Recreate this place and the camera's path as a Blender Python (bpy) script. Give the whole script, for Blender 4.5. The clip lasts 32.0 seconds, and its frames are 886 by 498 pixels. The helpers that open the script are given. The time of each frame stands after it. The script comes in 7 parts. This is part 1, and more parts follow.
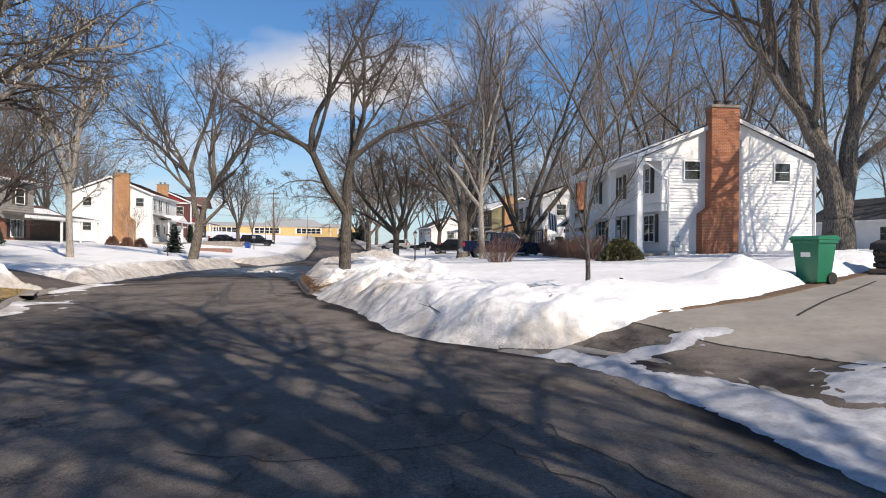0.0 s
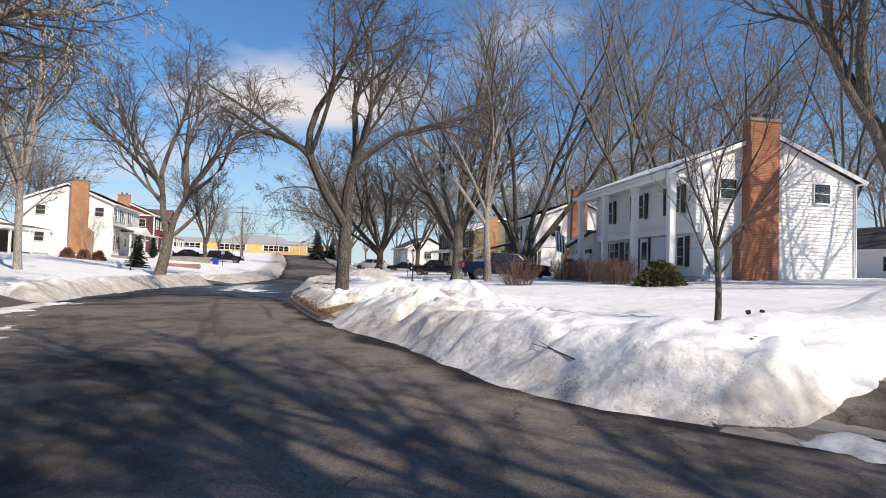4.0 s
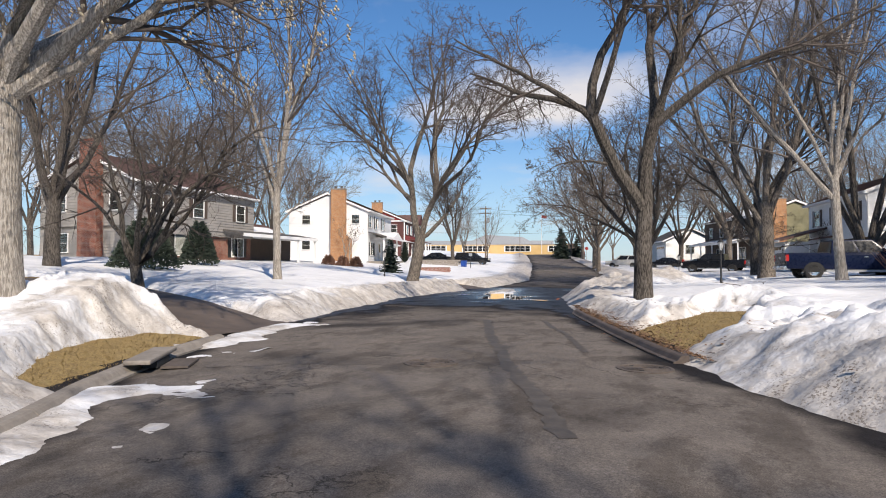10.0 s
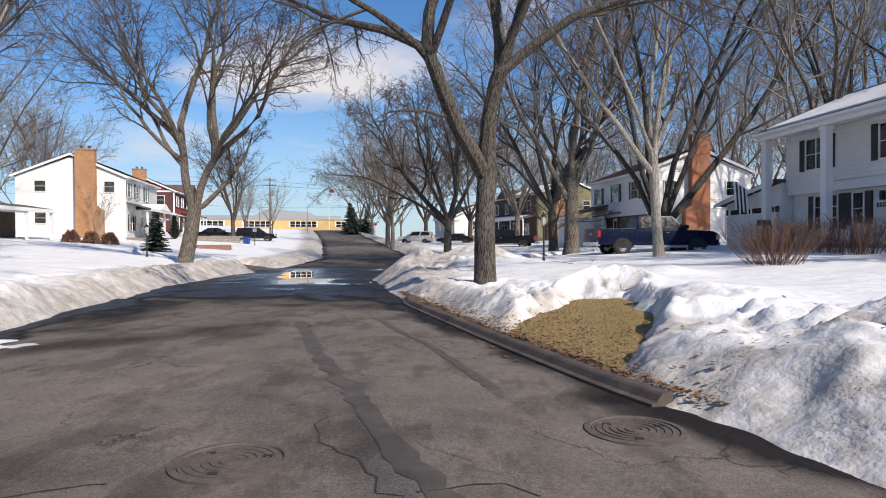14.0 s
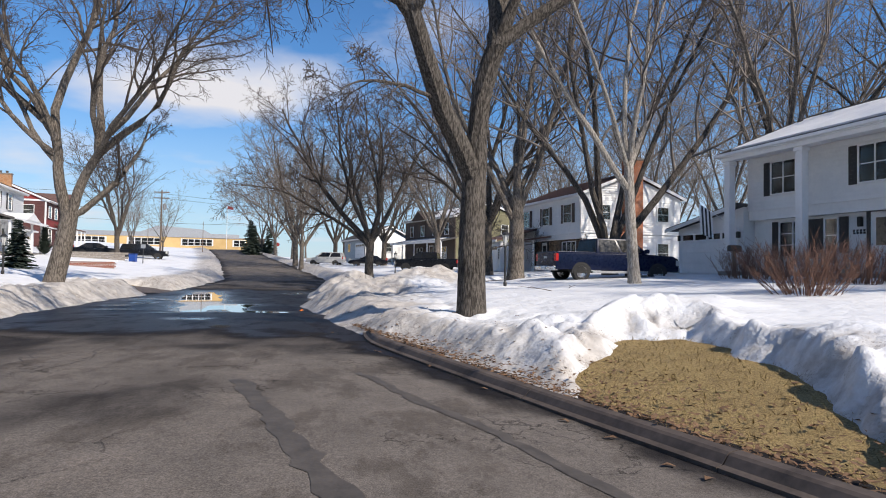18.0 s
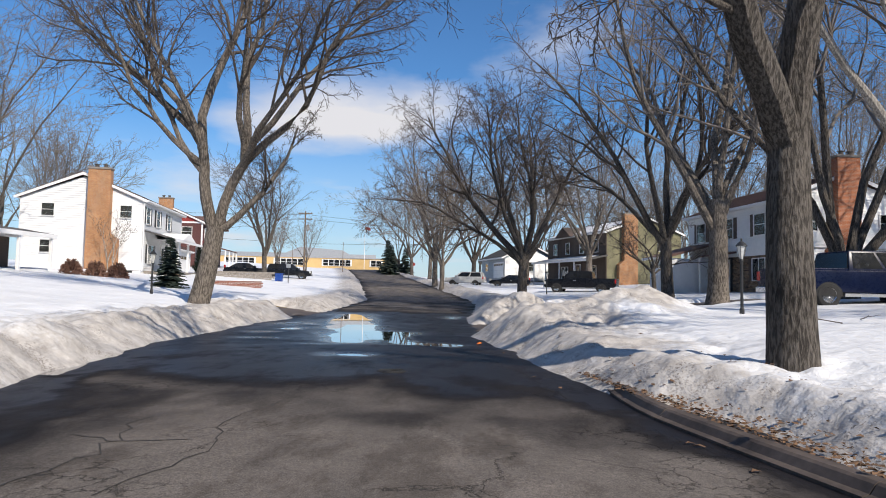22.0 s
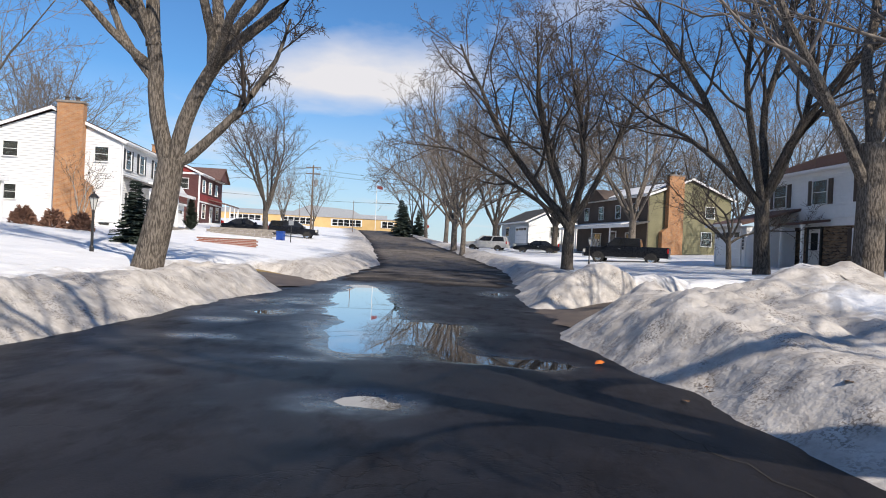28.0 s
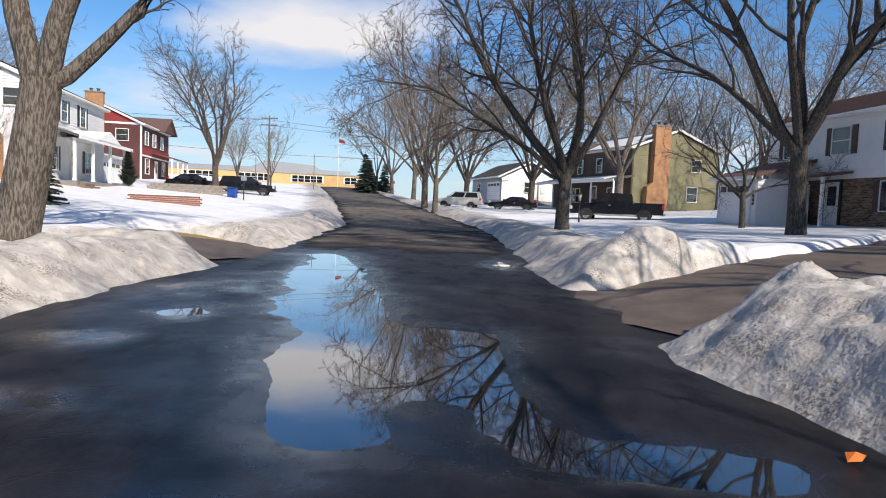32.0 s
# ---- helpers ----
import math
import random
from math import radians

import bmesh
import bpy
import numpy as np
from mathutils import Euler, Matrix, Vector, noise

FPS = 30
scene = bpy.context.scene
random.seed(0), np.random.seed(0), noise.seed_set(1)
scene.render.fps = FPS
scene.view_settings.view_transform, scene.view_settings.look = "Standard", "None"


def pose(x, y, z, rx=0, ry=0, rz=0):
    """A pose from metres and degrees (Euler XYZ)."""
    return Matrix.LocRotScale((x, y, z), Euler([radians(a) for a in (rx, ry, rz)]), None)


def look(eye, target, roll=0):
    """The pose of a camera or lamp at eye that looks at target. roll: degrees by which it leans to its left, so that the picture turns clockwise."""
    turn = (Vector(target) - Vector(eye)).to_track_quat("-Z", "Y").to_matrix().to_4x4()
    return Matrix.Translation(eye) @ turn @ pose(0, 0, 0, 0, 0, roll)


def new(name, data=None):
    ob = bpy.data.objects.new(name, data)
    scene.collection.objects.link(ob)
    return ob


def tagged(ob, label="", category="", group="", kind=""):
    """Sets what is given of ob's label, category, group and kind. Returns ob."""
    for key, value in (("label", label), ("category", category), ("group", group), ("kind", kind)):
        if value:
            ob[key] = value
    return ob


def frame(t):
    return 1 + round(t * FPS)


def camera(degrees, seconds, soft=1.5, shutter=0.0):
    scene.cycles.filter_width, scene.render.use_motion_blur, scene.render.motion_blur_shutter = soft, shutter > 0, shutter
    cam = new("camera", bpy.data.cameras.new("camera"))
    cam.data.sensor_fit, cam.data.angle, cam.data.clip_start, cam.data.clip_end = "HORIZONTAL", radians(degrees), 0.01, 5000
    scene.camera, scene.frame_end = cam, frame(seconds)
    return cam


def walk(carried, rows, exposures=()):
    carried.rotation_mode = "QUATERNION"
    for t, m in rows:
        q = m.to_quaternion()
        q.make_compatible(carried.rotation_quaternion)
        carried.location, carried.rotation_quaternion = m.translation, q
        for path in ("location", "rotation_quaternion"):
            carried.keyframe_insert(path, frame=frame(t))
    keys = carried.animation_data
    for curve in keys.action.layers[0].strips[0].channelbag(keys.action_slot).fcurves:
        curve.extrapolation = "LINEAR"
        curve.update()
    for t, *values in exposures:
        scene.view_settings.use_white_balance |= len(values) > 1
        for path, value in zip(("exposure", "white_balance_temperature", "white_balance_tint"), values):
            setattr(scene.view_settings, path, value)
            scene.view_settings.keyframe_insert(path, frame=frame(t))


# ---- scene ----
# ---- camera and walk ----
cam = camera(70.9, 32.0, 1.0)
PATH = [
    (0, (0.076, 3.886, 1.489), (-0.039, 5.882, 1.492), 0.56),
    (0.5, (-0.495, 4.123, 1.470), (-0.747, 6.105, 1.379), 0.82),
    (1, (-1.009, 4.393, 1.465), (-1.315, 6.369, 1.438), -0.53),
    (1.5, (-1.465, 4.741, 1.448), (-1.683, 6.729, 1.490), 0.60),
    (2, (-1.757, 5.156, 1.433), (-1.896, 7.150, 1.489), 0.06),
    (2.5, (-1.992, 5.678, 1.416), (-2.039, 7.677, 1.448), 2.18),
    (4.5, (-2.298, 7.918, 1.369), (-2.247, 9.914, 1.480), 0.95),
    (5, (-2.469, 8.385, 1.373), (-2.313, 10.375, 1.514), 0.50),
    (5.5, (-2.682, 8.794, 1.377), (-2.470, 10.779, 1.500), 2.64),
    (6, (-2.886, 9.284, 1.383), (-2.464, 11.237, 1.492), 1.38),
    (6.5, (-3.126, 9.705, 1.388), (-2.667, 11.649, 1.489), 2.40),
    (7, (-3.394, 10.123, 1.397), (-2.844, 12.045, 1.450), 0.27),
    (7.5, (-3.760, 10.624, 1.410), (-3.405, 12.591, 1.456), 1.48),
    (8, (-4.075, 11.375, 1.422), (-4.050, 13.374, 1.451), 0.05),
    (8.5, (-4.376, 12.167, 1.436), (-4.727, 14.135, 1.491), 1.78),
    (9, (-4.684, 12.805, 1.419), (-5.176, 14.743, 1.466), -0.53),
    (9.5, (-5.051, 13.321, 1.437), (-5.750, 15.195, 1.487), 1.72),
    (10, (-5.277, 13.768, 1.452), (-6.008, 15.629, 1.510), 0.09),
    (10.5, (-5.513, 14.238, 1.461), (-6.250, 16.097, 1.514), 1.69),
    (11, (-5.746, 14.764, 1.449), (-6.292, 16.688, 1.457), -0.48),
    (11.5, (-5.996, 15.339, 1.475), (-6.511, 17.272, 1.466), 1.78),
    (12, (-6.257, 15.891, 1.494), (-6.639, 17.854, 1.479), 0.26),
    (12.5, (-6.509, 16.465, 1.496), (-6.819, 18.441, 1.482), 2.24),
    (13, (-6.754, 17.021, 1.491), (-6.848, 19.018, 1.476), 0.73),
    (13.5, (-6.958, 17.530, 1.499), (-7.048, 19.528, 1.476), 1.54),
    (14, (-7.220, 18.060, 1.516), (-7.279, 20.059, 1.496), -0.21),
    (14.5, (-7.422, 18.542, 1.514), (-7.401, 20.542, 1.505), 0.90),
    (16.5, (-8.121, 20.483, 1.443), (-7.941, 22.474, 1.489), 1.15),
    (17, (-8.349, 20.979, 1.419), (-8.172, 22.970, 1.474), 0.60),
    (17.5, (-8.588, 21.491, 1.404), (-8.364, 23.477, 1.466), 0.98),
    (18, (-8.851, 22.011, 1.402), (-8.591, 23.993, 1.461), 0.89),
    (18.5, (-9.088, 22.478, 1.418), (-8.822, 24.460, 1.468), 0.02),
    (19, (-9.312, 23.003, 1.437), (-9.109, 24.991, 1.505), 1.62),
    (19.5, (-9.515, 23.516, 1.426), (-9.254, 25.499, 1.477), 0.92),
    (20, (-9.704, 24.108, 1.413), (-9.532, 26.100, 1.475), 1.57),
    (20.5, (-9.861, 24.663, 1.396), (-9.710, 26.657, 1.428), 0.25),
    (21, (-9.994, 25.223, 1.387), (-9.956, 27.220, 1.472), 1.09),
    (21.5, (-10.175, 25.826, 1.380), (-10.225, 27.823, 1.472), -0.44),
    (22, (-10.392, 26.466, 1.379), (-10.541, 28.457, 1.496), 1.06),
    (22.5, (-10.607, 27.075, 1.377), (-10.722, 29.069, 1.471), -1.04),
    (23, (-10.784, 27.612, 1.366), (-10.935, 29.604, 1.443), -0.06),
    (23.5, (-10.972, 28.167, 1.370), (-11.044, 30.164, 1.447), -0.74),
    (24, (-11.140, 28.691, 1.369), (-11.201, 30.689, 1.412), 0.91),
    (24.5, (-11.247, 29.178, 1.360), (-11.193, 31.177, 1.351), -0.06),
    (25, (-11.302, 29.661, 1.351), (-11.312, 31.661, 1.340), 1.76),
    (25.5, (-11.336, 30.265, 1.347), (-11.376, 32.265, 1.356), -0.73),
    (27.5, (-11.794, 32.542, 1.371), (-11.915, 34.538, 1.369), 1.04),
    (28, (-11.934, 33.095, 1.387), (-12.111, 35.087, 1.387), 2.69),
    (28.5, (-12.073, 33.653, 1.390), (-12.271, 35.643, 1.419), 1.49),
    (29, (-12.211, 34.227, 1.392), (-12.425, 36.213, 1.481), 2.96),
    (29.5, (-12.348, 34.814, 1.397), (-12.584, 36.799, 1.483), 0.54),
    (30, (-12.470, 35.398, 1.395), (-12.768, 37.375, 1.454), 0.88),
    (30.5, (-12.569, 35.977, 1.397), (-12.843, 37.958, 1.423), -0.17),
    (31, (-12.691, 36.499, 1.396), (-12.923, 38.485, 1.390), 1.88),
    (31.5, (-12.829, 36.994, 1.398), (-12.941, 38.990, 1.323), 0.58),
    (32, (-12.966, 37.467, 1.411), (-13.019, 39.462, 1.277), 2.35),
]
walk(cam, [(t, look(eye, target, roll)) for t, eye, target, roll in PATH], [(0.0, 0.13, 7150, 14), (14.0, 0.10, 6850, 14), (18.0, 0.12, 6700, 13), (24.0, 0.07, 6700, 12), (32.0, 0.22, 6850, 13)])

# ---- sky and sun ----
SUN_AZ, SUN_EL = math.radians(137), math.radians(39)      # clockwise from +y
world = bpy.data.worlds.new("sky")
scene.world = world
world.use_nodes = True
wn, wl = world.node_tree.nodes, world.node_tree.links
wn.clear()
sky = wn.new("ShaderNodeTexSky")
sky.sky_type, sky.sun_disc = "NISHITA", False
sky.sun_elevation, sky.sun_rotation = SUN_EL, SUN_AZ
sky.altitude, sky.air_density, sky.dust_density, sky.ozone_density = 0, 1.2, 0.0, 4.5
bg = wn.new("ShaderNodeBackground")
bg.inputs["Strength"].default_value = 0.092
wout = wn.new("ShaderNodeOutputWorld")
tc = wn.new("ShaderNodeTexCoord")
sep = wn.new("ShaderNodeSeparateXYZ")
wl.new(tc.outputs["Generated"], sep.inputs[0])
flat = wn.new("ShaderNodeMath"); flat.operation = "ADD"; flat.inputs[1].default_value = 0.12
wl.new(sep.outputs["Z"], flat.inputs[0])
px = wn.new("ShaderNodeMath"); px.operation = "DIVIDE"
py = wn.new("ShaderNodeMath"); py.operation = "DIVIDE"
wl.new(sep.outputs["X"], px.inputs[0]); wl.new(flat.outputs[0], px.inputs[1])
wl.new(sep.outputs["Y"], py.inputs[0]); wl.new(flat.outputs[0], py.inputs[1])
com = wn.new("ShaderNodeCombineXYZ")
wl.new(px.outputs[0], com.inputs[0]); wl.new(py.outputs[0], com.inputs[1])
cn = wn.new("ShaderNodeTexNoise")
cn.inputs["Scale"].default_value, cn.inputs["Detail"].default_value, cn.inputs["Roughness"].default_value = 0.75, 7, 0.52
wl.new(com.outputs[0], cn.inputs["Vector"])
cr = wn.new("ShaderNodeValToRGB")
cr.color_ramp.elements[0].position, cr.color_ramp.elements[1].position = 0.54, 0.76
off = wn.new("ShaderNodeVectorMath"); off.operation = "DISTANCE"      # one large cloud over the street's end
off.inputs[1].default_value = (-0.66, 2.52, 0)
wl.new(com.outputs[0], off.inputs[0])
near = wn.new("ShaderNodeMapRange")
near.inputs["From Min"].default_value, near.inputs["From Max"].default_value, near.inputs["To Min"].default_value, near.inputs["To Max"].default_value = 0.10, 0.66, 0.36, 0.0
wl.new(off.outputs["Value"], near.inputs["Value"])
tot = wn.new("ShaderNodeMath"); tot.operation = "ADD"
wl.new(cn.outputs["Fac"], tot.inputs[0]); wl.new(near.outputs[0], tot.inputs[1])
wl.new(tot.outputs[0], cr.inputs[0])
cm = wn.new("ShaderNodeMix"); cm.data_type = "RGBA"
cm.inputs["B"].default_value = (7.8, 8.0, 8.5, 1)
hz = wn.new("ShaderNodeMapRange")
hz.inputs["From Min"].default_value, hz.inputs["From Max"].default_value, hz.inputs["To Min"].default_value, hz.inputs["To Max"].default_value = 0.0, 0.24, 0.7, 0.0
wl.new(sep.outputs["Z"], hz.inputs["Value"])
clear = wn.new("ShaderNodeMix"); clear.data_type, clear.blend_type = "RGBA", "MULTIPLY"      # deep clear blue
clear.inputs["Factor"].default_value, clear.inputs["B"].default_value = 1.0, (0.60, 1.0, 1.33, 1)
wl.new(sky.outputs[0], clear.inputs["A"])
hm = wn.new("ShaderNodeMix"); hm.data_type = "RGBA"
hm.inputs["B"].default_value = (6.0, 7.1, 8.6, 1)
wl.new(hz.outputs[0], hm.inputs["Factor"]); wl.new(clear.outputs["Result"], hm.inputs["A"])
wl.new(cr.outputs[0], cm.inputs["Factor"]); wl.new(hm.outputs["Result"], cm.inputs["A"])
wl.new(cm.outputs["Result"], bg.inputs["Color"]); wl.new(bg.outputs[0], wout.inputs[0])

sun = new("sun", bpy.data.lights.new("sun", "SUN"))
sun.data.energy, sun.data.angle, sun.data.color = 5.0, math.radians(0.53), (1.0, 0.935, 0.83)
sun_way = Vector((math.sin(SUN_AZ) * math.cos(SUN_EL), math.cos(SUN_AZ) * math.cos(SUN_EL), math.sin(SUN_EL)))
sun.matrix_world = look(sun_way * 80, (0, 0, 0))


# ---- materials ----
def nodes_of(name, rough=0.8, metal=0.0, spec=0.5):
    m = bpy.data.materials.new(name)
    m.use_nodes = True
    n, l = m.node_tree.nodes, m.node_tree.links
    b = n["Principled BSDF"]
    b.inputs["Roughness"].default_value, b.inputs["Metallic"].default_value = rough, metal
    b.inputs["Specular IOR Level"].default_value = spec
    return m, n, l, b


def coords(n, l, scale=1.0, kind="Object", stretch=(1, 1, 1)):
    t, mp = n.new("ShaderNodeTexCoord"), n.new("ShaderNodeMapping")
    mp.inputs["Scale"].default_value = [scale * s for s in stretch]
    l.new(t.outputs[kind], mp.inputs[0])
    return mp.outputs[0]


def noise_at(n, l, vec, scale, detail=4, rough=0.55):
    t = n.new("ShaderNodeTexNoise")
    t.inputs["Scale"].default_value, t.inputs["Detail"].default_value, t.inputs["Roughness"].default_value = scale, detail, rough
    l.new(vec, t.inputs["Vector"])
    return t.outputs["Fac"]


def ramp(n, l, fac, stops):
    r = n.new("ShaderNodeValToRGB")
    e = r.color_ramp.elements
    while len(e) < len(stops):
        e.new(0.5)
    for item, (p, c) in zip(e, stops):
        item.position, item.color = p, (*c, 1) if len(c) == 3 else c
    l.new(fac, r.inputs[0])
    return r.outputs[0]


def mix(n, l, fac, a, b, blend="MIX"):
    x = n.new("ShaderNodeMix")
    x.data_type, x.blend_type = "RGBA", blend
    for key, v in (("Factor", fac), ("A", a), ("B", b)):
        s = x.inputs[key]
        if hasattr(v, "is_linked"):
            l.new(v, s)
        elif key == "Factor":
            s.default_value = v
        else:
            s.default_value = (*v, 1)
    return x.outputs["Result"]


def math_of(n, l, op, a, b=0.0, clamp=False):
    x = n.new("ShaderNodeMath")
    x.operation, x.use_clamp = op, clamp
    for k, v in ((0, a), (1, b)):
        if hasattr(v, "is_linked"):
            l.new(v, x.inputs[k])
        else:
            x.inputs[k].default_value = v
    return x.outputs[0]


def bump(n, l, b, height, strength=0.4, dist=0.02):
    x = n.new("ShaderNodeBump")
    x.inputs["Strength"].default_value, x.inputs["Distance"].default_value = strength, dist
    l.new(height, x.inputs["Height"])
    l.new(x.outputs[0], b.inputs["Normal"])


def attr(n, name):
    a = n.new("ShaderNodeAttribute")
    a.attribute_name = name
    return a.outputs["Fac"]


def simple(name, c1, c2, scale=6.0, rough=0.8, metal=0.0, bumpy=0.25, dist=0.01, detail=5, stretch=(1, 1, 1), vary=0.0):
    """Two tones by coarse and fine noise, with fine relief."""
    m, n, l, b = nodes_of(name, rough, metal)
    v = coords(n, l, 1.0, "Object", stretch)
    a, f = noise_at(n, l, v, scale, detail, 0.6), noise_at(n, l, v, scale * 7, 3)
    both = math_of(n, l, "ADD", math_of(n, l, "MULTIPLY", a, 0.65), math_of(n, l, "MULTIPLY", f, 0.35))
    col = ramp(n, l, both, [(0.32, c1), (0.68, c2)])
    if vary:
        o = n.new("ShaderNodeObjectInfo")
        col = mix(n, l, vary, col, ramp(n, l, o.outputs["Random"], [(0.0, (0.35, 0.35, 0.35)), (1.0, (1.0, 1.0, 1.0))]), "MULTIPLY")
    l.new(col, b.inputs["Base Color"])
    l.new(math_of(n, l, "ADD", math_of(n, l, "MULTIPLY", f, 0.2), rough - 0.1, True), b.inputs["Roughness"])
    if bumpy:
        bump(n, l, b, both, bumpy, dist)
    return m


def make_asphalt():
    m, n, l, b = nodes_of("asphalt", 0.85, spec=0.2)
    v = coords(n, l)
    big, mid, fine = noise_at(n, l, v, 0.35, 5, 0.6), noise_at(n, l, v, 2.2, 5, 0.6), noise_at(n, l, v, 90, 2)
    col = ramp(n, l, big, [(0.32, (0.085, 0.071, 0.061)), (0.66, (0.19, 0.162, 0.14))])
    col = mix(n, l, 0.5, col, ramp(n, l, mid, [(0.32, (0.065, 0.055, 0.048)), (0.66, (0.195, 0.168, 0.146))]))
    col = mix(n, l, 0.45, col, ramp(n, l, fine, [(0.3, (0.04, 0.037, 0.034)), (0.72, (0.32, 0.29, 0.26))]))
    grain = noise_at(n, l, v, 24, 4, 0.7)
    col = mix(n, l, 0.55, col, ramp(n, l, grain, [(0.3, (0.5, 0.49, 0.48)), (0.7, (1.25, 1.22, 1.2))]), "MULTIPLY")
    # old stains, drawn out along the street, and worn pale tracks
    vs_ = coords(n, l, 1.0, "Object", (1.0, 0.45, 1.0))
    stain = ramp(n, l, noise_at(n, l, vs_, 1.15, 8, 0.72), [(0.50, (1, 1, 1)), (0.57, (0.62, 0.60, 0.58)), (0.66, (0.5, 0.49, 0.48))])
    col = mix(n, l, 0.75, col, stain, "MULTIPLY")
    pale = ramp(n, l, noise_at(n, l, vs_, 0.62, 7, 0.66), [(0.55, (1, 1, 1)), (0.70, (1.32, 1.29, 1.26))])
    col = mix(n, l, 0.8, col, pale, "MULTIPLY")
    # hairline cracks in some places, a close net of them in a few
    wob = n.new("ShaderNodeVectorMath"); wob.operation = "ADD"
    nz = n.new("ShaderNodeTexNoise"); nz.inputs["Scale"].default_value = 2.6; nz.inputs["Detail"].default_value = 6; nz.inputs["Roughness"].default_value = 0.65
    l.new(v, nz.inputs["Vector"])
    half = n.new("ShaderNodeVectorMath"); half.operation = "SCALE"; half.inputs["Scale"].default_value = 0.55
    l.new(nz.outputs["Color"], half.inputs[0])
    l.new(v, wob.inputs[0]); l.new(half.outputs[0], wob.inputs[1])

    def net(scale, wide, where, lo, hi):
        vo = n.new("ShaderNodeTexVoronoi"); vo.feature = "DISTANCE_TO_EDGE"; vo.inputs["Scale"].default_value = scale
        l.new(wob.outputs[0], vo.inputs["Vector"])
        line = ramp(n, l, vo.outputs["Distance"], [(0.0, (1, 1, 1)), (wide, (0, 0, 0))])
        some = ramp(n, l, noise_at(n, l, v, where, 3), [(lo, (0, 0, 0)), (hi, (1, 1, 1))])
        return mix(n, l, 1.0, line, some, "MULTIPLY")
    crack = mix(n, l, 1.0, net(0.8, 0.011, 0.5, 0.52, 0.60), net(2.9, 0.035, 0.42, 0.585, 0.63), "LIGHTEN")
    col = mix(n, l, math_of(n, l, "MULTIPLY", crack, 0.85), col, (0.022, 0.02, 0.018))
    # wet ground is darker and smoother
    patch = noise_at(n, l, vs_, 1.6, 7, 0.68)
    w = math_of(n, l, "ADD", attr(n, "wet"), math_of(n, l, "MULTIPLY", math_of(n, l, "SUBTRACT", patch, 0.5), 0.5), True)
    wet = ramp(n, l, w, [(0.18, (0, 0, 0)), (0.75, (1, 1, 1))])
    col = mix(n, l, wet, col, mix(n, l, 1.0, col, (0.10, 0.10, 0.12), "MULTIPLY"))
    l.new(col, b.inputs["Base Color"])
    wetv = n.new("ShaderNodeSeparateColor"); l.new(wet, wetv.inputs[0])
    gl = ramp(n, l, w, [(0.76, (0, 0, 0)), (1.05, (1, 1, 1))])
    glv = n.new("ShaderNodeSeparateColor"); l.new(gl, glv.inputs[0])
    rg = math_of(n, l, "SUBTRACT", 0.92, math_of(n, l, "MULTIPLY", glv.outputs[0], 0.46))
    thin = math_of(n, l, "MULTIPLY", attr(n, "film"), ramp(n, l, noise_at(n, l, v, 5.0, 5, 0.6), [(0.3, (0.55, 0.55, 0.55)), (0.6, (1, 1, 1))]))
    rg = math_of(n, l, "MULTIPLY", rg, math_of(n, l, "SUBTRACT", 1.0, math_of(n, l, "MULTIPLY", thin, 0.72)))
    l.new(rg, b.inputs["Roughness"])
    l.new(math_of(n, l, "ADD", 0.2, math_of(n, l, "MULTIPLY", thin, 0.3)), b.inputs["Specular IOR Level"])
    bm_ = n.new("ShaderNodeBump"); bm_.inputs["Distance"].default_value = 0.006
    l.new(math_of(n, l, "SUBTRACT", fine, math_of(n, l, "MULTIPLY", crack, 3.0)), bm_.inputs["Height"])
    l.new(math_of(n, l, "SUBTRACT", 0.45, math_of(n, l, "MAXIMUM", math_of(n, l, "MULTIPLY", glv.outputs[0], 0.25), math_of(n, l, "MULTIPLY", thin, 0.42))), bm_.inputs["Strength"])
    l.new(bm_.outputs[0], b.inputs["Normal"])
    return m


def make_snow():
    m, n, l, b = nodes_of("snow", 0.62, spec=0.35)
    v = coords(n, l)
    big, mid, fine = noise_at(n, l, v, 0.8, 5, 0.6), noise_at(n, l, v, 6, 5, 0.62), noise_at(n, l, v, 60, 3)
    col = ramp(n, l, big, [(0.3, (0.67, 0.68, 0.695)), (0.65, (0.795, 0.80, 0.805))])
    grit = math_of(n, l, "ADD", attr(n, "dirt_and_shade"), math_of(n, l, "MULTIPLY", math_of(n, l, "SUBTRACT", mid, 0.5), 1.1), True)
    fac = ramp(n, l, grit, [(0.25, (0, 0, 0)), (0.85, (1, 1, 1))])
    dirt_and_shade = ramp(n, l, noise_at(n, l, v, 3.5, 6, 0.65), [(0.3, (0.26, 0.225, 0.19)), (0.7, (0.58, 0.54, 0.49))])
    col = mix(n, l, math_of(n, l, "MULTIPLY", fac, 0.85), col, dirt_and_shade)
    spk = ramp(n, l, math_of(n, l, "ADD", noise_at(n, l, v, 34, 2), math_of(n, l, "MULTIPLY", attr(n, "dirt_and_shade"), 0.16)), [(0.70, (0, 0, 0)), (0.75, (1, 1, 1))])
    spk = mix(n, l, 1.0, spk, ramp(n, l, noise_at(n, l, v, 1.9, 4, 0.6), [(0.46, (0, 0, 0)), (0.62, (1, 1, 1))]), "MULTIPLY")
    col = mix(n, l, math_of(n, l, "MULTIPLY", spk, 0.7), col, (0.10, 0.075, 0.055))
    l.new(col, b.inputs["Base Color"])
    b.inputs["Subsurface Weight"].default_value = 0.0
    h = math_of(n, l, "ADD", math_of(n, l, "MULTIPLY", mid, 0.6), math_of(n, l, "MULTIPLY", fine, 0.06))
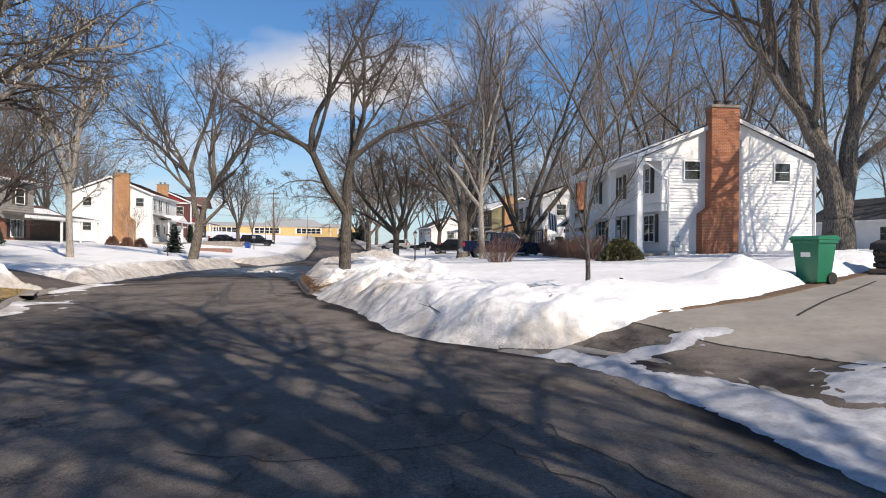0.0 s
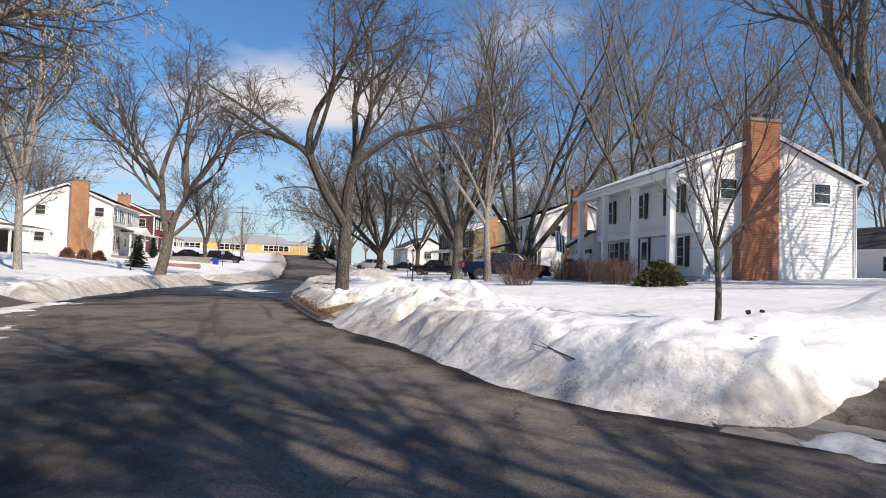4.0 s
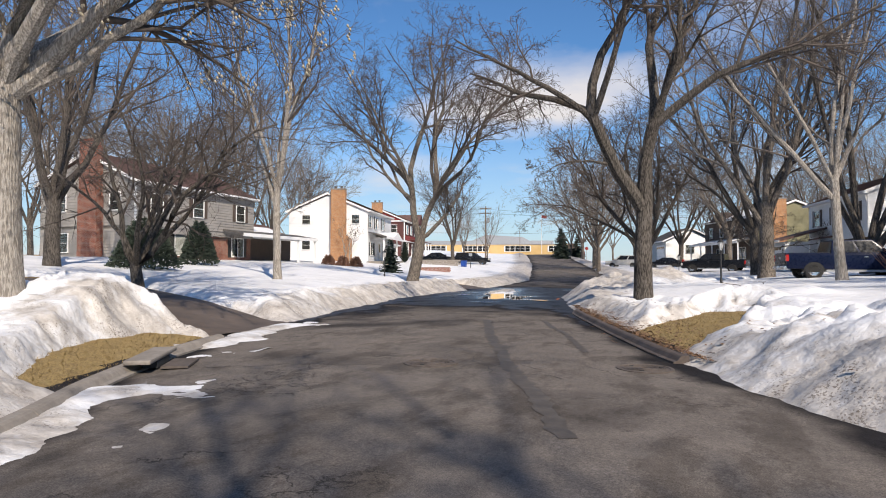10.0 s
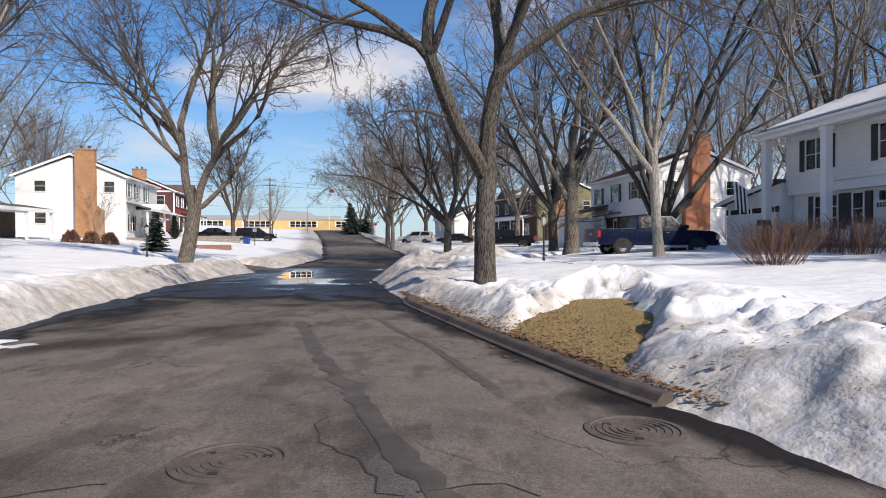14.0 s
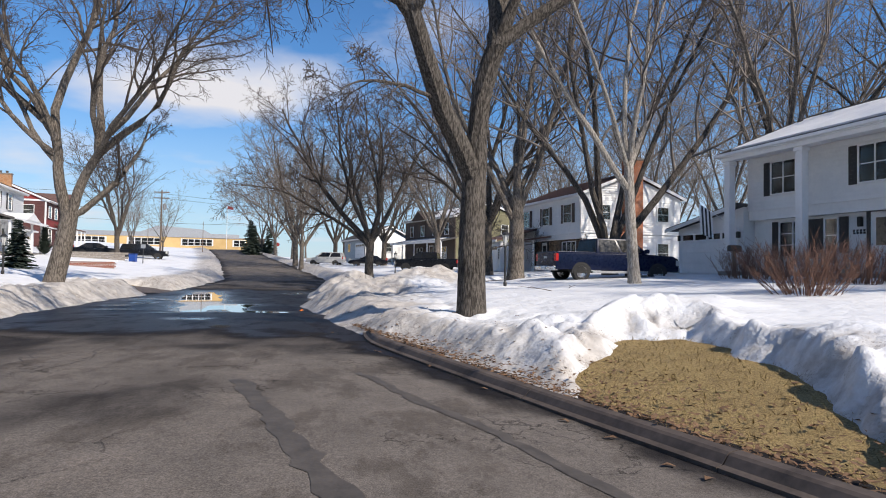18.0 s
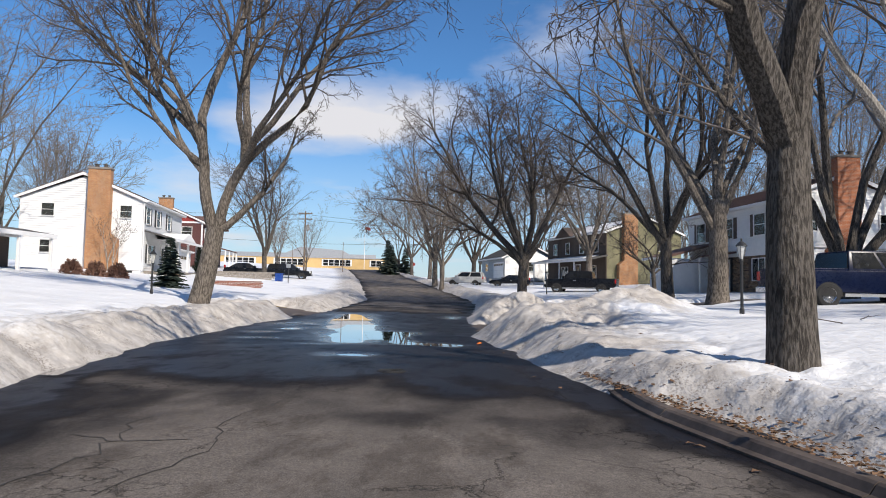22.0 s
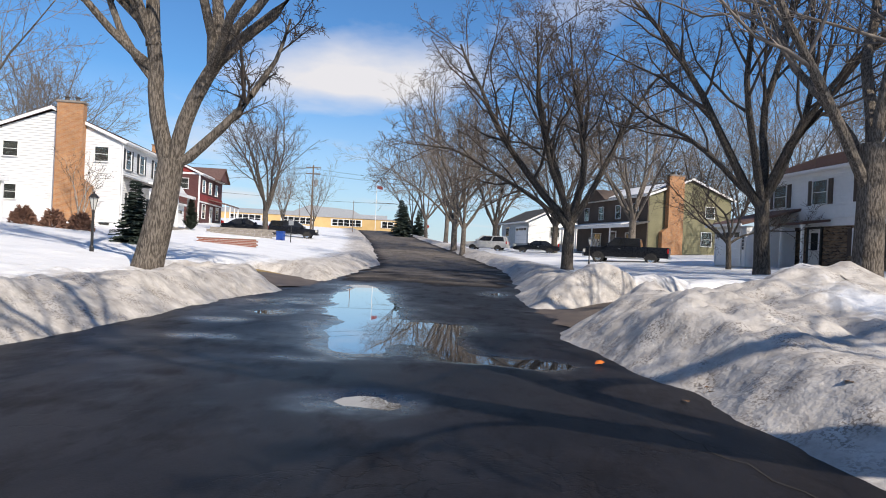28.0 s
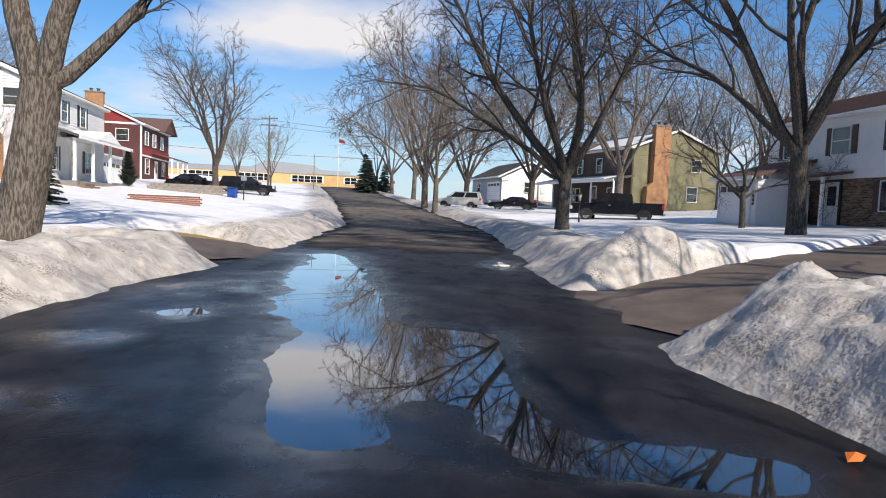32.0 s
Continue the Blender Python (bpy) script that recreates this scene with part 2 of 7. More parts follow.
    h = math_of(n, l, "ADD", h, math_of(n, l, "MULTIPLY", noise_at(n, l, v, 2.4, 4, 0.55), 1.7))
    h = math_of(n, l, "ADD", h, math_of(n, l, "MULTIPLY", noise_at(n, l, v, 18, 4, 0.6), 0.11))
    bump(n, l, b, h, 0.52, 0.08)
    return m


def make_grass():
    m, n, l, b = nodes_of("dead_lawn", 0.95, spec=0.2)
    v = coords(n, l)
    col = ramp(n, l, noise_at(n, l, v, 3, 6, 0.7), [(0.3, (0.15, 0.095, 0.045)), (0.55, (0.40, 0.28, 0.125)), (0.75, (0.26, 0.225, 0.085))])
    col = mix(n, l, 0.6, col, ramp(n, l, noise_at(n, l, v, 45, 4, 0.7), [(0.34, (0.05, 0.035, 0.018)), (0.66, (0.52, 0.39, 0.18))]))
    l.new(col, b.inputs["Base Color"])
    bump(n, l, b, noise_at(n, l, v, 80, 3), 0.8, 0.03)
    return m


def make_brick(name, c1, c2, mortar, scale=1.0):
    m, n, l, b = nodes_of(name, 0.9, spec=0.2)
    t = n.new("ShaderNodeTexCoord")
    s = n.new("ShaderNodeSeparateXYZ"); l.new(t.outputs["Object"], s.inputs[0])
    c = n.new("ShaderNodeCombineXYZ")
    l.new(math_of(n, l, "ADD", s.outputs[0], s.outputs[1]), c.inputs[0]); l.new(s.outputs[2], c.inputs[1])
    br = n.new("ShaderNodeTexBrick")
    br.inputs["Scale"].default_value = scale
    br.inputs["Brick Width"].default_value, br.inputs["Row Height"].default_value, br.inputs["Mortar Size"].default_value = 0.21, 0.075, 0.008
    br.inputs["Color1"].default_value, br.inputs["Color2"].default_value, br.inputs["Mortar"].default_value = (*c1, 1), (*c2, 1), (*mortar, 1)
    br.inputs["Bias"].default_value = 0.0
    l.new(c.outputs[0], br.inputs["Vector"])
    v = coords(n, l)
    col = mix(n, l, 0.5, br.outputs["Color"], ramp(n, l, noise_at(n, l, v, 1.7, 6, 0.65), [(0.3, (0.45, 0.42, 0.42)), (0.7, (1.0, 1.0, 1.0))]), "MULTIPLY")
    l.new(col, b.inputs["Base Color"])
    bump(n, l, b, br.outputs["Fac"], -0.5, 0.01)
    return m


def make_bark(name, c1, c2):
    m, n, l, b = nodes_of(name, 0.95, spec=0.15)
    v = coords(n, l, 1.0, "Object", (1, 1, 0.2))
    rid = noise_at(n, l, v, 32, 5, 0.6)
    a = noise_at(n, l, coords(n, l), 1.3, 4)
    col = mix(n, l, 0.3, ramp(n, l, rid, [(0.43, [v * 0.6 for v in c1]), (0.58, c2)]), ramp(n, l, a, [(0.3, c1), (0.7, c2)]))
    l.new(col, b.inputs["Base Color"])
    bump(n, l, b, rid, 1.0, 0.06)
    return m


def make_glass(name="window_glass"):
    m, n, l, b = nodes_of(name, 0.03, spec=0.5)
    b.inputs["Base Color"].default_value = (0.75, 0.8, 0.8, 1)
    b.inputs["Transmission Weight"].default_value = 1.0
    b.inputs["IOR"].default_value = 1.45
    return m


def make_water():
    m, n, l, b = nodes_of("puddle_water", 0.04, spec=0.5)
    b.inputs["Base Color"].default_value = (0.018, 0.018, 0.019, 1)
    b.inputs["IOR"].default_value = 1.6
    b.inputs["Coat Weight"].default_value, b.inputs["Coat Roughness"].default_value, b.inputs["Coat IOR"].default_value = 1.0, 0.01, 1.6
    v = coords(n, l)
    bump(n, l, b, noise_at(n, l, v, 2.5, 3), 0.05, 0.012)
    return m


def car_paint(name, c):
    m, n, l, b = nodes_of(name, 0.3, 0.0, 0.2)
    dust = ramp(n, l, noise_at(n, l, coords(n, l), 3, 5), [(0.45, c), (0.9, [v * 1.5 + 0.004 for v in c])])
    l.new(dust, b.inputs["Base Color"])
    l.new(math_of(n, l, "ADD", math_of(n, l, "MULTIPLY", noise_at(n, l, coords(n, l), 9, 4), 0.25), 0.16), b.inputs["Roughness"])
    return m


ASPHALT, SNOW, GRASS = make_asphalt(), make_snow(), make_grass()
WATER, GLASS = make_water(), make_glass()
CONCRETE = simple("concrete", (0.19, 0.17, 0.15), (0.31, 0.285, 0.25), 1.2, 0.9, bumpy=0.3, dist=0.006)
DRIVE = simple("old_drive", (0.10, 0.085, 0.072), (0.20, 0.17, 0.145), 1.0, 0.85, bumpy=0.4)
WETDRIVE = simple("wet_drive", (0.06, 0.048, 0.04), (0.15, 0.115, 0.09), 1.2, 0.7, bumpy=0.3)
KERB = simple("kerb_concrete", (0.16, 0.14, 0.12), (0.30, 0.27, 0.235), 2.5, 0.9, bumpy=0.4)
TAR = simple("tar_seal", (0.045, 0.04, 0.036), (0.105, 0.09, 0.078), 5, 0.8)
IRON = simple("cast_iron", (0.07, 0.055, 0.046), (0.15, 0.125, 0.107), 10, 0.8, 0.2, 0.5)
DARK_KERB = simple("dark_wet_kerb", (0.035, 0.026, 0.021), (0.12, 0.093, 0.077), 2.2, 0.75, bumpy=0.5)
CRACK = simple("crack_shadow", (0.025, 0.022, 0.02), (0.05, 0.045, 0.04), 6, 0.95, bumpy=0)
WHITE = simple("white_paint", (0.72, 0.72, 0.71), (0.82, 0.82, 0.81), 1.1, 0.6, bumpy=0.05)
SIDING = simple("white_siding", (0.70, 0.71, 0.71), (0.82, 0.82, 0.81), 0.7, 0.55, bumpy=0.06)
GREY_SIDING = simple("grey_siding", (0.24, 0.225, 0.205), (0.34, 0.32, 0.295), 0.8, 0.7, bumpy=0.08)
OLIVE = simple("olive_siding", (0.155, 0.145, 0.075), (0.22, 0.205, 0.115), 0.8, 0.7, bumpy=0.08)
MAROON = simple("maroon_siding", (0.075, 0.024, 0.022), (0.12, 0.04, 0.036), 0.8, 0.7, bumpy=0.08)
RED = simple("red_boards", (0.20, 0.02, 0.018), (0.28, 0.036, 0.03), 0.9, 0.7, bumpy=0.08)
BROWN = simple("brown_siding", (0.06, 0.042, 0.032), (0.11, 0.08, 0.062), 0.9, 0.75, bumpy=0.1)
# near-black put in for shade inside windows and holes; also the drive joints
DARK = simple("shade_and_joint_black", (0.012, 0.013, 0.014), (0.035, 0.036, 0.036), 1.5, 0.9, bumpy=0)
CURTAIN = simple("curtain", (0.30, 0.29, 0.27), (0.5, 0.48, 0.45), 3, 0.9, bumpy=0.3, stretch=(6, 6, 0.3))
BLACK = simple("black_paint", (0.012, 0.012, 0.013), (0.03, 0.03, 0.03), 4, 0.45, bumpy=0.1)
SHINGLE = simple("grey_shingles", (0.045, 0.043, 0.042), (0.12, 0.115, 0.11), 5, 0.95, bumpy=0.6, dist=0.02)
BROWN_SHINGLE = simple("brown_shingles", (0.085, 0.045, 0.037), (0.17, 0.10, 0.085), 5, 0.95, bumpy=0.6, dist=0.02)
BRICK_ORANGE = make_brick("orange_brick", (0.42, 0.145, 0.065), (0.31, 0.10, 0.05), (0.36, 0.28, 0.22))
BRICK_TAN = make_brick("tan_brick", (0.50, 0.25, 0.11), (0.40, 0.18, 0.08), (0.42, 0.33, 0.24))
BRICK_MIX = make_brick("mottled_brick", (0.34, 0.22, 0.13), (0.055, 0.035, 0.028), (0.30, 0.26, 0.21))
BRICK_RED = make_brick("red_brick", (0.30, 0.10, 0.06), (0.22, 0.075, 0.05), (0.34, 0.30, 0.26))
YELLOW = simple("yellow_brick_wall", (0.52, 0.345, 0.14), (0.62, 0.43, 0.20), 0.6, 0.9, bumpy=0.1)
METAL = simple("grey_metal", (0.30, 0.31, 0.32), (0.45, 0.46, 0.47), 3, 0.5, 0.6, 0.1)
CHROME = simple("chrome", (0.55, 0.56, 0.57), (0.7, 0.7, 0.7), 3, 0.2, 0.9, 0)
RUBBER = simple("rubber", (0.012, 0.012, 0.012), (0.03, 0.029, 0.028), 6, 0.85, bumpy=0.3)
BARK = make_bark("grey_brown_bark", (0.085, 0.072, 0.06), (0.26, 0.225, 0.19))
BARK_DARK = make_bark("dark_bark", (0.05, 0.043, 0.037), (0.16, 0.14, 0.12))
BARK_PALE = make_bark("pale_bark", (0.26, 0.23, 0.195), (0.46, 0.42, 0.37))
SOIL = simple("bare_soil", (0.06, 0.036, 0.022), (0.16, 0.10, 0.06), 9, 0.95, bumpy=0.8, dist=0.03)
# lighter copy of TWIG: sunlight on the farther crowns put into the colour
SUNLIT_TWIG = simple("sunlit_twigs", (0.12, 0.102, 0.088), (0.25, 0.215, 0.185), 2, 0.9, bumpy=0)
TWIG = simple("twigs", (0.05, 0.04, 0.033), (0.125, 0.10, 0.083), 2, 0.9, bumpy=0)
TWIG_RED = simple("red_brown_twigs", (0.12, 0.06, 0.04), (0.24, 0.13, 0.09), 2, 0.9, bumpy=0)
NEEDLE = simple("spruce_needles", (0.014, 0.024, 0.016), (0.04, 0.058, 0.04), 5, 0.85, bumpy=0.3)
JUNIPER = simple("juniper_needles", (0.04, 0.042, 0.015), (0.105, 0.095, 0.038), 6, 0.9, bumpy=0.3)
DEADLEAF = simple("dry_leaves", (0.075, 0.042, 0.024), (0.24, 0.135, 0.07), 8, 0.9, bumpy=0.2)
SEED = simple("pale_seed_clusters", (0.34, 0.28, 0.19), (0.55, 0.48, 0.35), 8, 0.9, bumpy=0.2)
GREEN_PLASTIC = simple("green_plastic", (0.004, 0.12, 0.06), (0.008, 0.16, 0.085), 2, 0.4, bumpy=0.05)
BLUE_PLASTIC = simple("blue_plastic", (0.01, 0.05, 0.25), (0.015, 0.07, 0.32), 2, 0.4, bumpy=0.05)
WOOD = simple("weathered_wood", (0.12, 0.085, 0.06), (0.24, 0.18, 0.13), 4, 0.9, stretch=(1, 1, 6))
NAVY, BLACKCAR = car_paint("navy_car_paint", (0.004, 0.008, 0.028)), car_paint("black_car_paint", (0.008, 0.009, 0.012))
SILVER = car_paint("silver_car_paint", (0.42, 0.42, 0.41))
CARGLASS = simple("tinted_car_glass", (0.01, 0.011, 0.012), (0.02, 0.021, 0.022), 1, 0.12, bumpy=0)
REDLAMP = simple("red_lens", (0.35, 0.01, 0.008), (0.45, 0.015, 0.012), 6, 0.25, bumpy=0)
LAMPGLASS = simple("frosted_lamp_glass", (0.45, 0.45, 0.43), (0.6, 0.6, 0.57), 3, 0.3, bumpy=0)


# ---- mesh helpers ----
class Shape:
    """Gathers vertices and faces, and links them as one mesh object."""

    def __init__(self):
        self.v, self.f = [], []

    def add(self, verts, faces):
        k = len(self.v)
        self.v.extend(verts)
        self.f.extend([tuple(i + k for i in fc) for fc in faces])
        return self

    def box(self, x0, y0, z0, x1, y1, z1):
        x0, x1, y0, y1, z0, z1 = min(x0, x1), max(x0, x1), min(y0, y1), max(y0, y1), min(z0, z1), max(z0, z1)
        vs = [(x, y, z) for z in (z0, z1) for x, y in ((x0, y0), (x1, y0), (x1, y1), (x0, y1))]
        return self.add(vs, [(3, 2, 1, 0), (4, 5, 6, 7), (0, 1, 5, 4), (1, 2, 6, 5), (2, 3, 7, 6), (3, 0, 4, 7)])

    def prism(self, outline, axis, a, b):
        """A flat outline of (p, q) drawn out along axis from a to b. p, q run along the two other axes in order x, y, z."""
        def at(p, q, r):
            return {"x": (r, p, q), "y": (p, r, q), "z": (p, q, r)}[axis]
        n = len(outline)
        vs = [at(p, q, a) for p, q in outline] + [at(p, q, b) for p, q in outline]
        return self.add(vs, [tuple(range(n))[::-1], tuple(range(n, 2 * n))] + [(i, (i + 1) % n, n + (i + 1) % n, n + i) for i in range(n)])

    def lathe(self, profile, cx=0.0, cy=0.0, sides=12, caps=True):
        """Rings of (radius, z) about an upright axis."""
        vs, fs = [], []
        for r, z in profile:
            vs += [(cx + r * math.cos(2 * math.pi * i / sides), cy + r * math.sin(2 * math.pi * i / sides), z) for i in range(sides)]
        for k in range(len(profile) - 1):
            fs += [(k * sides + i, k * sides + (i + 1) % sides, (k + 1) * sides + (i + 1) % sides, (k + 1) * sides + i) for i in range(sides)]
        if caps:
            fs += [tuple(range(sides))[::-1], tuple(range((len(profile) - 1) * sides, len(profile) * sides))]
        return self.add(vs, fs)

    def tube(self, pts, radii, sides=6, caps=True):
        """A round rod through points, with a radius at each."""
        pts = [Vector(p) for p in pts]
        vs, fs = [], []
        ref = Vector((0.31, 0.17, 0.94))
        for i, p in enumerate(pts):
            d = (pts[min(i + 1, len(pts) - 1)] - pts[max(i - 1, 0)]).normalized()
            a = d.cross(ref if abs(d.dot(ref)) < 0.95 else Vector((1, 0, 0))).normalized()
            c = d.cross(a)
            vs += [tuple(p + radii[i] * (math.cos(2 * math.pi * k / sides) * a + math.sin(2 * math.pi * k / sides) * c)) for k in range(sides)]
        for i in range(len(pts) - 1):
            fs += [(i * sides + k, i * sides + (k + 1) % sides, (i + 1) * sides + (k + 1) % sides, (i + 1) * sides + k) for k in range(sides)]
        if caps:
            fs += [tuple(range(sides))[::-1], tuple(range((len(pts) - 1) * sides, len(pts) * sides))]
        return self.add(vs, fs)

    def mesh(self, name, material, bevel=0.0, smooth=False):
        me = bpy.data.meshes.new(name)
        me.from_pydata(self.v, [], self.f)
        bm = bmesh.new()
        bm.from_mesh(me)
        bmesh.ops.recalc_face_normals(bm, faces=bm.faces)
        if bevel:
            sharp = [e for e in bm.edges if len(e.link_faces) == 2 and e.calc_face_angle() > 0.5]
            bmesh.ops.bevel(bm, geom=sharp, offset=bevel, segments=2, affect="EDGES", profile=0.6)
        bm.to_mesh(me)
        bm.free()
        me.materials.append(material)
        if smooth:
            me.shade_smooth()
            me.set_sharp_from_angle(angle=radians(42))
        return me


def part(name, shape, material, parent=None, label="", bevel=0.0, smooth=False):
    ob = new(name, shape if isinstance(shape, bpy.types.Mesh) else shape.mesh(name, material, bevel, smooth))
    if parent is not None:
        ob.parent = parent
    return tagged(ob, label=label)


def thing(name, m, label, category, group="", kind=""):
    ob = new(name)
    ob.matrix_world = m
    ob.empty_display_size = 0.2
    return tagged(ob, label, category, group, kind)


# ---- the lie of the land ----
RIGHT_EDGE = [(3.6, -22), (3.5, -8), (3.4, 0), (3.7, 3), (4.6, 5.2), (2.9, 8), (2.15, 11.4), (1.25, 12.6), (-0.2, 13.5), (-0.75, 14.0), (-1.5, 15.2), (-2.0, 16.6), (-2.85, 18.3), (-3.9, 20.4), (-5.7, 24.4), (-6.8, 27.6),
              (-8.2, 32), (-9.0, 34.7), (-9.95, 38.6), (-10.75, 42.6), (-11.1, 48.2), (-11.3, 52.6), (-11.3, 61.6), (-11.7, 72.7), (-14.4, 85.6), (-20.2, 110), (-30.5, 148), (-44, 195), (-60, 250)]
LEFT_EDGE = [(-4, -22), (-4.2, -12), (-4.4, -4), (-5.0, 3), (-7.6, 9.5), (-9.4, 14.2), (-10.6, 17.4), (-11.7, 19), (-12.9, 21.3), (-13.7, 23.5), (-14.8, 27.1), (-15.9, 31.4), (-16.6, 35.3),
             (-17.4, 39.8), (-17.7, 44.8), (-17.9, 51.5), (-18.6, 61.6), (-19.4, 72.7), (-22.2, 85.6), (-27.9, 110), (-38.2, 148), (-52, 195), (-68, 250)]
ROAD_Z = [(-30, 0), (60, 0), (66, 0.04), (73, 0.18), (86, 0.72), (110, 1.87), (148, 4.2), (190, 5.0), (260, 5.2)]
_ys = np.arange(-22, 250, 0.25)


def smooth_edge(points):
    xs = np.interp(_ys, [p[1] for p in points], [p[0] for p in points])
    k = np.hanning(9) / np.hanning(9).sum()
    return np.convolve(np.pad(xs, 4, "edge"), k, "valid")


_xr, _xl = smooth_edge(RIGHT_EDGE), smooth_edge(LEFT_EDGE)
_zr = np.convolve(np.pad(np.interp(_ys, *zip(*ROAD_Z)), 20, "edge"), np.ones(41) / 41, "valid")
_cr, _cl = 1 / np.sqrt(1 + np.gradient(_xr, 0.25) ** 2), 1 / np.sqrt(1 + np.gradient(_xl, 0.25) ** 2)


def edge_r(y): return np.interp(y, _ys, _xr)
def edge_l(y): return np.interp(y, _ys, _xl)
def road_z(y): return np.interp(y, _ys, _zr)


def away(x, y):
    """Distance outside the road on its right and on its left side."""
    return (x - edge_r(y)) * np.interp(y, _ys, _cr), (edge_l(y) - x) * np.interp(y, _ys, _cl)


def step(a, b, v):
    t = np.clip((v - a) / (b - a), 0, 1)
    return t * t * (3 - 2 * t)


def lawn(x, y):
    """Height of the lawns, to the top of their snow."""
    r, l = away(x, y)
    z = road_z(y)
    right = 0.14 + 0.28 * step(0, 4, r) + 0.05 * np.clip(r, 0, 26) + z * (0.35 + 0.65 * np.exp(-np.clip(r, 0, 90) / 5))
    left = 0.14 + 0.22 * step(0, 4, l) + 0.08 * np.clip(l, 0, 21) + z * (0.8 + 0.2 * np.exp(-np.clip(l, 0, 90) / 5))
    return np.where(r > l, right, left)


def ground_at(x, y):
    return float(lawn(np.array(x, float), np.array(y, float)))


_lat = np.random.default_rng(7).random((8, 64, 64))


def wave(x, y, size, n=0):
    """Smooth random field between -1 and 1 with features of that size."""
    u, v = np.asarray(x) / size + 1000, np.asarray(y) / size + 1000
    i, j = np.floor(u).astype(int), np.floor(v).astype(int)
    a, b = step(0, 1, u - i), step(0, 1, v - j)
    g = _lat[n % 8]
    q = (g[i % 64, j % 64] * (1 - a) + g[(i + 1) % 64, j % 64] * a) * (1 - b) + (g[i % 64, (j + 1) % 64] * (1 - a) + g[(i + 1) % 64, (j + 1) % 64] * a) * b
    return 2 * q - 1


def rough_field(x, y, size, n=0):
    return wave(x, y, size, n) + 0.5 * wave(x, y, size / 2.1, n + 1) + 0.25 * wave(x, y, size / 4.3, n + 2) + 0.13 * wave(x, y, size / 9, n + 3)


def along(x, y, line):
    """Distance from a broken line."""
    best = np.full(np.shape(x), 1e9)
    for (ax, ay), (bx, by) in zip(line, line[1:]):
        t = np.clip(((x - ax) * (bx - ax) + (y - ay) * (by - ay)) / ((bx - ax) ** 2 + (by - ay) ** 2), 0, 1)
        best = np.minimum(best, np.hypot(x - ax - t * (bx - ax), y - ay - t * (by - ay)))
    return best


DRIVE_NEAR = [(3.2, 10.8), (7.3, 13.9), (16.5, 23.0)]        # concrete, beside the green bin
DRIVE_LEFT = [(-14.2, 25.7), (-18, 26.7), (-26, 29.5)]
DRIVE_MID = [(-11.2, 46.0), (-8, 48.1), (-3, 52.6), (4, 59)]
DRIVE_H1 = [(-3, 48.3), (5.5, 50.2)]
DRIVE_FAR = [(-17.6, 52.4), (-20.4, 54.6)]
DRIVES = [(DRIVE_NEAR, 3.0), (DRIVE_LEFT, 1.4), (DRIVE_MID, 1.55), (DRIVE_FAR, 1.5)]
# snow heaps: place, height above the lawn, radius, dirt
HEAPS = [(1.3, 14.9, 0.22, 1.1, 0.1), (2.2, 16.2, 0.24, 1.2, 0.1), (3.4, 16.6, 0.22, 1.2, 0.1), (6.1, 18.6, 0.5, 1.0, 0.15), (4.9, 17.7, 0.28, 1.0, 0.2), (7.2, 20.0, 0.25, 1.0, 0.2), (-2.0, 24.1, 0.42, 1.5, 0.5), (-3.9, 31.8, 0.38, 1.1, 0.3), (-2.3, 33.2, 0.30, 1.0, 0.15), (-3.1, 28.3, 0.16, 1.2, 0.5), (-7.5, 42.8, 0.50, 1.8, 1.15), (-6.2, 44.4, 0.5, 1.6, 1.1), (-9.2, 49.6, 0.55, 1.5, 0.85), (-7.0, 51.2, 0.4, 1.3, 0.4),
         (-16.4, 22.8, 0.75, 1.8, 0.6), (-18.6, 24.3, 0.5, 1.4, 0.3), (9.6, 22.6, 0.3, 1.2, 0.2), (11.8, 24.9, 0.35, 1.3, 0.3), (-20.2, 50.0, 0.2, 1.2, 0.5), (5.8, 11.2, 0.45, 1.6, 0.1), (5.6, 8.6, 0.4, 1.5, 0.1)]
BARE = [((-5.6, 27.6), 1.08, 3.5, -20), ((-2.75, 20.9), 0.28, 0.5, -30), ((-13.4, 21.2), 1.1, 2.6, 32)]


def in_patch(x, y, patch):
    (cx, cy), a, b, turn = patch
    t = radians(turn)
    u, v = (x - cx) * math.cos(t) + (y - cy) * math.sin(t), -(x - cx) * math.sin(t) + (y - cy) * math.cos(t)
    return (u / a) ** 2 + (v / b) ** 2


def snow_field(x, y):
    """Height of the snow's surface and how far dirt and painted shade darken it."""
    r, l = away(x, y)
    d, right = np.maximum(r, l), r > l
    base = lawn(x, y)
    edge = 0.22 * rough_field(x, y, 1.6, 2) + 0.10
    dd = d - edge * 0.8 - np.where(right, 0.5 * step(24, 26, y) * (1 - step(33, 35.5, y)), 0.3 * (1 - step(23, 25, y)))
    # ploughed banks
    hb = np.where(right, np.interp(y, [0, 13, 15, 22, 24, 26, 31, 33, 37, 39, 44, 50, 54, 62, 80, 120], [0.2, 0.36, 0.40, 0.42, 0.36, 0.1, 0.12, 0.17, 0.14, 0.26, 0.40, 0.35, 0.35, 0.4, 0.3, 0.25]),
                  np.interp(y, [0, 16, 21, 24, 28, 30, 36, 46, 50, 56, 70, 120], [0.2, 0.2, 0.2, 0.4, 0.25, 0.33, 0.3, 0.32, 0.3, 0.35, 0.3, 0.25]))
    wide = np.where(right, np.interp(y, [13, 22, 30, 40, 60], [3.2, 3.0, 2.4, 2.8, 3.0]), 2.6)
    bank = hb * (1 - step(wide * 0.45, wide, d)) * (1 + 0.3 * rough_field(x, y, 1.3, 4))
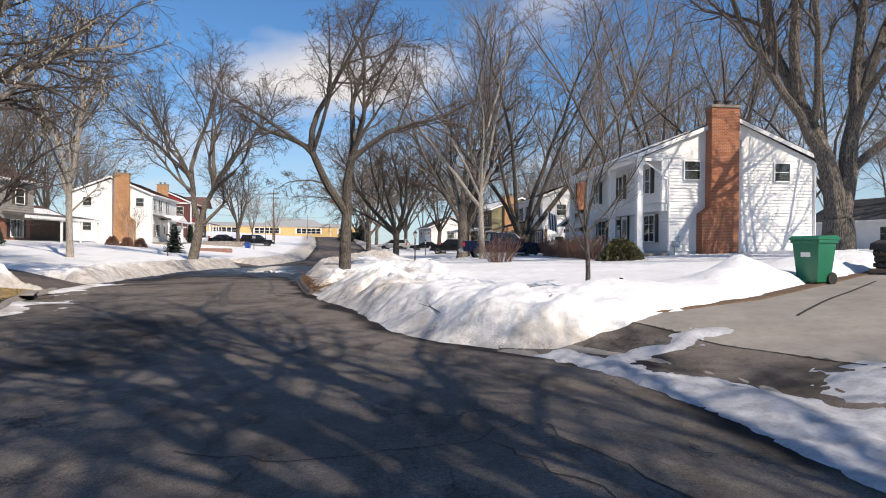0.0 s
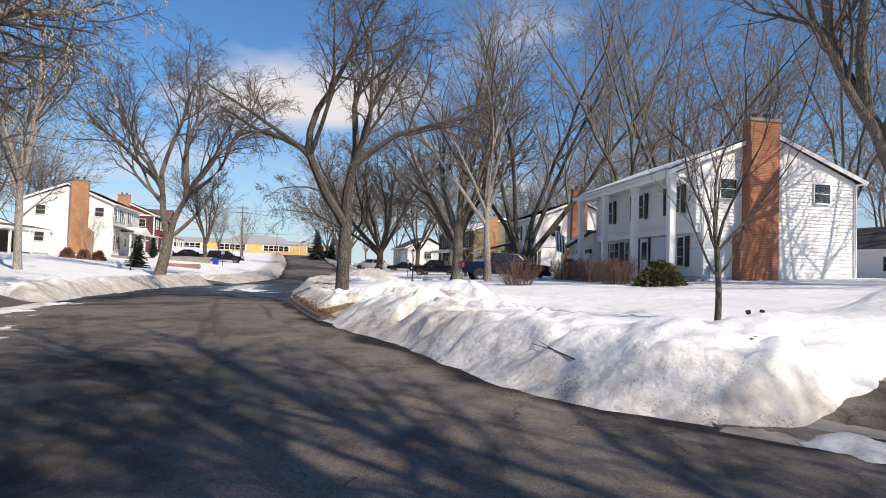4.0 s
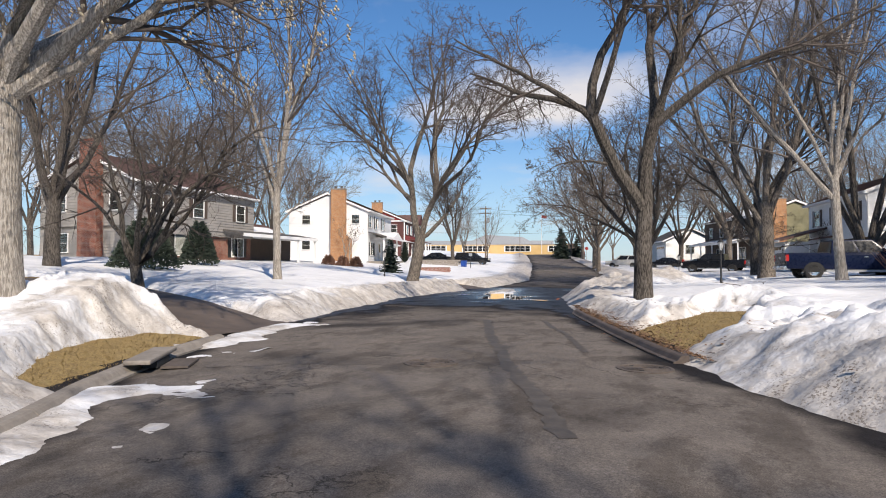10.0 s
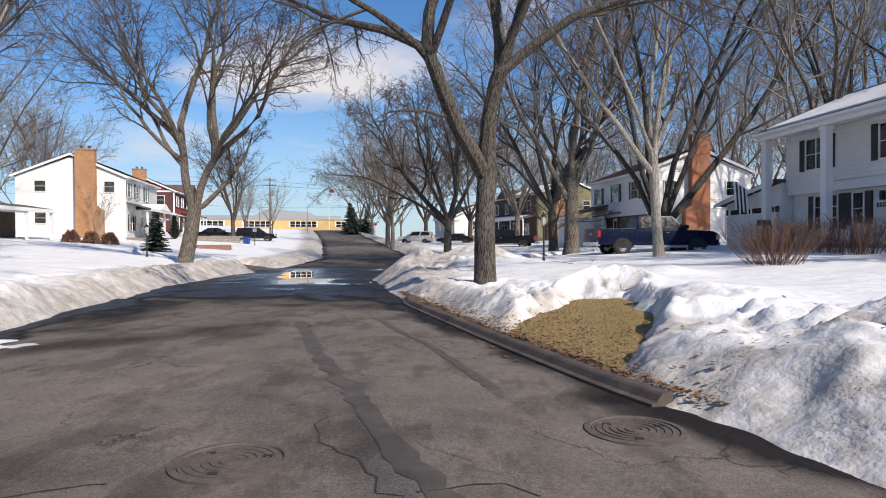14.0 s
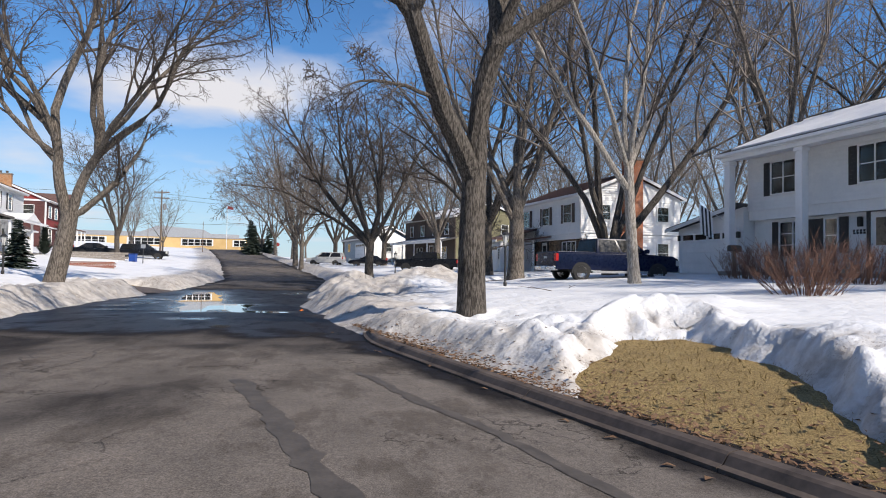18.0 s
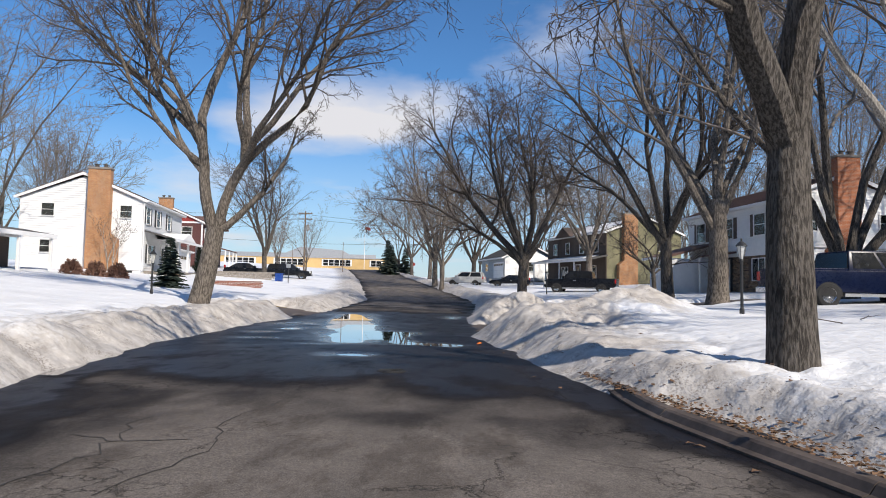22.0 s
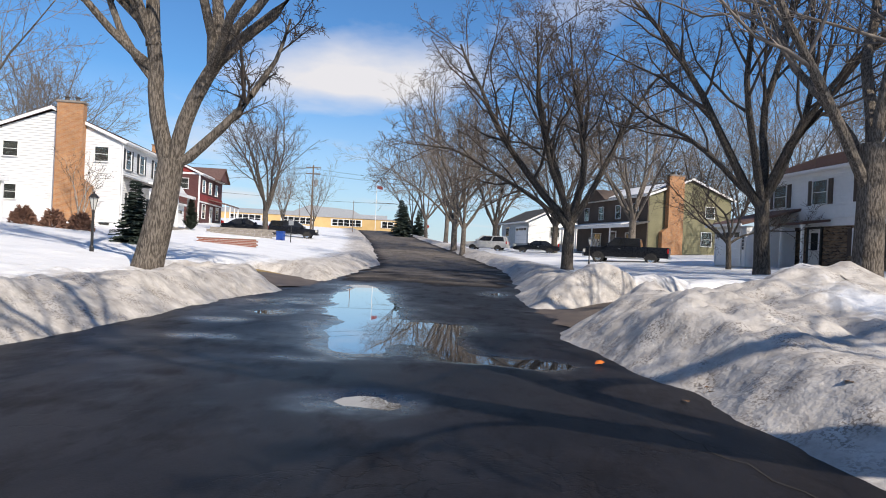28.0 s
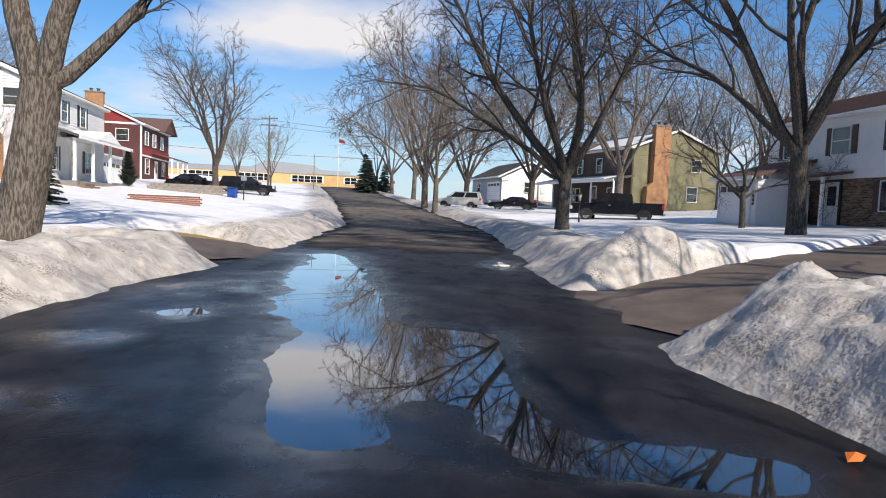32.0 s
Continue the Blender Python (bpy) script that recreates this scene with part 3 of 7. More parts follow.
    z = base + bank + 0.05 * rough_field(x, y, 2.2, 1) * (1 - 0.6 * step(5, 12, d)) + 0.16 * hb * rough_field(x, y, 0.95, 5) * (1 - step(2.2, 3.8, d)) + (0.085 * np.abs(rough_field(x, y, 0.8, 3)) - 0.035 + 0.05 * np.abs(rough_field(x, y, 0.33, 6)) * (0.5 + 0.5 * wave(x, y, 1.7, 2))) * (1 - 0.88 * step(2.4, 4.2, d))
    # last term paints tree shade on the right bank, y 29 to 40
    dirt_and_shade = 0.5 * np.exp(-((y - 22.5) / 4) ** 2) * (d < 3) * np.clip(0.2 + rough_field(x, y, 0.7, 2), 0, 1) + 0.5 * np.clip(rough_field(x, y, 1.1, 1), 0, 1.2) * (1 - step(2.0, 4.0, d)) + 0.52 * (1 - step(0.2, 1.8, d)) + 0.14 * (1 - step(2, 4, d)) + 0.42 * step(33, 42, y) * (1 - step(1.6, 3.8, d)) + 0.12 * step(20, 30, y) * (1 - step(1.2, 3.0, d)) + 0.3 * right * step(29, 32, y) * (1 - step(37, 40, y)) * (1 - step(0.8, 2.6, d))
    # clods thrown up by the plough, and grit between them
    clod = np.abs(wave(x, y, 0.62, 1)) + 0.5 * np.abs(wave(x, y, 0.27, 4)) + 0.25 * np.abs(wave(x, y, 0.13, 6))
    churned = np.where(right, step(18.5, 20.5, y) * (1 - step(31.5, 33.5, y)) * step(1.0, 1.6, d) * (1 - step(3.4, 4.6, d)) + 0.5 * step(38, 40, y) * (1 - step(53, 56, y)) * step(0.5, 1.2, d) * (1 - step(3.0, 4.4, d)),
                       0.35 * step(0.5, 1.2, d) * (1 - step(2.2, 3.4, d)) * step(20, 24, y)) * step(-0.5, 0.3, rough_field(x, y, 2.4, 3))
    z = z + 0.24 * churned * (clod - 0.4)
    dirt_and_shade = dirt_and_shade + 0.75 * churned * np.clip(0.62 - clod, 0, 0.6) + 0.22 * step(34, 40, y) * (1 - step(2.4, 4.2, d))
    for hx, hy, hh, hr, hd in HEAPS:
        q = np.hypot(x - hx, y - hy) / hr
        lump = np.exp(-(q ** 2) * 1.2) * (1 + 0.28 * rough_field(x, y, 0.9, 5))
        z = z + hh * lump
        dirt_and_shade = dirt_and_shade + hd * np.exp(-(q ** 2)) * (0.6 + 0.6 * rough_field(x, y, 1.2, 6))
    # steep face down to the road
    foot = road_z(y) - 0.06 + (z - road_z(y) + 0.06) * step(-0.15, 1.05, dd) ** 0.8
    z = np.where(d < 1.6, foot, z)
    z = np.where(dd < -0.1, road_z(y) - 0.3, z)
    # cleared drives
    for line, half in DRIVES:
        q = along(x, y, line) + 0.25 * rough_field(x, y, 1.4, 1)
        z = np.where(q < half + 0.7, z + (base - 0.45 - z) * (1 - step(half - 0.25, half + 0.7, q)), z)
        dirt_and_shade = dirt_and_shade + 0.35 * (1 - step(half, half + 0.8, q))
    # melted lawn
    for p in BARE:
        q = in_patch(x, y, p) + 0.30 * rough_field(x, y, 0.7, 2)
        z = np.where(q < 3.4, np.minimum(z, base - 0.40 + 1.15 * step(0.6, 3.4, q) + 0.2 * step(1.2, 2.0, q) * (clod - 0.5)), z)
        dirt_and_shade = dirt_and_shade + 0.6 * step(1.2, 1.8, q) * (1 - step(2.6, 3.4, q)) * np.clip(0.7 - clod, 0, 0.7) + 0.4 * (1 - step(1.0, 2.6, q)) * (0.6 + 0.6 * wave(x, y, 0.5, 3))
    return z, np.clip(dirt_and_shade, 0, 1.2)


def sheet(name, xs, ys, height, material, mask=None, extra=None):
    """A grid over xs and ys with heights, and named values at its points."""
    gx, gy = np.meshgrid(xs, ys)
    gz = height(gx, gy)
    values = {}
    if isinstance(gz, tuple):
        gz, values["dirt_and_shade"] = gz
    if extra:
        values.update(extra(gx, gy))
    h, w = gx.shape
    idx = np.arange(h * w).reshape(h, w)
    quads = np.stack([idx[:-1, :-1], idx[:-1, 1:], idx[1:, 1:], idx[1:, :-1]], -1).reshape(-1, 4)
    if mask is not None:
        ok = mask(gx, gy).ravel()
        quads = quads[ok[quads].any(1)]
    used, inv = np.unique(quads, return_inverse=True)
    co = np.stack([gx, gy, gz], -1).reshape(-1, 3)[used]
    me = bpy.data.meshes.new(name)
    me.from_pydata(co.tolist(), [], inv.reshape(-1, 4).tolist())
    for key, v in values.items():
        a = me.attributes.new(key, "FLOAT", "POINT")
        a.data.foreach_set("value", v.ravel()[used].astype(np.float32))
    me.materials.append(material)
    me.shade_smooth()
    return new(name, me)


# ---- ground, road and snow ----
def far_ground(x, y):
    z = lawn(x, y) - 0.24
    r, l = away(x, y)
    d = np.maximum(r, l)
    return np.where(d < 0.25, road_z(y) - 0.35, np.maximum(z, road_z(y) * 0.3 - 0.06 + 0.04 * np.clip(d, 0, 3)))


xs = np.concatenate([np.linspace(-900, -110, 14), np.arange(-100, -26, 2.0), np.arange(-26, 14, 0.5), np.arange(14, 80, 2.0), np.linspace(90, 900, 14)])
ys = np.concatenate([np.linspace(-900, -40, 12), np.arange(-30, 6, 2.0), np.arange(6, 62, 0.5), np.arange(62, 200, 2.0), np.linspace(210, 1400, 16)])
tagged(sheet("ground", xs, ys, far_ground, GRASS), "winter lawn of matted straw-coloured grass", "ground", kind="structure")


def puddle_depth(x, y):
    """How far the road dips below the water in its hollow."""
    q = 0.060 * np.exp(-(along(x, y, [(-13.75, 41.3), (-14.1, 44), (-15.2, 48), (-16.5, 54.5)]) / np.interp(y, [41, 43, 46, 50, 55], [0.62, 0.72, 0.8, 0.9, 0.9])) ** 2)
    q = q + 0.050 * np.exp(-(along(x, y, [(-12.95, 44.2), (-12.75, 42.2), (-12.3, 41.0), (-11.35, 40.95)]) / 0.48) ** 2)
    q = q + 0.085 * np.exp(-(((x + 13.05) / 0.46) ** 2 + ((y - 38.4) / 0.36) ** 2)) * (1 + 0.6 * rough_field(x, y, 0.45, 2))
    q = q + 0.040 * np.exp(-(((x + 11.9) / 0.6) ** 2 + ((y - 53.6) / 1.6) ** 2))
    q = q + 0.034 * np.exp(-(((x + 16.3) / 0.55) ** 2 + ((y - 44.8) / 1.0) ** 2))
    return q - 0.033 + 0.008 * rough_field(x, y, 1.1, 3) + 0.006 * rough_field(x, y, 0.4, 5)


# shallow dips: middle, half width, half length
FILMS = [(-16.6, 43.3, 0.55, 0.45), (-16.0, 41.4, 0.7, 0.3), (-13.5, 40.45, 0.55, 0.2), (-14.3, 40.2, 0.6, 0.22), (-16.8, 46.7, 0.9, 2.4), (-17.2, 55.0, 0.7, 2.5), (-14.4, 44.5, 1.0, 3.2), (-12.6, 43.9, 0.6, 0.8)]


def film(x, y):
    """Where water stands as a thin film: about the puddle and in shallow dips beside it."""
    q = step(-0.030, -0.004, puddle_depth(x, y))
    for fx, fy, fw, fl in FILMS:
        q = np.maximum(q, np.exp(-(((x - fx) / fw) ** 2 + ((y - fy) / fl) ** 2)) * (1 + 0.5 * rough_field(x, y, 0.7, 3)))
    return np.clip(q, 0, 1) * np.exp(-((y - 46) / 10.0) ** 4)


def road_height(x, y):
    lo, hi = edge_l(y), edge_r(y)
    t = (x - lo) / np.maximum(hi - lo, 1)
    crown = 0.05 * (1 - (2 * t - 1) ** 2) * (1 - 0.9 * np.exp(-((y - 46) / 10) ** 2))
    dip = puddle_depth(x, y)
    near = np.exp(-((y - 46) / 9.0) ** 4)
    return road_z(y) + np.where(near > 0.02, -dip * near - 0.012 * near, 0) + crown + 0.006 * rough_field(x, y, 3.0, 1)


WATER_Z = 0.0


def wetness(x, y):
    w = (0.36 * step(28, 34, y + 2.0 * rough_field(x, y, 4.0, 1)) + 0.20 * step(33, 36, y) * step(-0.3, 0.6, rough_field(x, y, 1.6, 3)) + 0.68 * step(32.5, 39, y + 1.2 * rough_field(x, y, 3.0, 2))) * (1 - step(54, 62, y))
    w = w + 0.75 * step(0.0, 1.0, 1 - np.minimum(edge_r(y) - x, x - edge_l(y)) / 0.7 + 0.5 * rough_field(x, y, 1.2, 4))
    w = w + 0.45 * np.exp(-(((x + 14) / 2.4) ** 2 + ((y - 30) / 6) ** 2)) * step(-0.4, 0.5, rough_field(x, y, 2.5, 5))
    w = w + 0.30 * step(0.0, 0.8, rough_field(x, y, 2.2, 6)) + 0.45 * np.exp(-(((x + 5.5) / 2.2) ** 2 + ((y - 13.5) / 4.5) ** 2)) + 0.7 * step(59, 64, y) * step(0.3, 0.5, rough_field(x / 3, y, 1.2, 3)) * (1 - step(70, 75, y))
    return {"wet": np.clip(w, 0, 1), "film": film(x, y)}


def on_road(x, y):
    r, l = away(x, y)
    return np.maximum(r, l) < 0.8


road = sheet("road", np.arange(-19.5, 10, 0.12), np.arange(0, 60, 0.12), road_height, ASPHALT, on_road, wetness)
tagged(road, "cracked grey-brown asphalt street, wet in its hollow", "road", kind="structure")
far_road = sheet("road_far", np.arange(-70, -10, 0.7), np.arange(59.9, 240, 0.7), road_height, ASPHALT, on_road, wetness)
tagged(far_road, "grey asphalt street climbing to a crest", "road", kind="structure")
tagged(sheet("road_behind", np.arange(-8, 24, 0.5), np.arange(-21, 0.4, 0.5), road_height, ASPHALT, on_road, wetness), "grey asphalt street", "road", kind="structure")


def has_water(x, y):
    return (road_height(x, y) < WATER_Z + 0.004) & (np.abs(y - 46) < 12) & (np.maximum(*away(x, y)) < 0.3)


puddle = sheet("puddle", np.arange(-18.5, -10, 0.1), np.arange(35, 58, 0.1), lambda x, y: np.full(np.shape(x), WATER_Z), WATER, has_water)
tagged(puddle, "still meltwater puddle mirroring the sky and bare trees", "puddle", kind="structure")

# snow: fine beside the walk, coarser further off
def snow_mask_near(x, y):
    r, l = away(x, y)
    return np.maximum(r, l) > -0.5


def snow_band(x, y):
    r, l = away(x, y)
    d = np.maximum(r, l)
    return (d > -0.5) & (d < 4.4)


def beyond_band(x, y):
    r, l = away(x, y)
    inside = ((r > -1) & (r < 4.1) & (y > 12.2) & (y < 50.8) & (x < 5.8)) | ((l > -1) & (l < 4.1) & (y > 14.2) & (y < 51.8))
    return snow_mask_near(x, y) & ~inside


tagged(sheet("snow_bank_right", np.arange(-12, 6, 0.075), np.arange(12, 51, 0.075), snow_field, SNOW, lambda x, y: snow_band(x, y) & (away(x, y)[0] > -0.5)), "lumpy ploughed snow bank, gritty along the road", "snow bank", kind="structure")
tagged(sheet("snow_bank_left", np.arange(-23, -9, 0.085), np.arange(14, 52, 0.085), snow_field, SNOW, lambda x, y: snow_band(x, y) & (away(x, y)[1] > -0.5)), "low dirty snow bank along the street", "snow bank", kind="structure")
snow_x, snow_y = np.arange(-30, 16, 0.17), np.arange(4, 62, 0.17)
tagged(sheet("snow", snow_x, snow_y, snow_field, SNOW, beyond_band), "old ploughed snow, white on lawns, gritty on its banks", "snow", kind="structure")
fx = np.concatenate([np.arange(-95, -18, 0.8), np.arange(-18, 70, 0.8)])


def snow_far_mask(x, y):
    return snow_mask_near(x, y) & ~((x > -29.9) & (x < 15.8) & (y > 4.1) & (y < 61.8))


tagged(sheet("snow_far", fx, np.arange(-20, 200, 0.8), snow_field, SNOW, snow_far_mask), "snow-covered lawns far along the street", "snow", kind="structure")


def strip(name, line, half, lift, material, label, category, z=None, seg=0.4):
    """A ribbon over the ground along a broken line."""
    pts = []
    for (ax, ay), (bx, by) in zip(line, line[1:]):
        n = max(1, int(math.hypot(bx - ax, by - ay) / seg))
        pts += [(ax + (bx - ax) * i / n, ay + (by - ay) * i / n) for i in range(n)]
    pts.append(line[-1])
    vs, fs, m = [], [], max(5, int(half * 5))
    for i, (x, y) in enumerate(pts):
        (ax, ay), (bx, by) = pts[max(i - 1, 0)], pts[min(i + 1, len(pts) - 1)]
        d = math.hypot(bx - ax, by - ay)
        nx, ny = -(by - ay) / d, (bx - ax) / d
        for k in range(m):
            s = 2 * k / (m - 1) - 1
            qx, qy = x + nx * half * s, y + ny * half * s
            vs.append((qx, qy, (z(qx, qy) if z else ground_at(qx, qy) - 0.2) + lift - (0.25 if k in (0, m - 1) else 0)))
    for i in range(len(pts) - 1):
        fs += [(m * i + k, m * i + k + 1, m * i + k + m + 1, m * i + k + m) for k in range(m - 1)]
    s = Shape()
    s.add(vs, fs)
    ob = new(name, s.mesh(name, material, smooth=True))
    return tagged(ob, label, category, kind="structure")


def drive_height(x, y):
    """Surface of the drives: flush with the road at its edge, then up to the lawns."""
    d, top = np.maximum(*away(x, y)), road_height(x, y)
    at_road = np.where(d < 2, top, road_z(y) - 0.03)
    low = at_road + 0.012 + (lawn(x, y) - 0.2 - at_road) * step(0.3, 5, d)
    high = np.maximum(low, far_ground(x, y) + 0.05 * step(0.2, 1.6, d))
    return np.where(d < 0.2, top - 0.03, np.where(d > 0.3, high, low))


def drive_z(x, y):
    return float(drive_height(np.array(float(x)), np.array(float(y))))


strip("driveway_left", DRIVE_LEFT, 1.9, 0.02, WETDRIVE, "wet dark asphalt driveway between snow heaps", "driveway", drive_z)
strip("driveway_mid", DRIVE_MID, 3.1, 0.006, WETDRIVE, "wet brown driveway between dirty snow heaps", "driveway", drive_z)
strip("driveway_far", DRIVE_FAR, 2.2, 0.02, WETDRIVE, "wet driveway with a snowy edge", "driveway", drive_z)
drive = strip("driveway_near", [(4.6, 8.6), (9.3, 13.8), (18.5, 24.5)], 6.6, 0.02, CONCRETE, "stained concrete driveway with dark joints", "driveway", drive_z)


def apron_side(x, y):
    """Positive on the street's side of the joint across the drive's mouth."""
    jx = np.interp(y, [7.0, 8.7, 10.8, 12.5, 13.7, 14.7, 15.5], [7.0, 5.9, 4.6, 3.85, 3.1, 2.2, 1.4])
    return jx - x


tagged(sheet("driveway_apron", np.arange(0.4, 7.4, 0.1), np.arange(6.8, 15.4, 0.1), lambda x, y: np.where(apron_side(x, y) > -0.1, np.maximum(drive_height(x, y), road_height(x, y)) - 0.05 + 0.078 * step(-0.3, 0.35, away(x, y)[0]), drive_height(x, y) - 0.05), ASPHALT,
             lambda x, y: (apron_side(x, y) > 0.0) & (away(x, y)[0] > -0.25), lambda x, y: {"wet": np.clip(0.30 + 0.45 * rough_field(x, y, 1.1, 2), 0, 0.74), "film": np.zeros(np.shape(x))}), "dark damp asphalt apron at the drive's mouth", "driveway", kind="structure")
strip("muddy_edge", [(1.5, 13.9), (2.4, 14.6), (3.6, 15.2), (5.35, 16.25), (7.5, 18.5), (9.8, 20.8), (12.5, 23.4)], 0.30, 0.05, SOIL, "strip of brown mud between snow and drive", "mud", drive_z)


# ---- houses ----
# In a house's own space x runs from its front to its back, y along its front (away from its near gable), z up from its base.
class House:
    def __init__(self, name, label, x, y, yaw, base, side):
        self.s = side
        self.top = thing(name, pose(x, y, base, 0, 0, yaw if side > 0 else yaw + 180), label, "house")

    def y(self, u):
        return self.s * u

    def box(self, name, x0, u0, z0, x1, u1, z1, mat, parent=None, label="", bevel=0.0):
        return part(name, Shape().box(x0, self.y(u0), z0, x1, self.y(u1), z1), mat, parent or self.top, label, bevel)

    def walls(self, x0, x1, u0, u1, z0, z1, ridge, mat, gable_mat=None, lap=0.165, label="", name="wall"):
        """Walls with lapped boards on all four sides, the gables rising to the ridge."""
        core = Shape().box(x0 + 0.03, self.y(u0) + self.s * 0.03, z0 - 0.4, x1 - 0.03, self.y(u1) - self.s * 0.03, z1)
        mid = (x0 + x1) / 2
        if ridge > z1:
            core.prism([(x0 + 0.03, z1), (x1 - 0.03, z1), (mid, ridge - 0.02)], "y", self.y(u0) + self.s * 0.03, self.y(u1) - self.s * 0.03)
        body = part(name, core, mat, self.top, label)
        n = int((max(ridge, z1) - z0) / lap)
        for gable in (u0, u1):
            s, out = Shape(), -1 if gable == u0 else 1
            for k in range(n):
                a, b = z0 + k * lap, z0 + (k + 1) * lap
                if b > max(ridge, z1):
                    break
                f = 0 if b <= z1 else (b - z1) / (ridge - z1)
                xa, xb = x0 + (mid - x0) * f, x1 - (x1 - mid) * f
                yo, yi = self.y(gable + out * 0.042), self.y(gable + out * 0.004)
                s.add([(xa, yo, a), (xb, yo, a), (xb, yi, b), (xa, yi, b), (xa, yi, a), (xb, yi, a)], [(0, 1, 2, 3), (0, 4, 5, 1), (0, 3, 4), (1, 5, 2)])
            part("siding", s, gable_mat or mat, body)
        for xf, out in ((x0, -1), (x1, 1)):
            s = Shape()
            for k in range(int((z1 - z0) / lap)):
                a, b = z0 + k * lap, z0 + (k + 1) * lap
                xo, xi, ya, yb = xf + out * 0.042, xf + out * 0.004, self.y(u0), self.y(u1)
                s.add([(xo, ya, a), (xo, yb, a), (xi, yb, b), (xi, ya, b), (xi, ya, a), (xi, yb, a)], [(0, 1, 2, 3), (0, 4, 5, 1), (0, 3, 4), (1, 5, 2)])
            part("siding", s, mat, body)
        return body

    def roof(self, x0, x1, u0, u1, z1, ridge, mat, over=0.35, fascia=WHITE, thick=0.14, snow=False):
        """A gable roof with its ridge along the front, with boards along its edges and gutters."""
        mid, rise = (x0 + x1) / 2, (ridge - z1) / ((x1 - x0) / 2)
        a, b = x0 - over, x1 + over
        zo = z1 - over * rise
        ya, yb = self.y(u0 - over * 0.7), self.y(u1 + over * 0.7)
        s = Shape()
        s.prism([(a, zo), (mid, ridge), (b, zo), (b, zo + thick), (mid, ridge + thick), (a, zo + thick)], "y", ya, yb)
        top = part("roof", s, mat, self.top)
        for ye in (ya, yb):
            f = Shape()
            f.prism([(a - 0.01, zo - 0.1), (mid, ridge - 0.1), (b + 0.01, zo - 0.1), (b + 0.01, zo + thick - 0.03), (mid, ridge + thick - 0.03), (a - 0.01, zo + thick - 0.03)], "y", ye - 0.02, ye + 0.02)
            part("bargeboard", f, fascia, top)
        for xe, o in ((a, -1), (b, 1)):
            part("gutter", Shape().box(xe, ya, zo - 0.02, xe + o * 0.1, yb, zo + thick - 0.03), fascia, top, bevel=0.02)
            part("soffit", Shape().box(xe, ya, zo - 0.05, xe - o * (over - 0.02), yb, zo - 0.02), fascia, top)
        rows = int(math.hypot(mid - a, ridge - zo) / 0.22)
        for sgn, xe in ((1, a), (-1, b)):
            c = Shape()
            for k in range(rows):
                f0, f1 = k / rows, (k + 1) / rows
                c.add([(xe + (mid - xe) * f0, ya, zo + (ridge - zo) * f0 + thick + 0.022), (xe + (mid - xe) * f0, yb, zo + (ridge - zo) * f0 + thick + 0.022),
                       (xe + (mid - xe) * f1, yb, zo + (ridge - zo) * f1 + thick + 0.004), (xe + (mid - xe) * f1, ya, zo + (ridge - zo) * f1 + thick + 0.004)], [(0, 1, 2, 3)])
            part("shingle_layer", c, mat, top)
        if snow:
            q = Shape()
            q.prism([(a + 0.1, zo + thick + 0.02), (mid - 1.0, ridge - rise * 1.0 + thick + 0.02), (mid - 1.0, ridge - rise * 1.0 + thick + 0.06), (a + 0.1, zo + thick + 0.12)], "y", ya + self.s * 0.6, yb - self.s * 0.8)
            part("roof_snow", q, SNOW, top, "thin snow left on the shingles")
        return top

    def window(self, face, at, z, w, h, shutters=False, bars=1, plane=0.0, frame=WHITE, curtain=False, panes=1, shutter_mat=BLACK):
        """face: 'front' (plane is x), 'near' or 'far' (plane is u). at: the middle along the wall; z: the sill."""
        grp = new("window")
        grp.parent = self.top
        o = -1 if face in ("front", "near") else 1

        def bx(name, a0, z0, a1, z1, d0, d1, mat, parent=grp, label=""):
            s = Shape()
            if face == "front":
                s.box(plane + o * d0, self.y(a0), z0, plane + o * d1, self.y(a1), z1)
            else:
                s.box(a0, self.y(plane + o * d0), z0, a1, self.y(plane + o * d1), z1)
            return part(name, s, mat, parent, label)
        a, b = at - w / 2, at + w / 2
        fr = 0.055
        # thin dark panel on the wall, coloured like the unlit space behind glass
        bx("room_shade_panel", a, z, b, z + h, 0.043, 0.048, DARK)
        if curtain:
            bx("curtain", a, z, a + w * 0.3, z + h, 0.050, 0.055, CURTAIN)
            bx("curtain", b - w * 0.3, z, b, z + h, 0.050, 0.055, CURTAIN)
        bx("frame", a - fr, z - fr, a, z + h + fr, 0.03, 0.10, frame)
        bx("frame", b, z - fr, b + fr, z + h + fr, 0.03, 0.10, frame)
        bx("frame", a, z + h, b, z + h + fr, 0.03, 0.10, frame)
        bx("sill", a, z - fr, b, z, 0.03, 0.13, frame)
        pane = bx("pane", a, z, b, z + h, 0.062, 0.067, GLASS)
        pane.visible_shadow = False
        for k in range(bars):
            zz = z + h * (k + 1) / (bars + 1)
            bx("glazing_bar", a, zz - 0.014, b, zz + 0.014, 0.05, 0.08, frame)
        for k in range(1, panes):
            aa = a + w * k / panes
            bx("mullion", aa - 0.022, z, aa + 0.022, z + h, 0.05, 0.09, frame)
        if shutters:
            for q in (a - fr - 0.36, b + fr + 0.02):
                sh = bx("shutter", q, z - 0.05, q + 0.34, z + h + 0.05, 0.03, 0.065, shutter_mat)
                for k in range(9):
                    zz = z + 0.03 + k * h / 9
                    bx("louvre", q + 0.04, zz, q + 0.30, zz + h / 14, 0.066, 0.078, shutter_mat, sh)
        return grp

    def door(self, at, z, w, h, plane, mat=WHITE, surround=WHITE, glass=True):
        d = new("door")
        d.parent = self.top
        y0, y1 = at - w / 2, at + w / 2
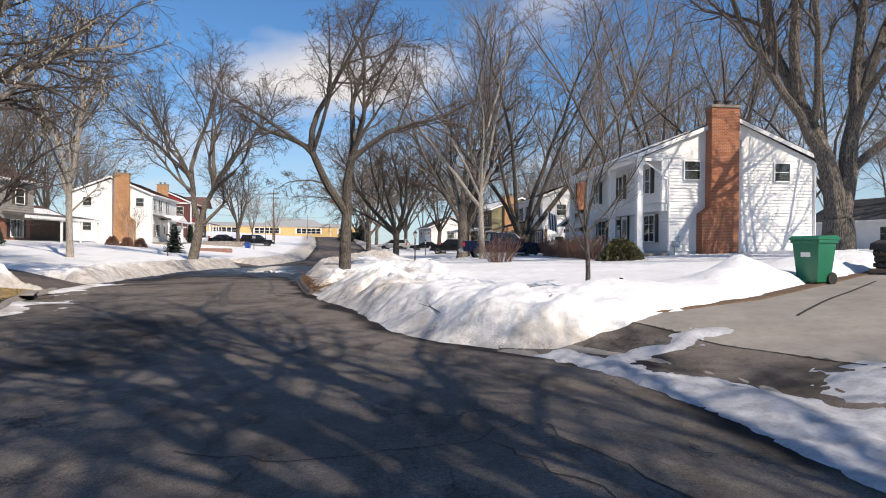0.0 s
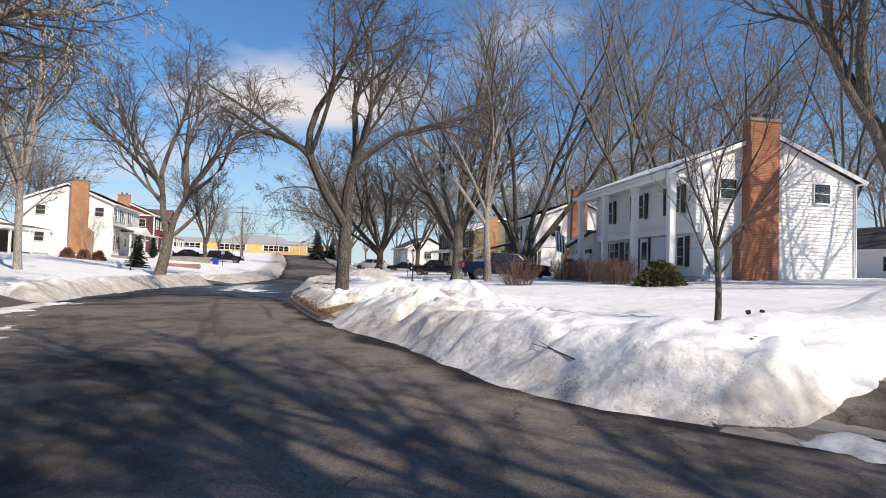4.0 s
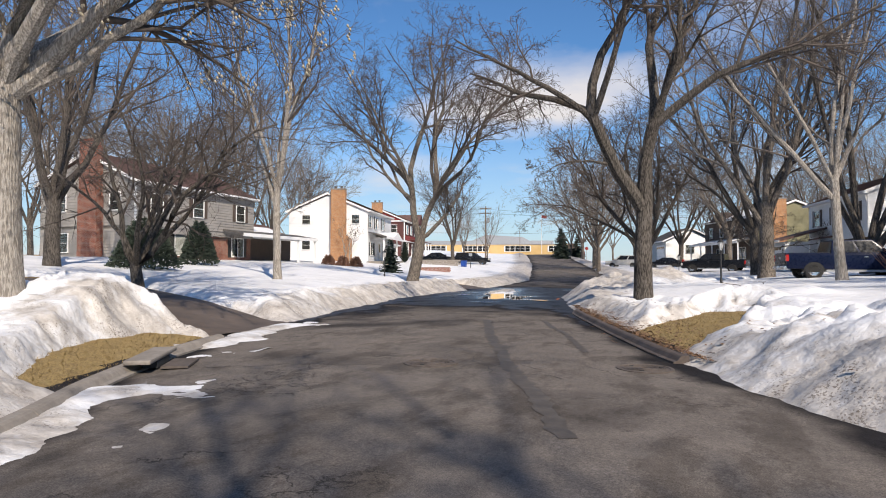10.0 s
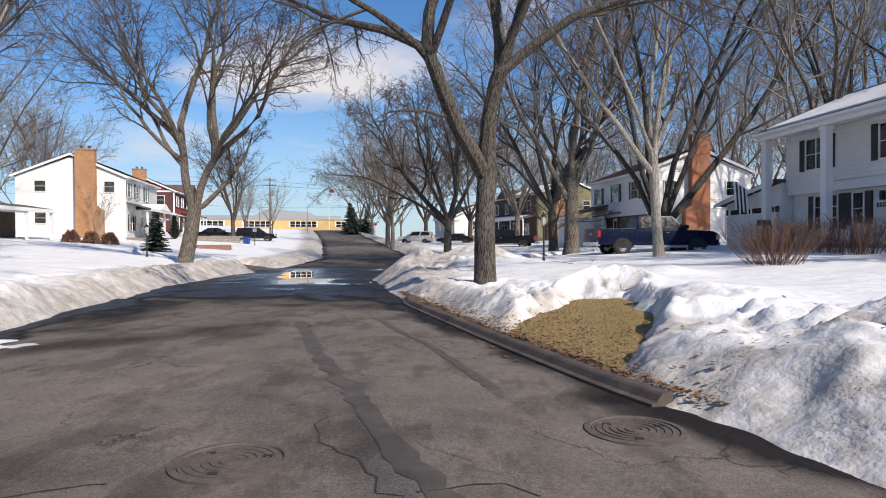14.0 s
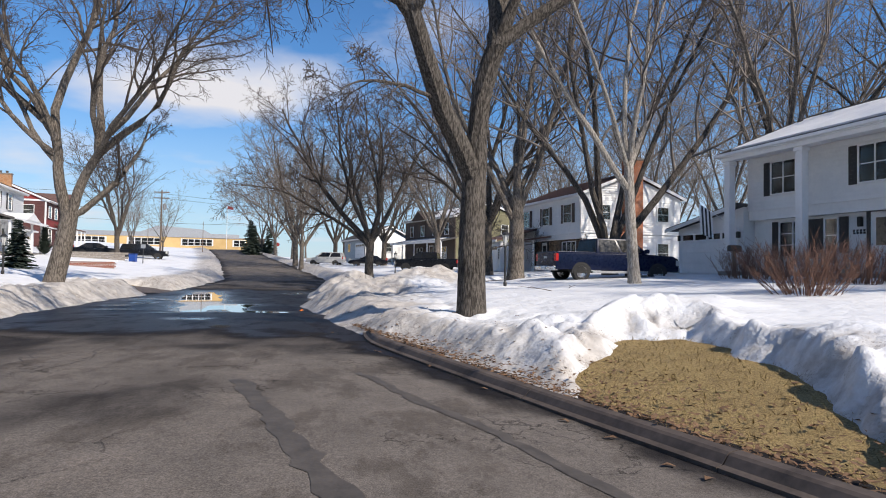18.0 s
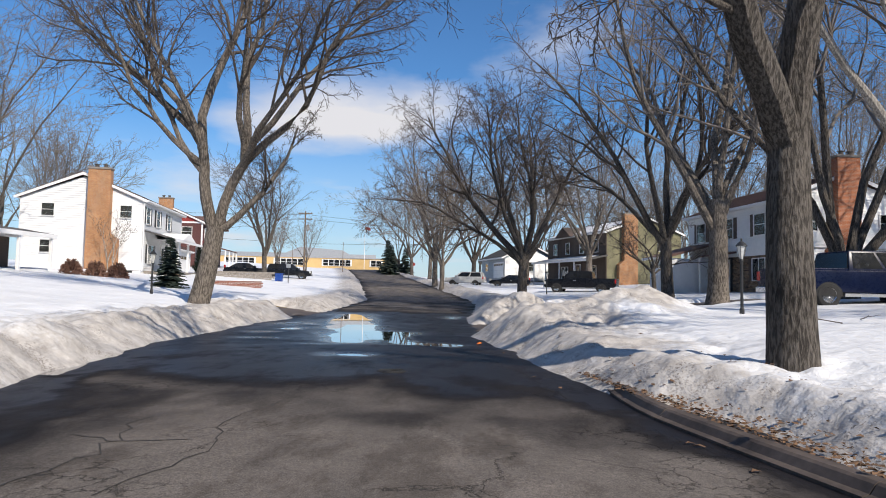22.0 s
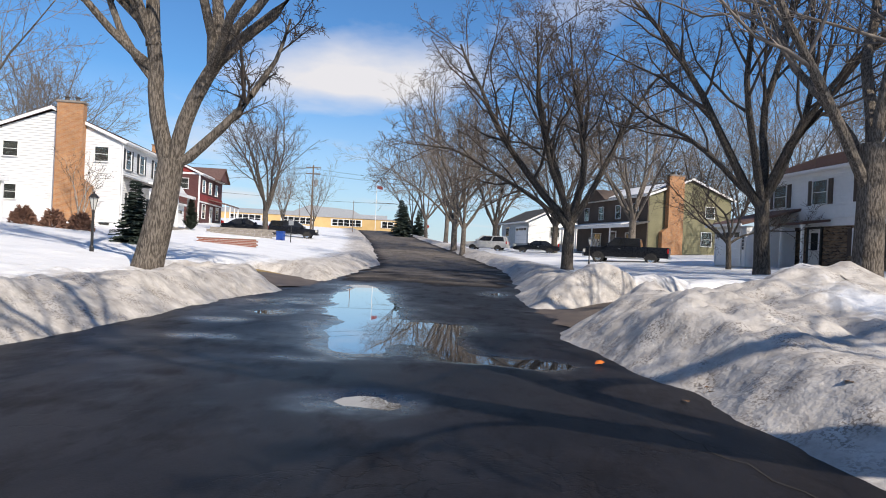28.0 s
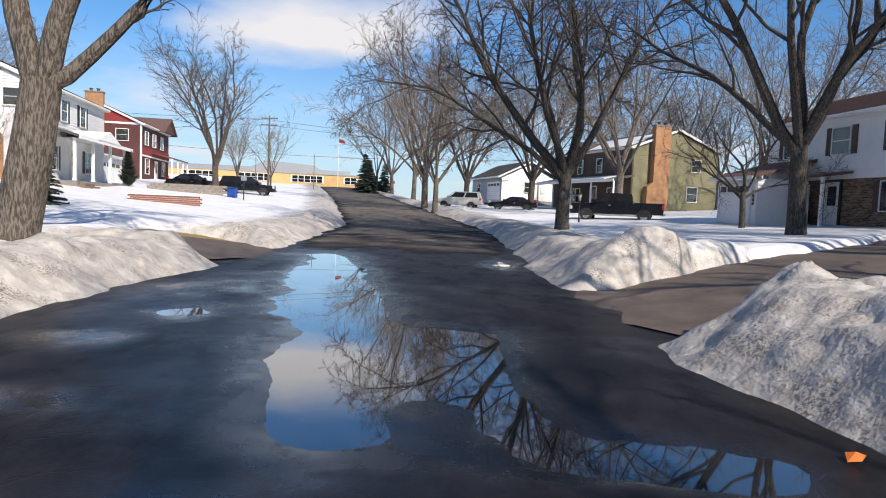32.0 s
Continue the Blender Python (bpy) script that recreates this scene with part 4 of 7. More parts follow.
        part("leaf", Shape().box(plane - 0.03, self.y(y0), z, plane - 0.07, self.y(y1), z + h), mat, d, bevel=0.004)
        for a, b, c, e in ((y0 - 0.12, y0, z, z + h + 0.12), (y1, y1 + 0.12, z, z + h + 0.12), (y0, y1, z + h, z + h + 0.12)):
            part("frame", Shape().box(plane - 0.02, self.y(a), c, plane - 0.11, self.y(b), e), surround, d)
        if glass:
            part("door_pane", Shape().box(plane - 0.071, self.y(y0 + 0.2), z + h * 0.45, plane - 0.078, self.y(y1 - 0.2), z + h * 0.9), CARGLASS, d)
        part("door_handle", Shape().lathe([(0.02, z + 0.95), (0.03, z + 0.98), (0.02, z + 1.02)], plane - 0.1, self.y(y1 - 0.08), 8), METAL, d)
        return d

    def garage_door(self, at, z, w, h, plane, mat=WHITE):
        d = new("garage_door")
        d.parent = self.top
        for k in range(4):
            p = part("panel", Shape().box(plane - 0.03, self.y(at - w / 2), z + k * h / 4 + 0.01, plane - 0.075, self.y(at + w / 2), z + (k + 1) * h / 4 - 0.01), mat, d, bevel=0.006)
            for j in range(4):
                c = at - w / 2 + (j + 0.5) * w / 4
                part("raised_field" if k < 3 else "arched_light", Shape().box(plane - 0.076, self.y(c - w / 10), z + k * h / 4 + 0.12, plane - 0.086, self.y(c + w / 10), z + (k + 1) * h / 4 - 0.12), mat if k < 3 else CARGLASS, p)
        for a, b, e in ((at - w / 2 - 0.12, at - w / 2, 0), (at + w / 2, at + w / 2 + 0.12, 0)):
            part("frame", Shape().box(plane - 0.02, self.y(a), z, plane - 0.1, self.y(b), z + h + 0.1), WHITE, d)
        part("frame", Shape().box(plane - 0.02, self.y(at - w / 2), z + h, plane - 0.1, self.y(at + w / 2), z + h + 0.1), WHITE, d)
        return d

    def post(self, x, u, z0, z1, w, mat=WHITE):
        p = part("column", Shape().box(x - w / 2, self.y(u - w / 2), z0, x + w / 2, self.y(u + w / 2), z1), mat, self.top, bevel=0.012)
        part("base_block", Shape().box(x - w * 0.68, self.y(u - w * 0.68), z0 + 0.002, x + w * 0.68, self.y(u + w * 0.68), z0 + w * 0.7), mat, p, bevel=0.012)
        part("capital", Shape().box(x - w * 0.64, self.y(u - w * 0.64), z1 - w * 0.5, x + w * 0.64, self.y(u + w * 0.64), z1 - 0.004), mat, p, bevel=0.012)
        return p

    def chimney(self, xa, xb, xc, xd, out, shoulder, top, mat, u=0.0):
        """Against the near gable: broad from xa to xd up to the shoulder, then narrow from xb to xc."""
        s = Shape()
        slope = max(abs(xb - xa), abs(xd - xc)) * 0.75
        outline = [(xa, -0.5), (xd, -0.5), (xd, shoulder), (xc, shoulder + (slope if xd > xc + 0.05 else 0.001)), (xc, top), (xb, top), (xb, shoulder + (slope if xb > xa + 0.05 else 0.001)), (xa, shoulder)]
        s.prism(outline, "y", self.y(u - 0.03), self.y(u - out))
        c = part("chimney", s, mat, self.top, "brick chimney stack, broader below its shoulder", bevel=0.01)
        part("chimney_cap", Shape().box(xb - 0.06, self.y(u + 0.02), top + 0.002, xc + 0.06, self.y(u - out - 0.06), top + 0.14), KERB, c, bevel=0.02)
        for k, q in enumerate((0.3, 0.7)):
            px = xb + (xc - xb) * q
            part("flue", Shape().lathe([(0.13, top + 0.14), (0.13, top + 0.34), (0.19, top + 0.36), (0.19, top + 0.40)], px, self.y(u - out / 2), 10), IRON, c)
        return c

    def pipe(self, pts, r=0.045, mat=WHITE):
        return part("downpipe", Shape().tube([(x, self.y(u), z) for x, u, z in pts], [r] * len(pts), 6), mat, self.top)


# white house with four tall columns
h = House("colonnade_house", "white two-storey house with four tall columns and brick chimney", 7.81, 34.99, 9.31, 1.30, 1)
L, D, E, RG = 11.58, 9.92, 5.0, 6.95
h.walls(1.75, D - 0.35, 0.25, L - 0.25, 0.25, E - 0.06, E + (RG - E) * 0.86, SIDING)
h.box("foundation", 1.8, 0.3, -0.6, D - 0.4, L - 0.3, 0.25, KERB)
h.box("upper_front", 1.45, 0.28, 2.62, 1.75, L - 0.28, E - 0.1, SIDING)
h.walls(1.38, 1.72, 0.26, L - 0.26, 2.66, E - 0.1, 0, SIDING, name="jetty")
h.roof(0.25, D - 0.25, 0.2, L - 0.2, E, RG, SHINGLE, 0.3, snow=True)
part("gable_infill", Shape().prism([(0.35, E - 0.12), (D - 0.35, E - 0.12), (D / 2, RG - 0.06)], "y", h.y(0.21), h.y(0.26)), WHITE, h.top)
h.box("porch_ceiling", 0.3, 0.25, E - 0.14, 1.4, L - 0.25, E - 0.07, WHITE)
h.box("entablature", 0.05, 0.2, E - 0.34, 0.4, L - 0.2, E - 0.09, WHITE, bevel=0.02)
h.box("near_entablature", 0.4, 0.16, E - 0.3, 1.4, 0.3, E - 0.15, WHITE)
h.box("porch_floor", 0.0, 0.1, -0.5, 1.75, L - 0.1, 0.12, KERB)
for u in (0.42, 4.0, 7.6, L - 0.42):
    h.post(0.3, u, 0.12, E - 0.34, 0.30)
for u in (2.0, 5.6, 9.4):
    h.window("front", u, 3.25, 1.15, 1.25, True, 1, 1.36, panes=2)
for u in (2.3, 9.3):
    h.window("front", u, 0.75, 1.25, 1.35, True, 2, 1.74, panes=2)
h.window("front", 7.6, 0.9, 0.5, 1.2, True, 1, 1.74)
h.door(5.6, 0.14, 0.95, 2.1, 1.74, WHITE, BLACK)
h.window("near", 2.95, 3.85, 0.8, 0.88, False, 1, 0.25)
h.window("near", 7.75, 3.85, 0.8, 0.88, False, 1, 0.25)
h.chimney(3.2, 3.65, 5.1, 5.1, 0.62, 2.1, 7.35, BRICK_ORANGE, 0.25)
h.box("gable_vent", 5.25, 0.235, 5.5, 5.55, 0.19, 5.9, METAL)
h.pipe([(0.35, 0.1, E - 0.3), (1.7, 0.12, E - 1.15), (1.72, 0.12, 0.3)])
h.pipe([(D - 0.4, 0.14, E - 0.2), (D - 0.4, 0.14, 0.2)])
meter = part("gas_meter", Shape().box(1.95, h.y(0.2), 0.45, 2.25, h.y(-0.02), 0.75), METAL, h.top, "grey gas meter with pipes", bevel=0.03)
part("meter_dial", Shape().box(2.02, h.y(-0.024), 0.55, 2.18, h.y(-0.04), 0.68), WHITE, meter)
part("meter_pipe", Shape().tube([(2.0, h.y(0.09), 0.0), (2.0, h.y(0.09), 0.5)], [0.025, 0.025], 6), METAL, meter)
part("meter_pipe", Shape().tube([(2.2, h.y(0.09), 0.72), (2.2, h.y(0.09), 0.95), (2.45, h.y(0.2), 0.95)], [0.025] * 3, 6), METAL, meter)
lamp = h.box("porch_lamp", 1.55, 6.35, 1.75, 1.7, 6.5, 2.1, BLACK, bevel=0.03)
for k in range(4):
    h.box("house_number", 1.71, 6.3 + 0.13 * k, 1.5, 1.735, 6.38 + 0.13 * k, 1.66, BLACK)
# its garage, with a low roof that falls away from the house
part("garage_wall", Shape().prism([(h.y(L - 0.2), -0.4), (h.y(L + 4.0), -0.4), (h.y(L + 4.0), 2.1), (h.y(L - 0.2), 2.86)], "x", 1.2, 8.2), SIDING, h.top)
groof = part("garage_roof", Shape().prism([(h.y(L - 0.25), 2.87), (h.y(L + 4.4), 2.03), (h.y(L + 4.4), 2.17), (h.y(L - 0.25), 3.01)], "x", 0.75, 8.6), SHINGLE, h.top)
part("fascia", Shape().prism([(h.y(L - 0.24), 2.80), (h.y(L + 4.42), 1.96), (h.y(L + 4.42), 2.12), (h.y(L - 0.24), 2.96)], "x", 0.70, 0.745), WHITE, groof)
part("roof_snow", Shape().prism([(h.y(L + 0.3), 2.915), (h.y(L + 3.2), 2.39), (h.y(L + 3.0), 2.48), (h.y(L + 0.4), 2.97)], "x", 2.2, 7.8), SNOW, groof, "thin snow left on the shingles")
part("roof_vent", Shape().lathe([(0.09, 2.6), (0.09, 3.2), (0.14, 3.22), (0.14, 3.3)], 4.2, h.y(L + 1.2), 10), METAL, groof)
h.garage_door(L + 1.9, 0.0, 3.5, 1.92, 1.2)
for u in (L - 0.02, L + 3.8):
    h.box("garage_lamp", 1.02, u - 0.07, 1.55, 1.17, u + 0.07, 1.82, BLACK, bevel=0.03)

# white chimney house across the street
h = House("white_chimney_house", "white sided two-storey house with broad orange brick chimney", -36.05, 71.08, 13.17, 1.75, -1)
L, D, E, RG = 11.5, 9.1, 5.65, 7.45
h.walls(0.3, D - 0.3, 0.25, L - 0.25, 0.35, E - 0.05, E + (RG - E) * 0.9, SIDING)
h.box("foundation", 0.35, 0.3, -0.6, D - 0.35, L - 0.3, 0.35, KERB)
h.roof(0.3, D - 0.3, 0.25, L - 0.25, E, RG, BROWN_SHINGLE, 0.3)
h.chimney(1.9, 2.5, 4.05, 4.05, 0.6, 2.6, 7.75, BRICK_TAN, 0.25)
for z in (1.55, 4.25):
    h.window("near", 6.9, z, 0.85, 0.9, False, 1, 0.25)
h.window("near", 1.5, 4.25, 0.8, 0.9, False, 1, 0.25)
for u in (1.3, 3.9, 7.0):
    h.window("front", u, 3.9, 0.95, 1.25, True, 1, 0.3)
h.window("front", 2.2, 0.95, 1.5, 1.35, True, 1, 0.3, panes=2)
h.window("front", 8.2, 0.95, 1.5, 1.35, True, 1, 0.3, panes=2)
h.door(5.4, 0.4, 0.95, 2.05, 0.3, WHITE, WHITE)
h.box("porch_floor", -1.5, 0.9, -0.5, 0.27, 10.5, 0.32, KERB)
for u in (1.0, 4.0, 7.2, 10.3):
    h.post(-1.35, u, 0.32, 2.75, 0.16)
s = Shape().prism([(-1.75, 2.75), (0.27, 3.3), (0.27, 3.42), (-1.75, 2.88)], "y", h.y(0.6), h.y(10.8))
part("porch_roof", s, SHINGLE, h.top)
h.box("porch_fascia", -1.8, 0.6, 2.68, -1.72, 10.8, 2.9, WHITE)
s = Shape().prism([(h.y(3.4), 2.9), (h.y(5.6), 3.55), (h.y(7.8), 2.9)], "x", -1.85, 0.2)
part("porch_gable", s, WHITE, h.top)
for k in range(3):
    h.box("step", -2.9 + 0.3 * k, -0.2, -0.4 + 0.14 * k, -2.6 + 0.3 * k, 1.3, -0.16 + 0.16 * k, WOOD)
h.pipe([(0.2, 0.15, E - 0.3), (0.2, 0.15, 0.3)])
# plain near-black boxes; the darkness behind these windows is only their colour
for x in (0.9, 5.0, 7.6):
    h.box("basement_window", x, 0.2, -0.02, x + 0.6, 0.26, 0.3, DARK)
h.walls(0.8, 7.0, L - 0.25, L + 5.8, 0.0, 2.6, 3.9, SIDING, name="garage_wall")
h.roof(0.8, 7.0, L - 0.2, L + 5.7, 2.6, 4.0, BROWN_SHINGLE, 0.3)
h.garage_door(L + 2.9, 0.0, 4.4, 2.1, 0.8)

# white-over-brick house behind the blue pickup
h = House("white_over_brick_house", "two-storey house, white siding over mottled brick, with garage", 5.78, 62.74, 9.96, 1.2, 1)
L, D, E, RG = 10.9, 8.7, 5.45, 7.05
h.walls(0.3, D - 0.3, 0.25, L - 0.25, 2.75, E - 0.05, E + (RG - E) * 0.9, SIDING)
h.box("brick_front", 0.55, 0.28, -0.6, 0.8, L - 0.28, 2.75, BRICK_MIX)
h.walls(0.8, D - 0.3, 0.25, L - 0.25, 0.2, 2.75, 0, SIDING, name="lower_wall")
h.box("foundation", 0.8, 0.3, -0.6, D - 0.35, L - 0.3, 0.2, KERB)
h.box("jetty_soffit", 0.3, 0.27, 2.68, 0.85, L - 0.27, 2.75, WHITE)
h.roof(0.3, D - 0.3, 0.25, L - 0.25, E, RG, BROWN_SHINGLE, 0.35)
h.chimney(3.0, 3.5, 4.9, 4.9, 0.55, 2.6, 7.9, BRICK_ORANGE, 0.25)
for u in (2.0, 5.4, 8.8):
    h.window("front", u, 3.55, 1.1, 1.25, True, 1, 0.3, shutter_mat=BROWN)
h.window("front", 2.2, 0.85, 1.9, 1.3, True, 0, 0.55, panes=3, shutter_mat=BROWN)
h.door(6.0, 0.12, 0.95, 2.1, 0.55, WHITE, BLACK)
h.window("near", 2.1, 3.7, 0.9, 1.0, False, 1, 0.25)
h.window("near", 6.9, 3.7, 0.9, 1.0, False, 1, 0.25)
h.window("near", 6.9, 0.8, 0.9, 1.3, False, 1, 0.25)
s = Shape().prism([(-1.2, 2.35), (0.5, 2.6), (0.5, 2.72), (-1.2, 2.45)], "y", h.y(4.6), h.y(6.65))
part("porch_roof", s, BROWN_SHINGLE, h.top)
for u in (4.75, 6.5):
    h.post(-1.1, u, -0.2, 2.36, 0.13)
h.pipe([(0.2, 0.3, E - 0.25), (0.5, 0.35, 2.7), (0.5, 0.35, 0.1)])
h.walls(-2.7, 0.2, 7.2, 10.5, 0.0, 2.3, 0, SIDING, name="garage_wall")
part("garage_roof", Shape().prism([(-3.15, 2.3), (0.28, 3.25), (0.28, 3.4), (-3.15, 2.44)], "y", h.y(6.9), h.y(10.85)), BROWN_SHINGLE, h.top)
part("garage_gutter", Shape().box(-3.24, h.y(6.9), 2.26, -3.155, h.y(10.85), 2.42), WHITE, h.top, bevel=0.02)
h.garage_door(9.0, 0.0, 2.6, 2.05, -2.7)
for k in range(4):
    h.box("house_number", -2.79, 7.33, 0.95 + 0.2 * k, -2.76, 7.44, 1.1 + 0.2 * k, BLACK)

# olive house with the tall brick chimney
h = House("olive_house", "olive and dark brown two-storey house with tan brick chimney", 1.7, 92.3, 20.0, 1.6, 1)
L, D, E, RG = 14.5, 9.6, 5.8, 7.5
h.walls(0.3, D - 0.3, 0.25, L - 0.25, 0.4, E - 0.05, E + (RG - E) * 0.9, OLIVE)
h.box("foundation", 0.35, 0.3, -0.6, D - 0.35, L - 0.3, 0.4, WHITE)
h.box("brown_front", 0.18, 0.27, 0.3, 0.3, L - 0.27, E - 0.1, BROWN)
h.roof(0.3, D - 0.3, 0.25, L - 0.25, E, RG, SHINGLE, 0.35, snow=True)
h.chimney(1.4, 2.0, 3.6, 3.6, 0.6, 2.3, 7.6, BRICK_TAN, 0.25)
h.window("near", 6.9, 3.9, 0.95, 1.05, False, 1, 0.25)
h.window("near", 6.6, 1.2, 1.1, 1.3, False, 1, 0.25)
h.window("near", 6.6, -0.1, 0.7, 0.35, False, 0, 0.25)
for u in (2.2, 5.4, 8.8, 12.0):
    h.window("front", u, 3.7, 0.9, 1.3, False, 1, 0.18)
for u in (3.0, 9.5):
    h.window("front", u, 0.9, 1.6, 1.3, False, 1, 0.18, panes=2)
h.door(6.2, 0.3, 0.95, 2.05, 0.18, BROWN, WHITE)
s = Shape().prism([(-1.9, 2.7), (0.15, 3.15), (0.15, 3.3), (-1.9, 2.85)], "y", h.y(-0.2), h.y(L))
part("porch_roof", s, SHINGLE, h.top)
part("porch_snow", Shape().prism([(-1.8, 2.88), (0.1, 3.3), (0.1, 3.36), (-1.8, 2.97)], "y", h.y(1.5), h.y(L - 2)), SNOW, h.top)
h.box("porch_fascia", -1.96, -0.2, 2.62, -1.88, L, 2.86, WHITE)
for u in (0.0, 3.6, 7.2, 10.8, 14.2):
    h.post(-1.75, u, -0.3, 2.7, 0.12, WHITE)
h.box("porch_floor", -1.9, 0.0, -0.5, 0.18, L - 0.2, 0.15, KERB)
s = Shape().prism([(h.y(7.0), E - 0.1), (h.y(9.0), E + 1.1), (h.y(11.0), E - 0.1)], "x", -0.5, 3.0)
part("dormer", s, BROWN, h.top)

# maroon house beyond the white one
h = House("maroon_house", "maroon and red two-storey house with tan brick chimney", -44.6, 98.6, 13.0, 2.7, -1)
L, D, E, RG = 12.0, 8.8, 5.8, 7.6
h.walls(0.3, D - 0.3, 0.25, L - 0.25, 0.2, E - 0.05, E + (RG - E) * 0.9, MAROON)
h.box("gable_board", 0.32, 0.2, E - 0.2, D - 0.32, 0.24, E + 0.0, WHITE)
part("red_gable", Shape().prism([(0.5, E + 0.02), (D - 0.5, E + 0.02), (D / 2, RG - 0.25)], "y", h.y(0.17), h.y(0.22)), RED, h.top)
h.roof(0.3, D - 0.3, 0.25, L - 0.25, E, RG, BROWN_SHINGLE, 0.35)
h.chimney(3.2, 3.6, 5.2, 5.2, 0.6, 2.5, 8.4, BRICK_TAN, 0.25)
h.window("near", 2.0, 4.0, 1.1, 1.1, False, 1, 0.25)
h.box("red_band", 0.2, 0.3, 2.75, 0.28, L - 0.3, 3.55, RED)
h.box("white_band", 0.18, 0.3, 2.6, 0.29, L - 0.3, 2.75, WHITE)
for u in (2.0, 5.0, 8.2):
    h.window("front", u, 3.8, 1.2, 1.3, False, 1, 0.26)
for u in (2.4, 9.2):
    h.window("front", u, 0.9, 1.4, 1.5, False, 1, 0.3)
h.door(6.0, 0.2, 0.95, 2.05, 0.3, WHITE, WHITE)
h.box("corner_board", 0.2, 0.16, 0.0, 0.36, 0.3, E - 0.1, WHITE)
s = Shape().prism([(-1.9, 2.6), (0.2, 3.1), (0.2, 3.2), (-1.9, 2.75)], "y", h.y(4.0), h.y(L))
part("porch_roof", s, BROWN_SHINGLE, h.top)
for u in (4.1, 6.8, 9.5, 11.9):
    h.post(-1.8, u, -0.2, 2.62, 0.14)
s = Shape().prism([(h.y(6.0), E - 0.1), (h.y(8.5), E + 1.3), (h.y(11.0), E - 0.1)], "x", -0.6, 3.5)
part("cross_gable", s, MAROON, h.top)
s = Shape()
for a, b in (((5.7, E - 0.25), (8.5, E + 1.35)), ((8.5, E + 1.35), (11.3, E - 0.25))):
    s.prism([(h.y(a[0]), a[1]), (h.y(b[0]), b[1]), (h.y(b[0]), b[1] + 0.14), (h.y(a[0]), a[1] + 0.14)], "x", -0.8, 3.4)
part("cross_roof", s, BROWN_SHINGLE, h.top)

# grey house over brick, behind the ornamental tree
h = House("grey_house", "grey sided two-storey house over red brick, with lower wing", -37.5, 43.0, 2.0, 1.5, -1)
L, D, E, RG = 12.6, 8.8, 5.5, 7.4
h.walls(0.3, D - 0.3, 0.25, L - 0.25, 2.6, E - 0.05, E + (RG - E) * 0.9, GREY_SIDING, lap=0.2)
h.walls(0.75, D - 0.3, 0.25, L - 0.25, 0.2, 2.6, 0, GREY_SIDING, name="lower_wall", lap=0.2)
h.box("brick_front", 0.55, 0.28, -0.6, 0.74, L - 0.28, 2.62, BRICK_RED)
h.box("foundation", 0.8, 0.3, -0.6, D - 0.35, L - 0.3, 0.2, KERB)
h.roof(0.3, D - 0.3, 0.25, L - 0.25, E, RG, BROWN_SHINGLE, 0.35)
h.chimney(2.9, 3.0, 4.4, 4.5, 0.6, 4.5, 8.2, BRICK_RED, 0.25)
h.window("near", 1.9, 3.6, 0.85, 1.1, False, 1, 0.25)
h.window("near", 6.6, 3.6, 0.85, 1.1, False, 1, 0.25)
h.window("near", 6.4, 0.9, 0.9, 1.2, False, 1, 0.25)
for u in (2.0, 5.9, 10.6):
    h.window("front", u, 3.5, 1.0, 1.2, True, 1, 0.3, shutter_mat=BROWN)
h.window("front", 3.4, 0.75, 3.0, 1.5, True, 0, 0.55, panes=3, curtain=True, shutter_mat=BLACK)
h.window("front", 10.6, 0.75, 1.4, 1.4, True, 0, 0.55, panes=2, curtain=True)
h.box("corner_trim", 0.27, 0.22, 2.6, 0.36, 0.34, E - 0.1, WHITE)
s = Shape().prism([(-1.6, 2.35), (0.5, 2.7), (0.5, 2.85), (-1.6, 2.5)], "y", h.y(8.6), h.y(L + 6.6))
part("porch_roof", s, SHINGLE, h.top)
h.box("porch_fascia", -1.66, 8.6, 2.25, -1.58, L + 6.6, 2.5, WHITE)
h.walls(0.9, 7.0, L - 0.25, L + 6.0, 0.0, 2.5, 3.5, BROWN, name="wing_wall")
h.roof(0.9, 7.0, L - 0.2, L + 6.0, 2.5, 3.7, BROWN_SHINGLE, 0.4, snow=True)
for u in (L + 0.8, L + 3.6, L + 6.3):
    h.post(-1.5, u, -0.3, 2.36, 0.16)

# far grey garage and low house on the right
h = House("far_grey_house", "far low grey house with pale roof", -8.5, 112, 16.0, 2.6, 1)
h.walls(0.3, 7.5, 0.2, 12, 0.0, 2.9, 4.6, METAL)
h.roof(0.2, 7.6, 0.1, 12, 2.9, 4.7, SHINGLE, 0.4)
h.garage_door(3.0, 0.0, 4.4, 2.1, 0.3)
h.window("front", 9, 1.0, 1.4, 1.2, False, 1, 0.3)
h.window("near", 3.8, 1.0, 1.2, 1.2, False, 1, 0.2)
# house seen past the big tree by the bin
h = House("far_white_house", "white house far behind the big twin-trunked tree", 35, 55, 20.0, 1.6, 1)
h.walls(0.3, 8.0, 0.2, 11, 0.0, 2.9, 4.8, SIDING)
h.roof(0.2, 8.1, 0.1, 11, 2.9, 4.9, SHINGLE, 0.4)
h.window("near", 4.0, 1.0, 1.2, 1.2, False, 1, 0.2)
h.window("front", 3.0, 1.0, 1.4, 1.2, False, 1, 0.3)
h.window("front", 8.0, 1.0, 1.4, 1.2, False, 1, 0.3)

# ---- school at the end of the street ----
sc = thing("school_building", pose(-33.5, 175.5, 5.0, 0, 0, 16), "long yellow brick school with blue-grey upper walls", "school")
part("wall", Shape().box(-75, 0, -2, 0, 16, 2.35), YELLOW, sc)
part("upper_wall", Shape().box(-74, 3, 2.35, -4, 16, 3.5), METAL, sc, "blue-grey metal upper wall")
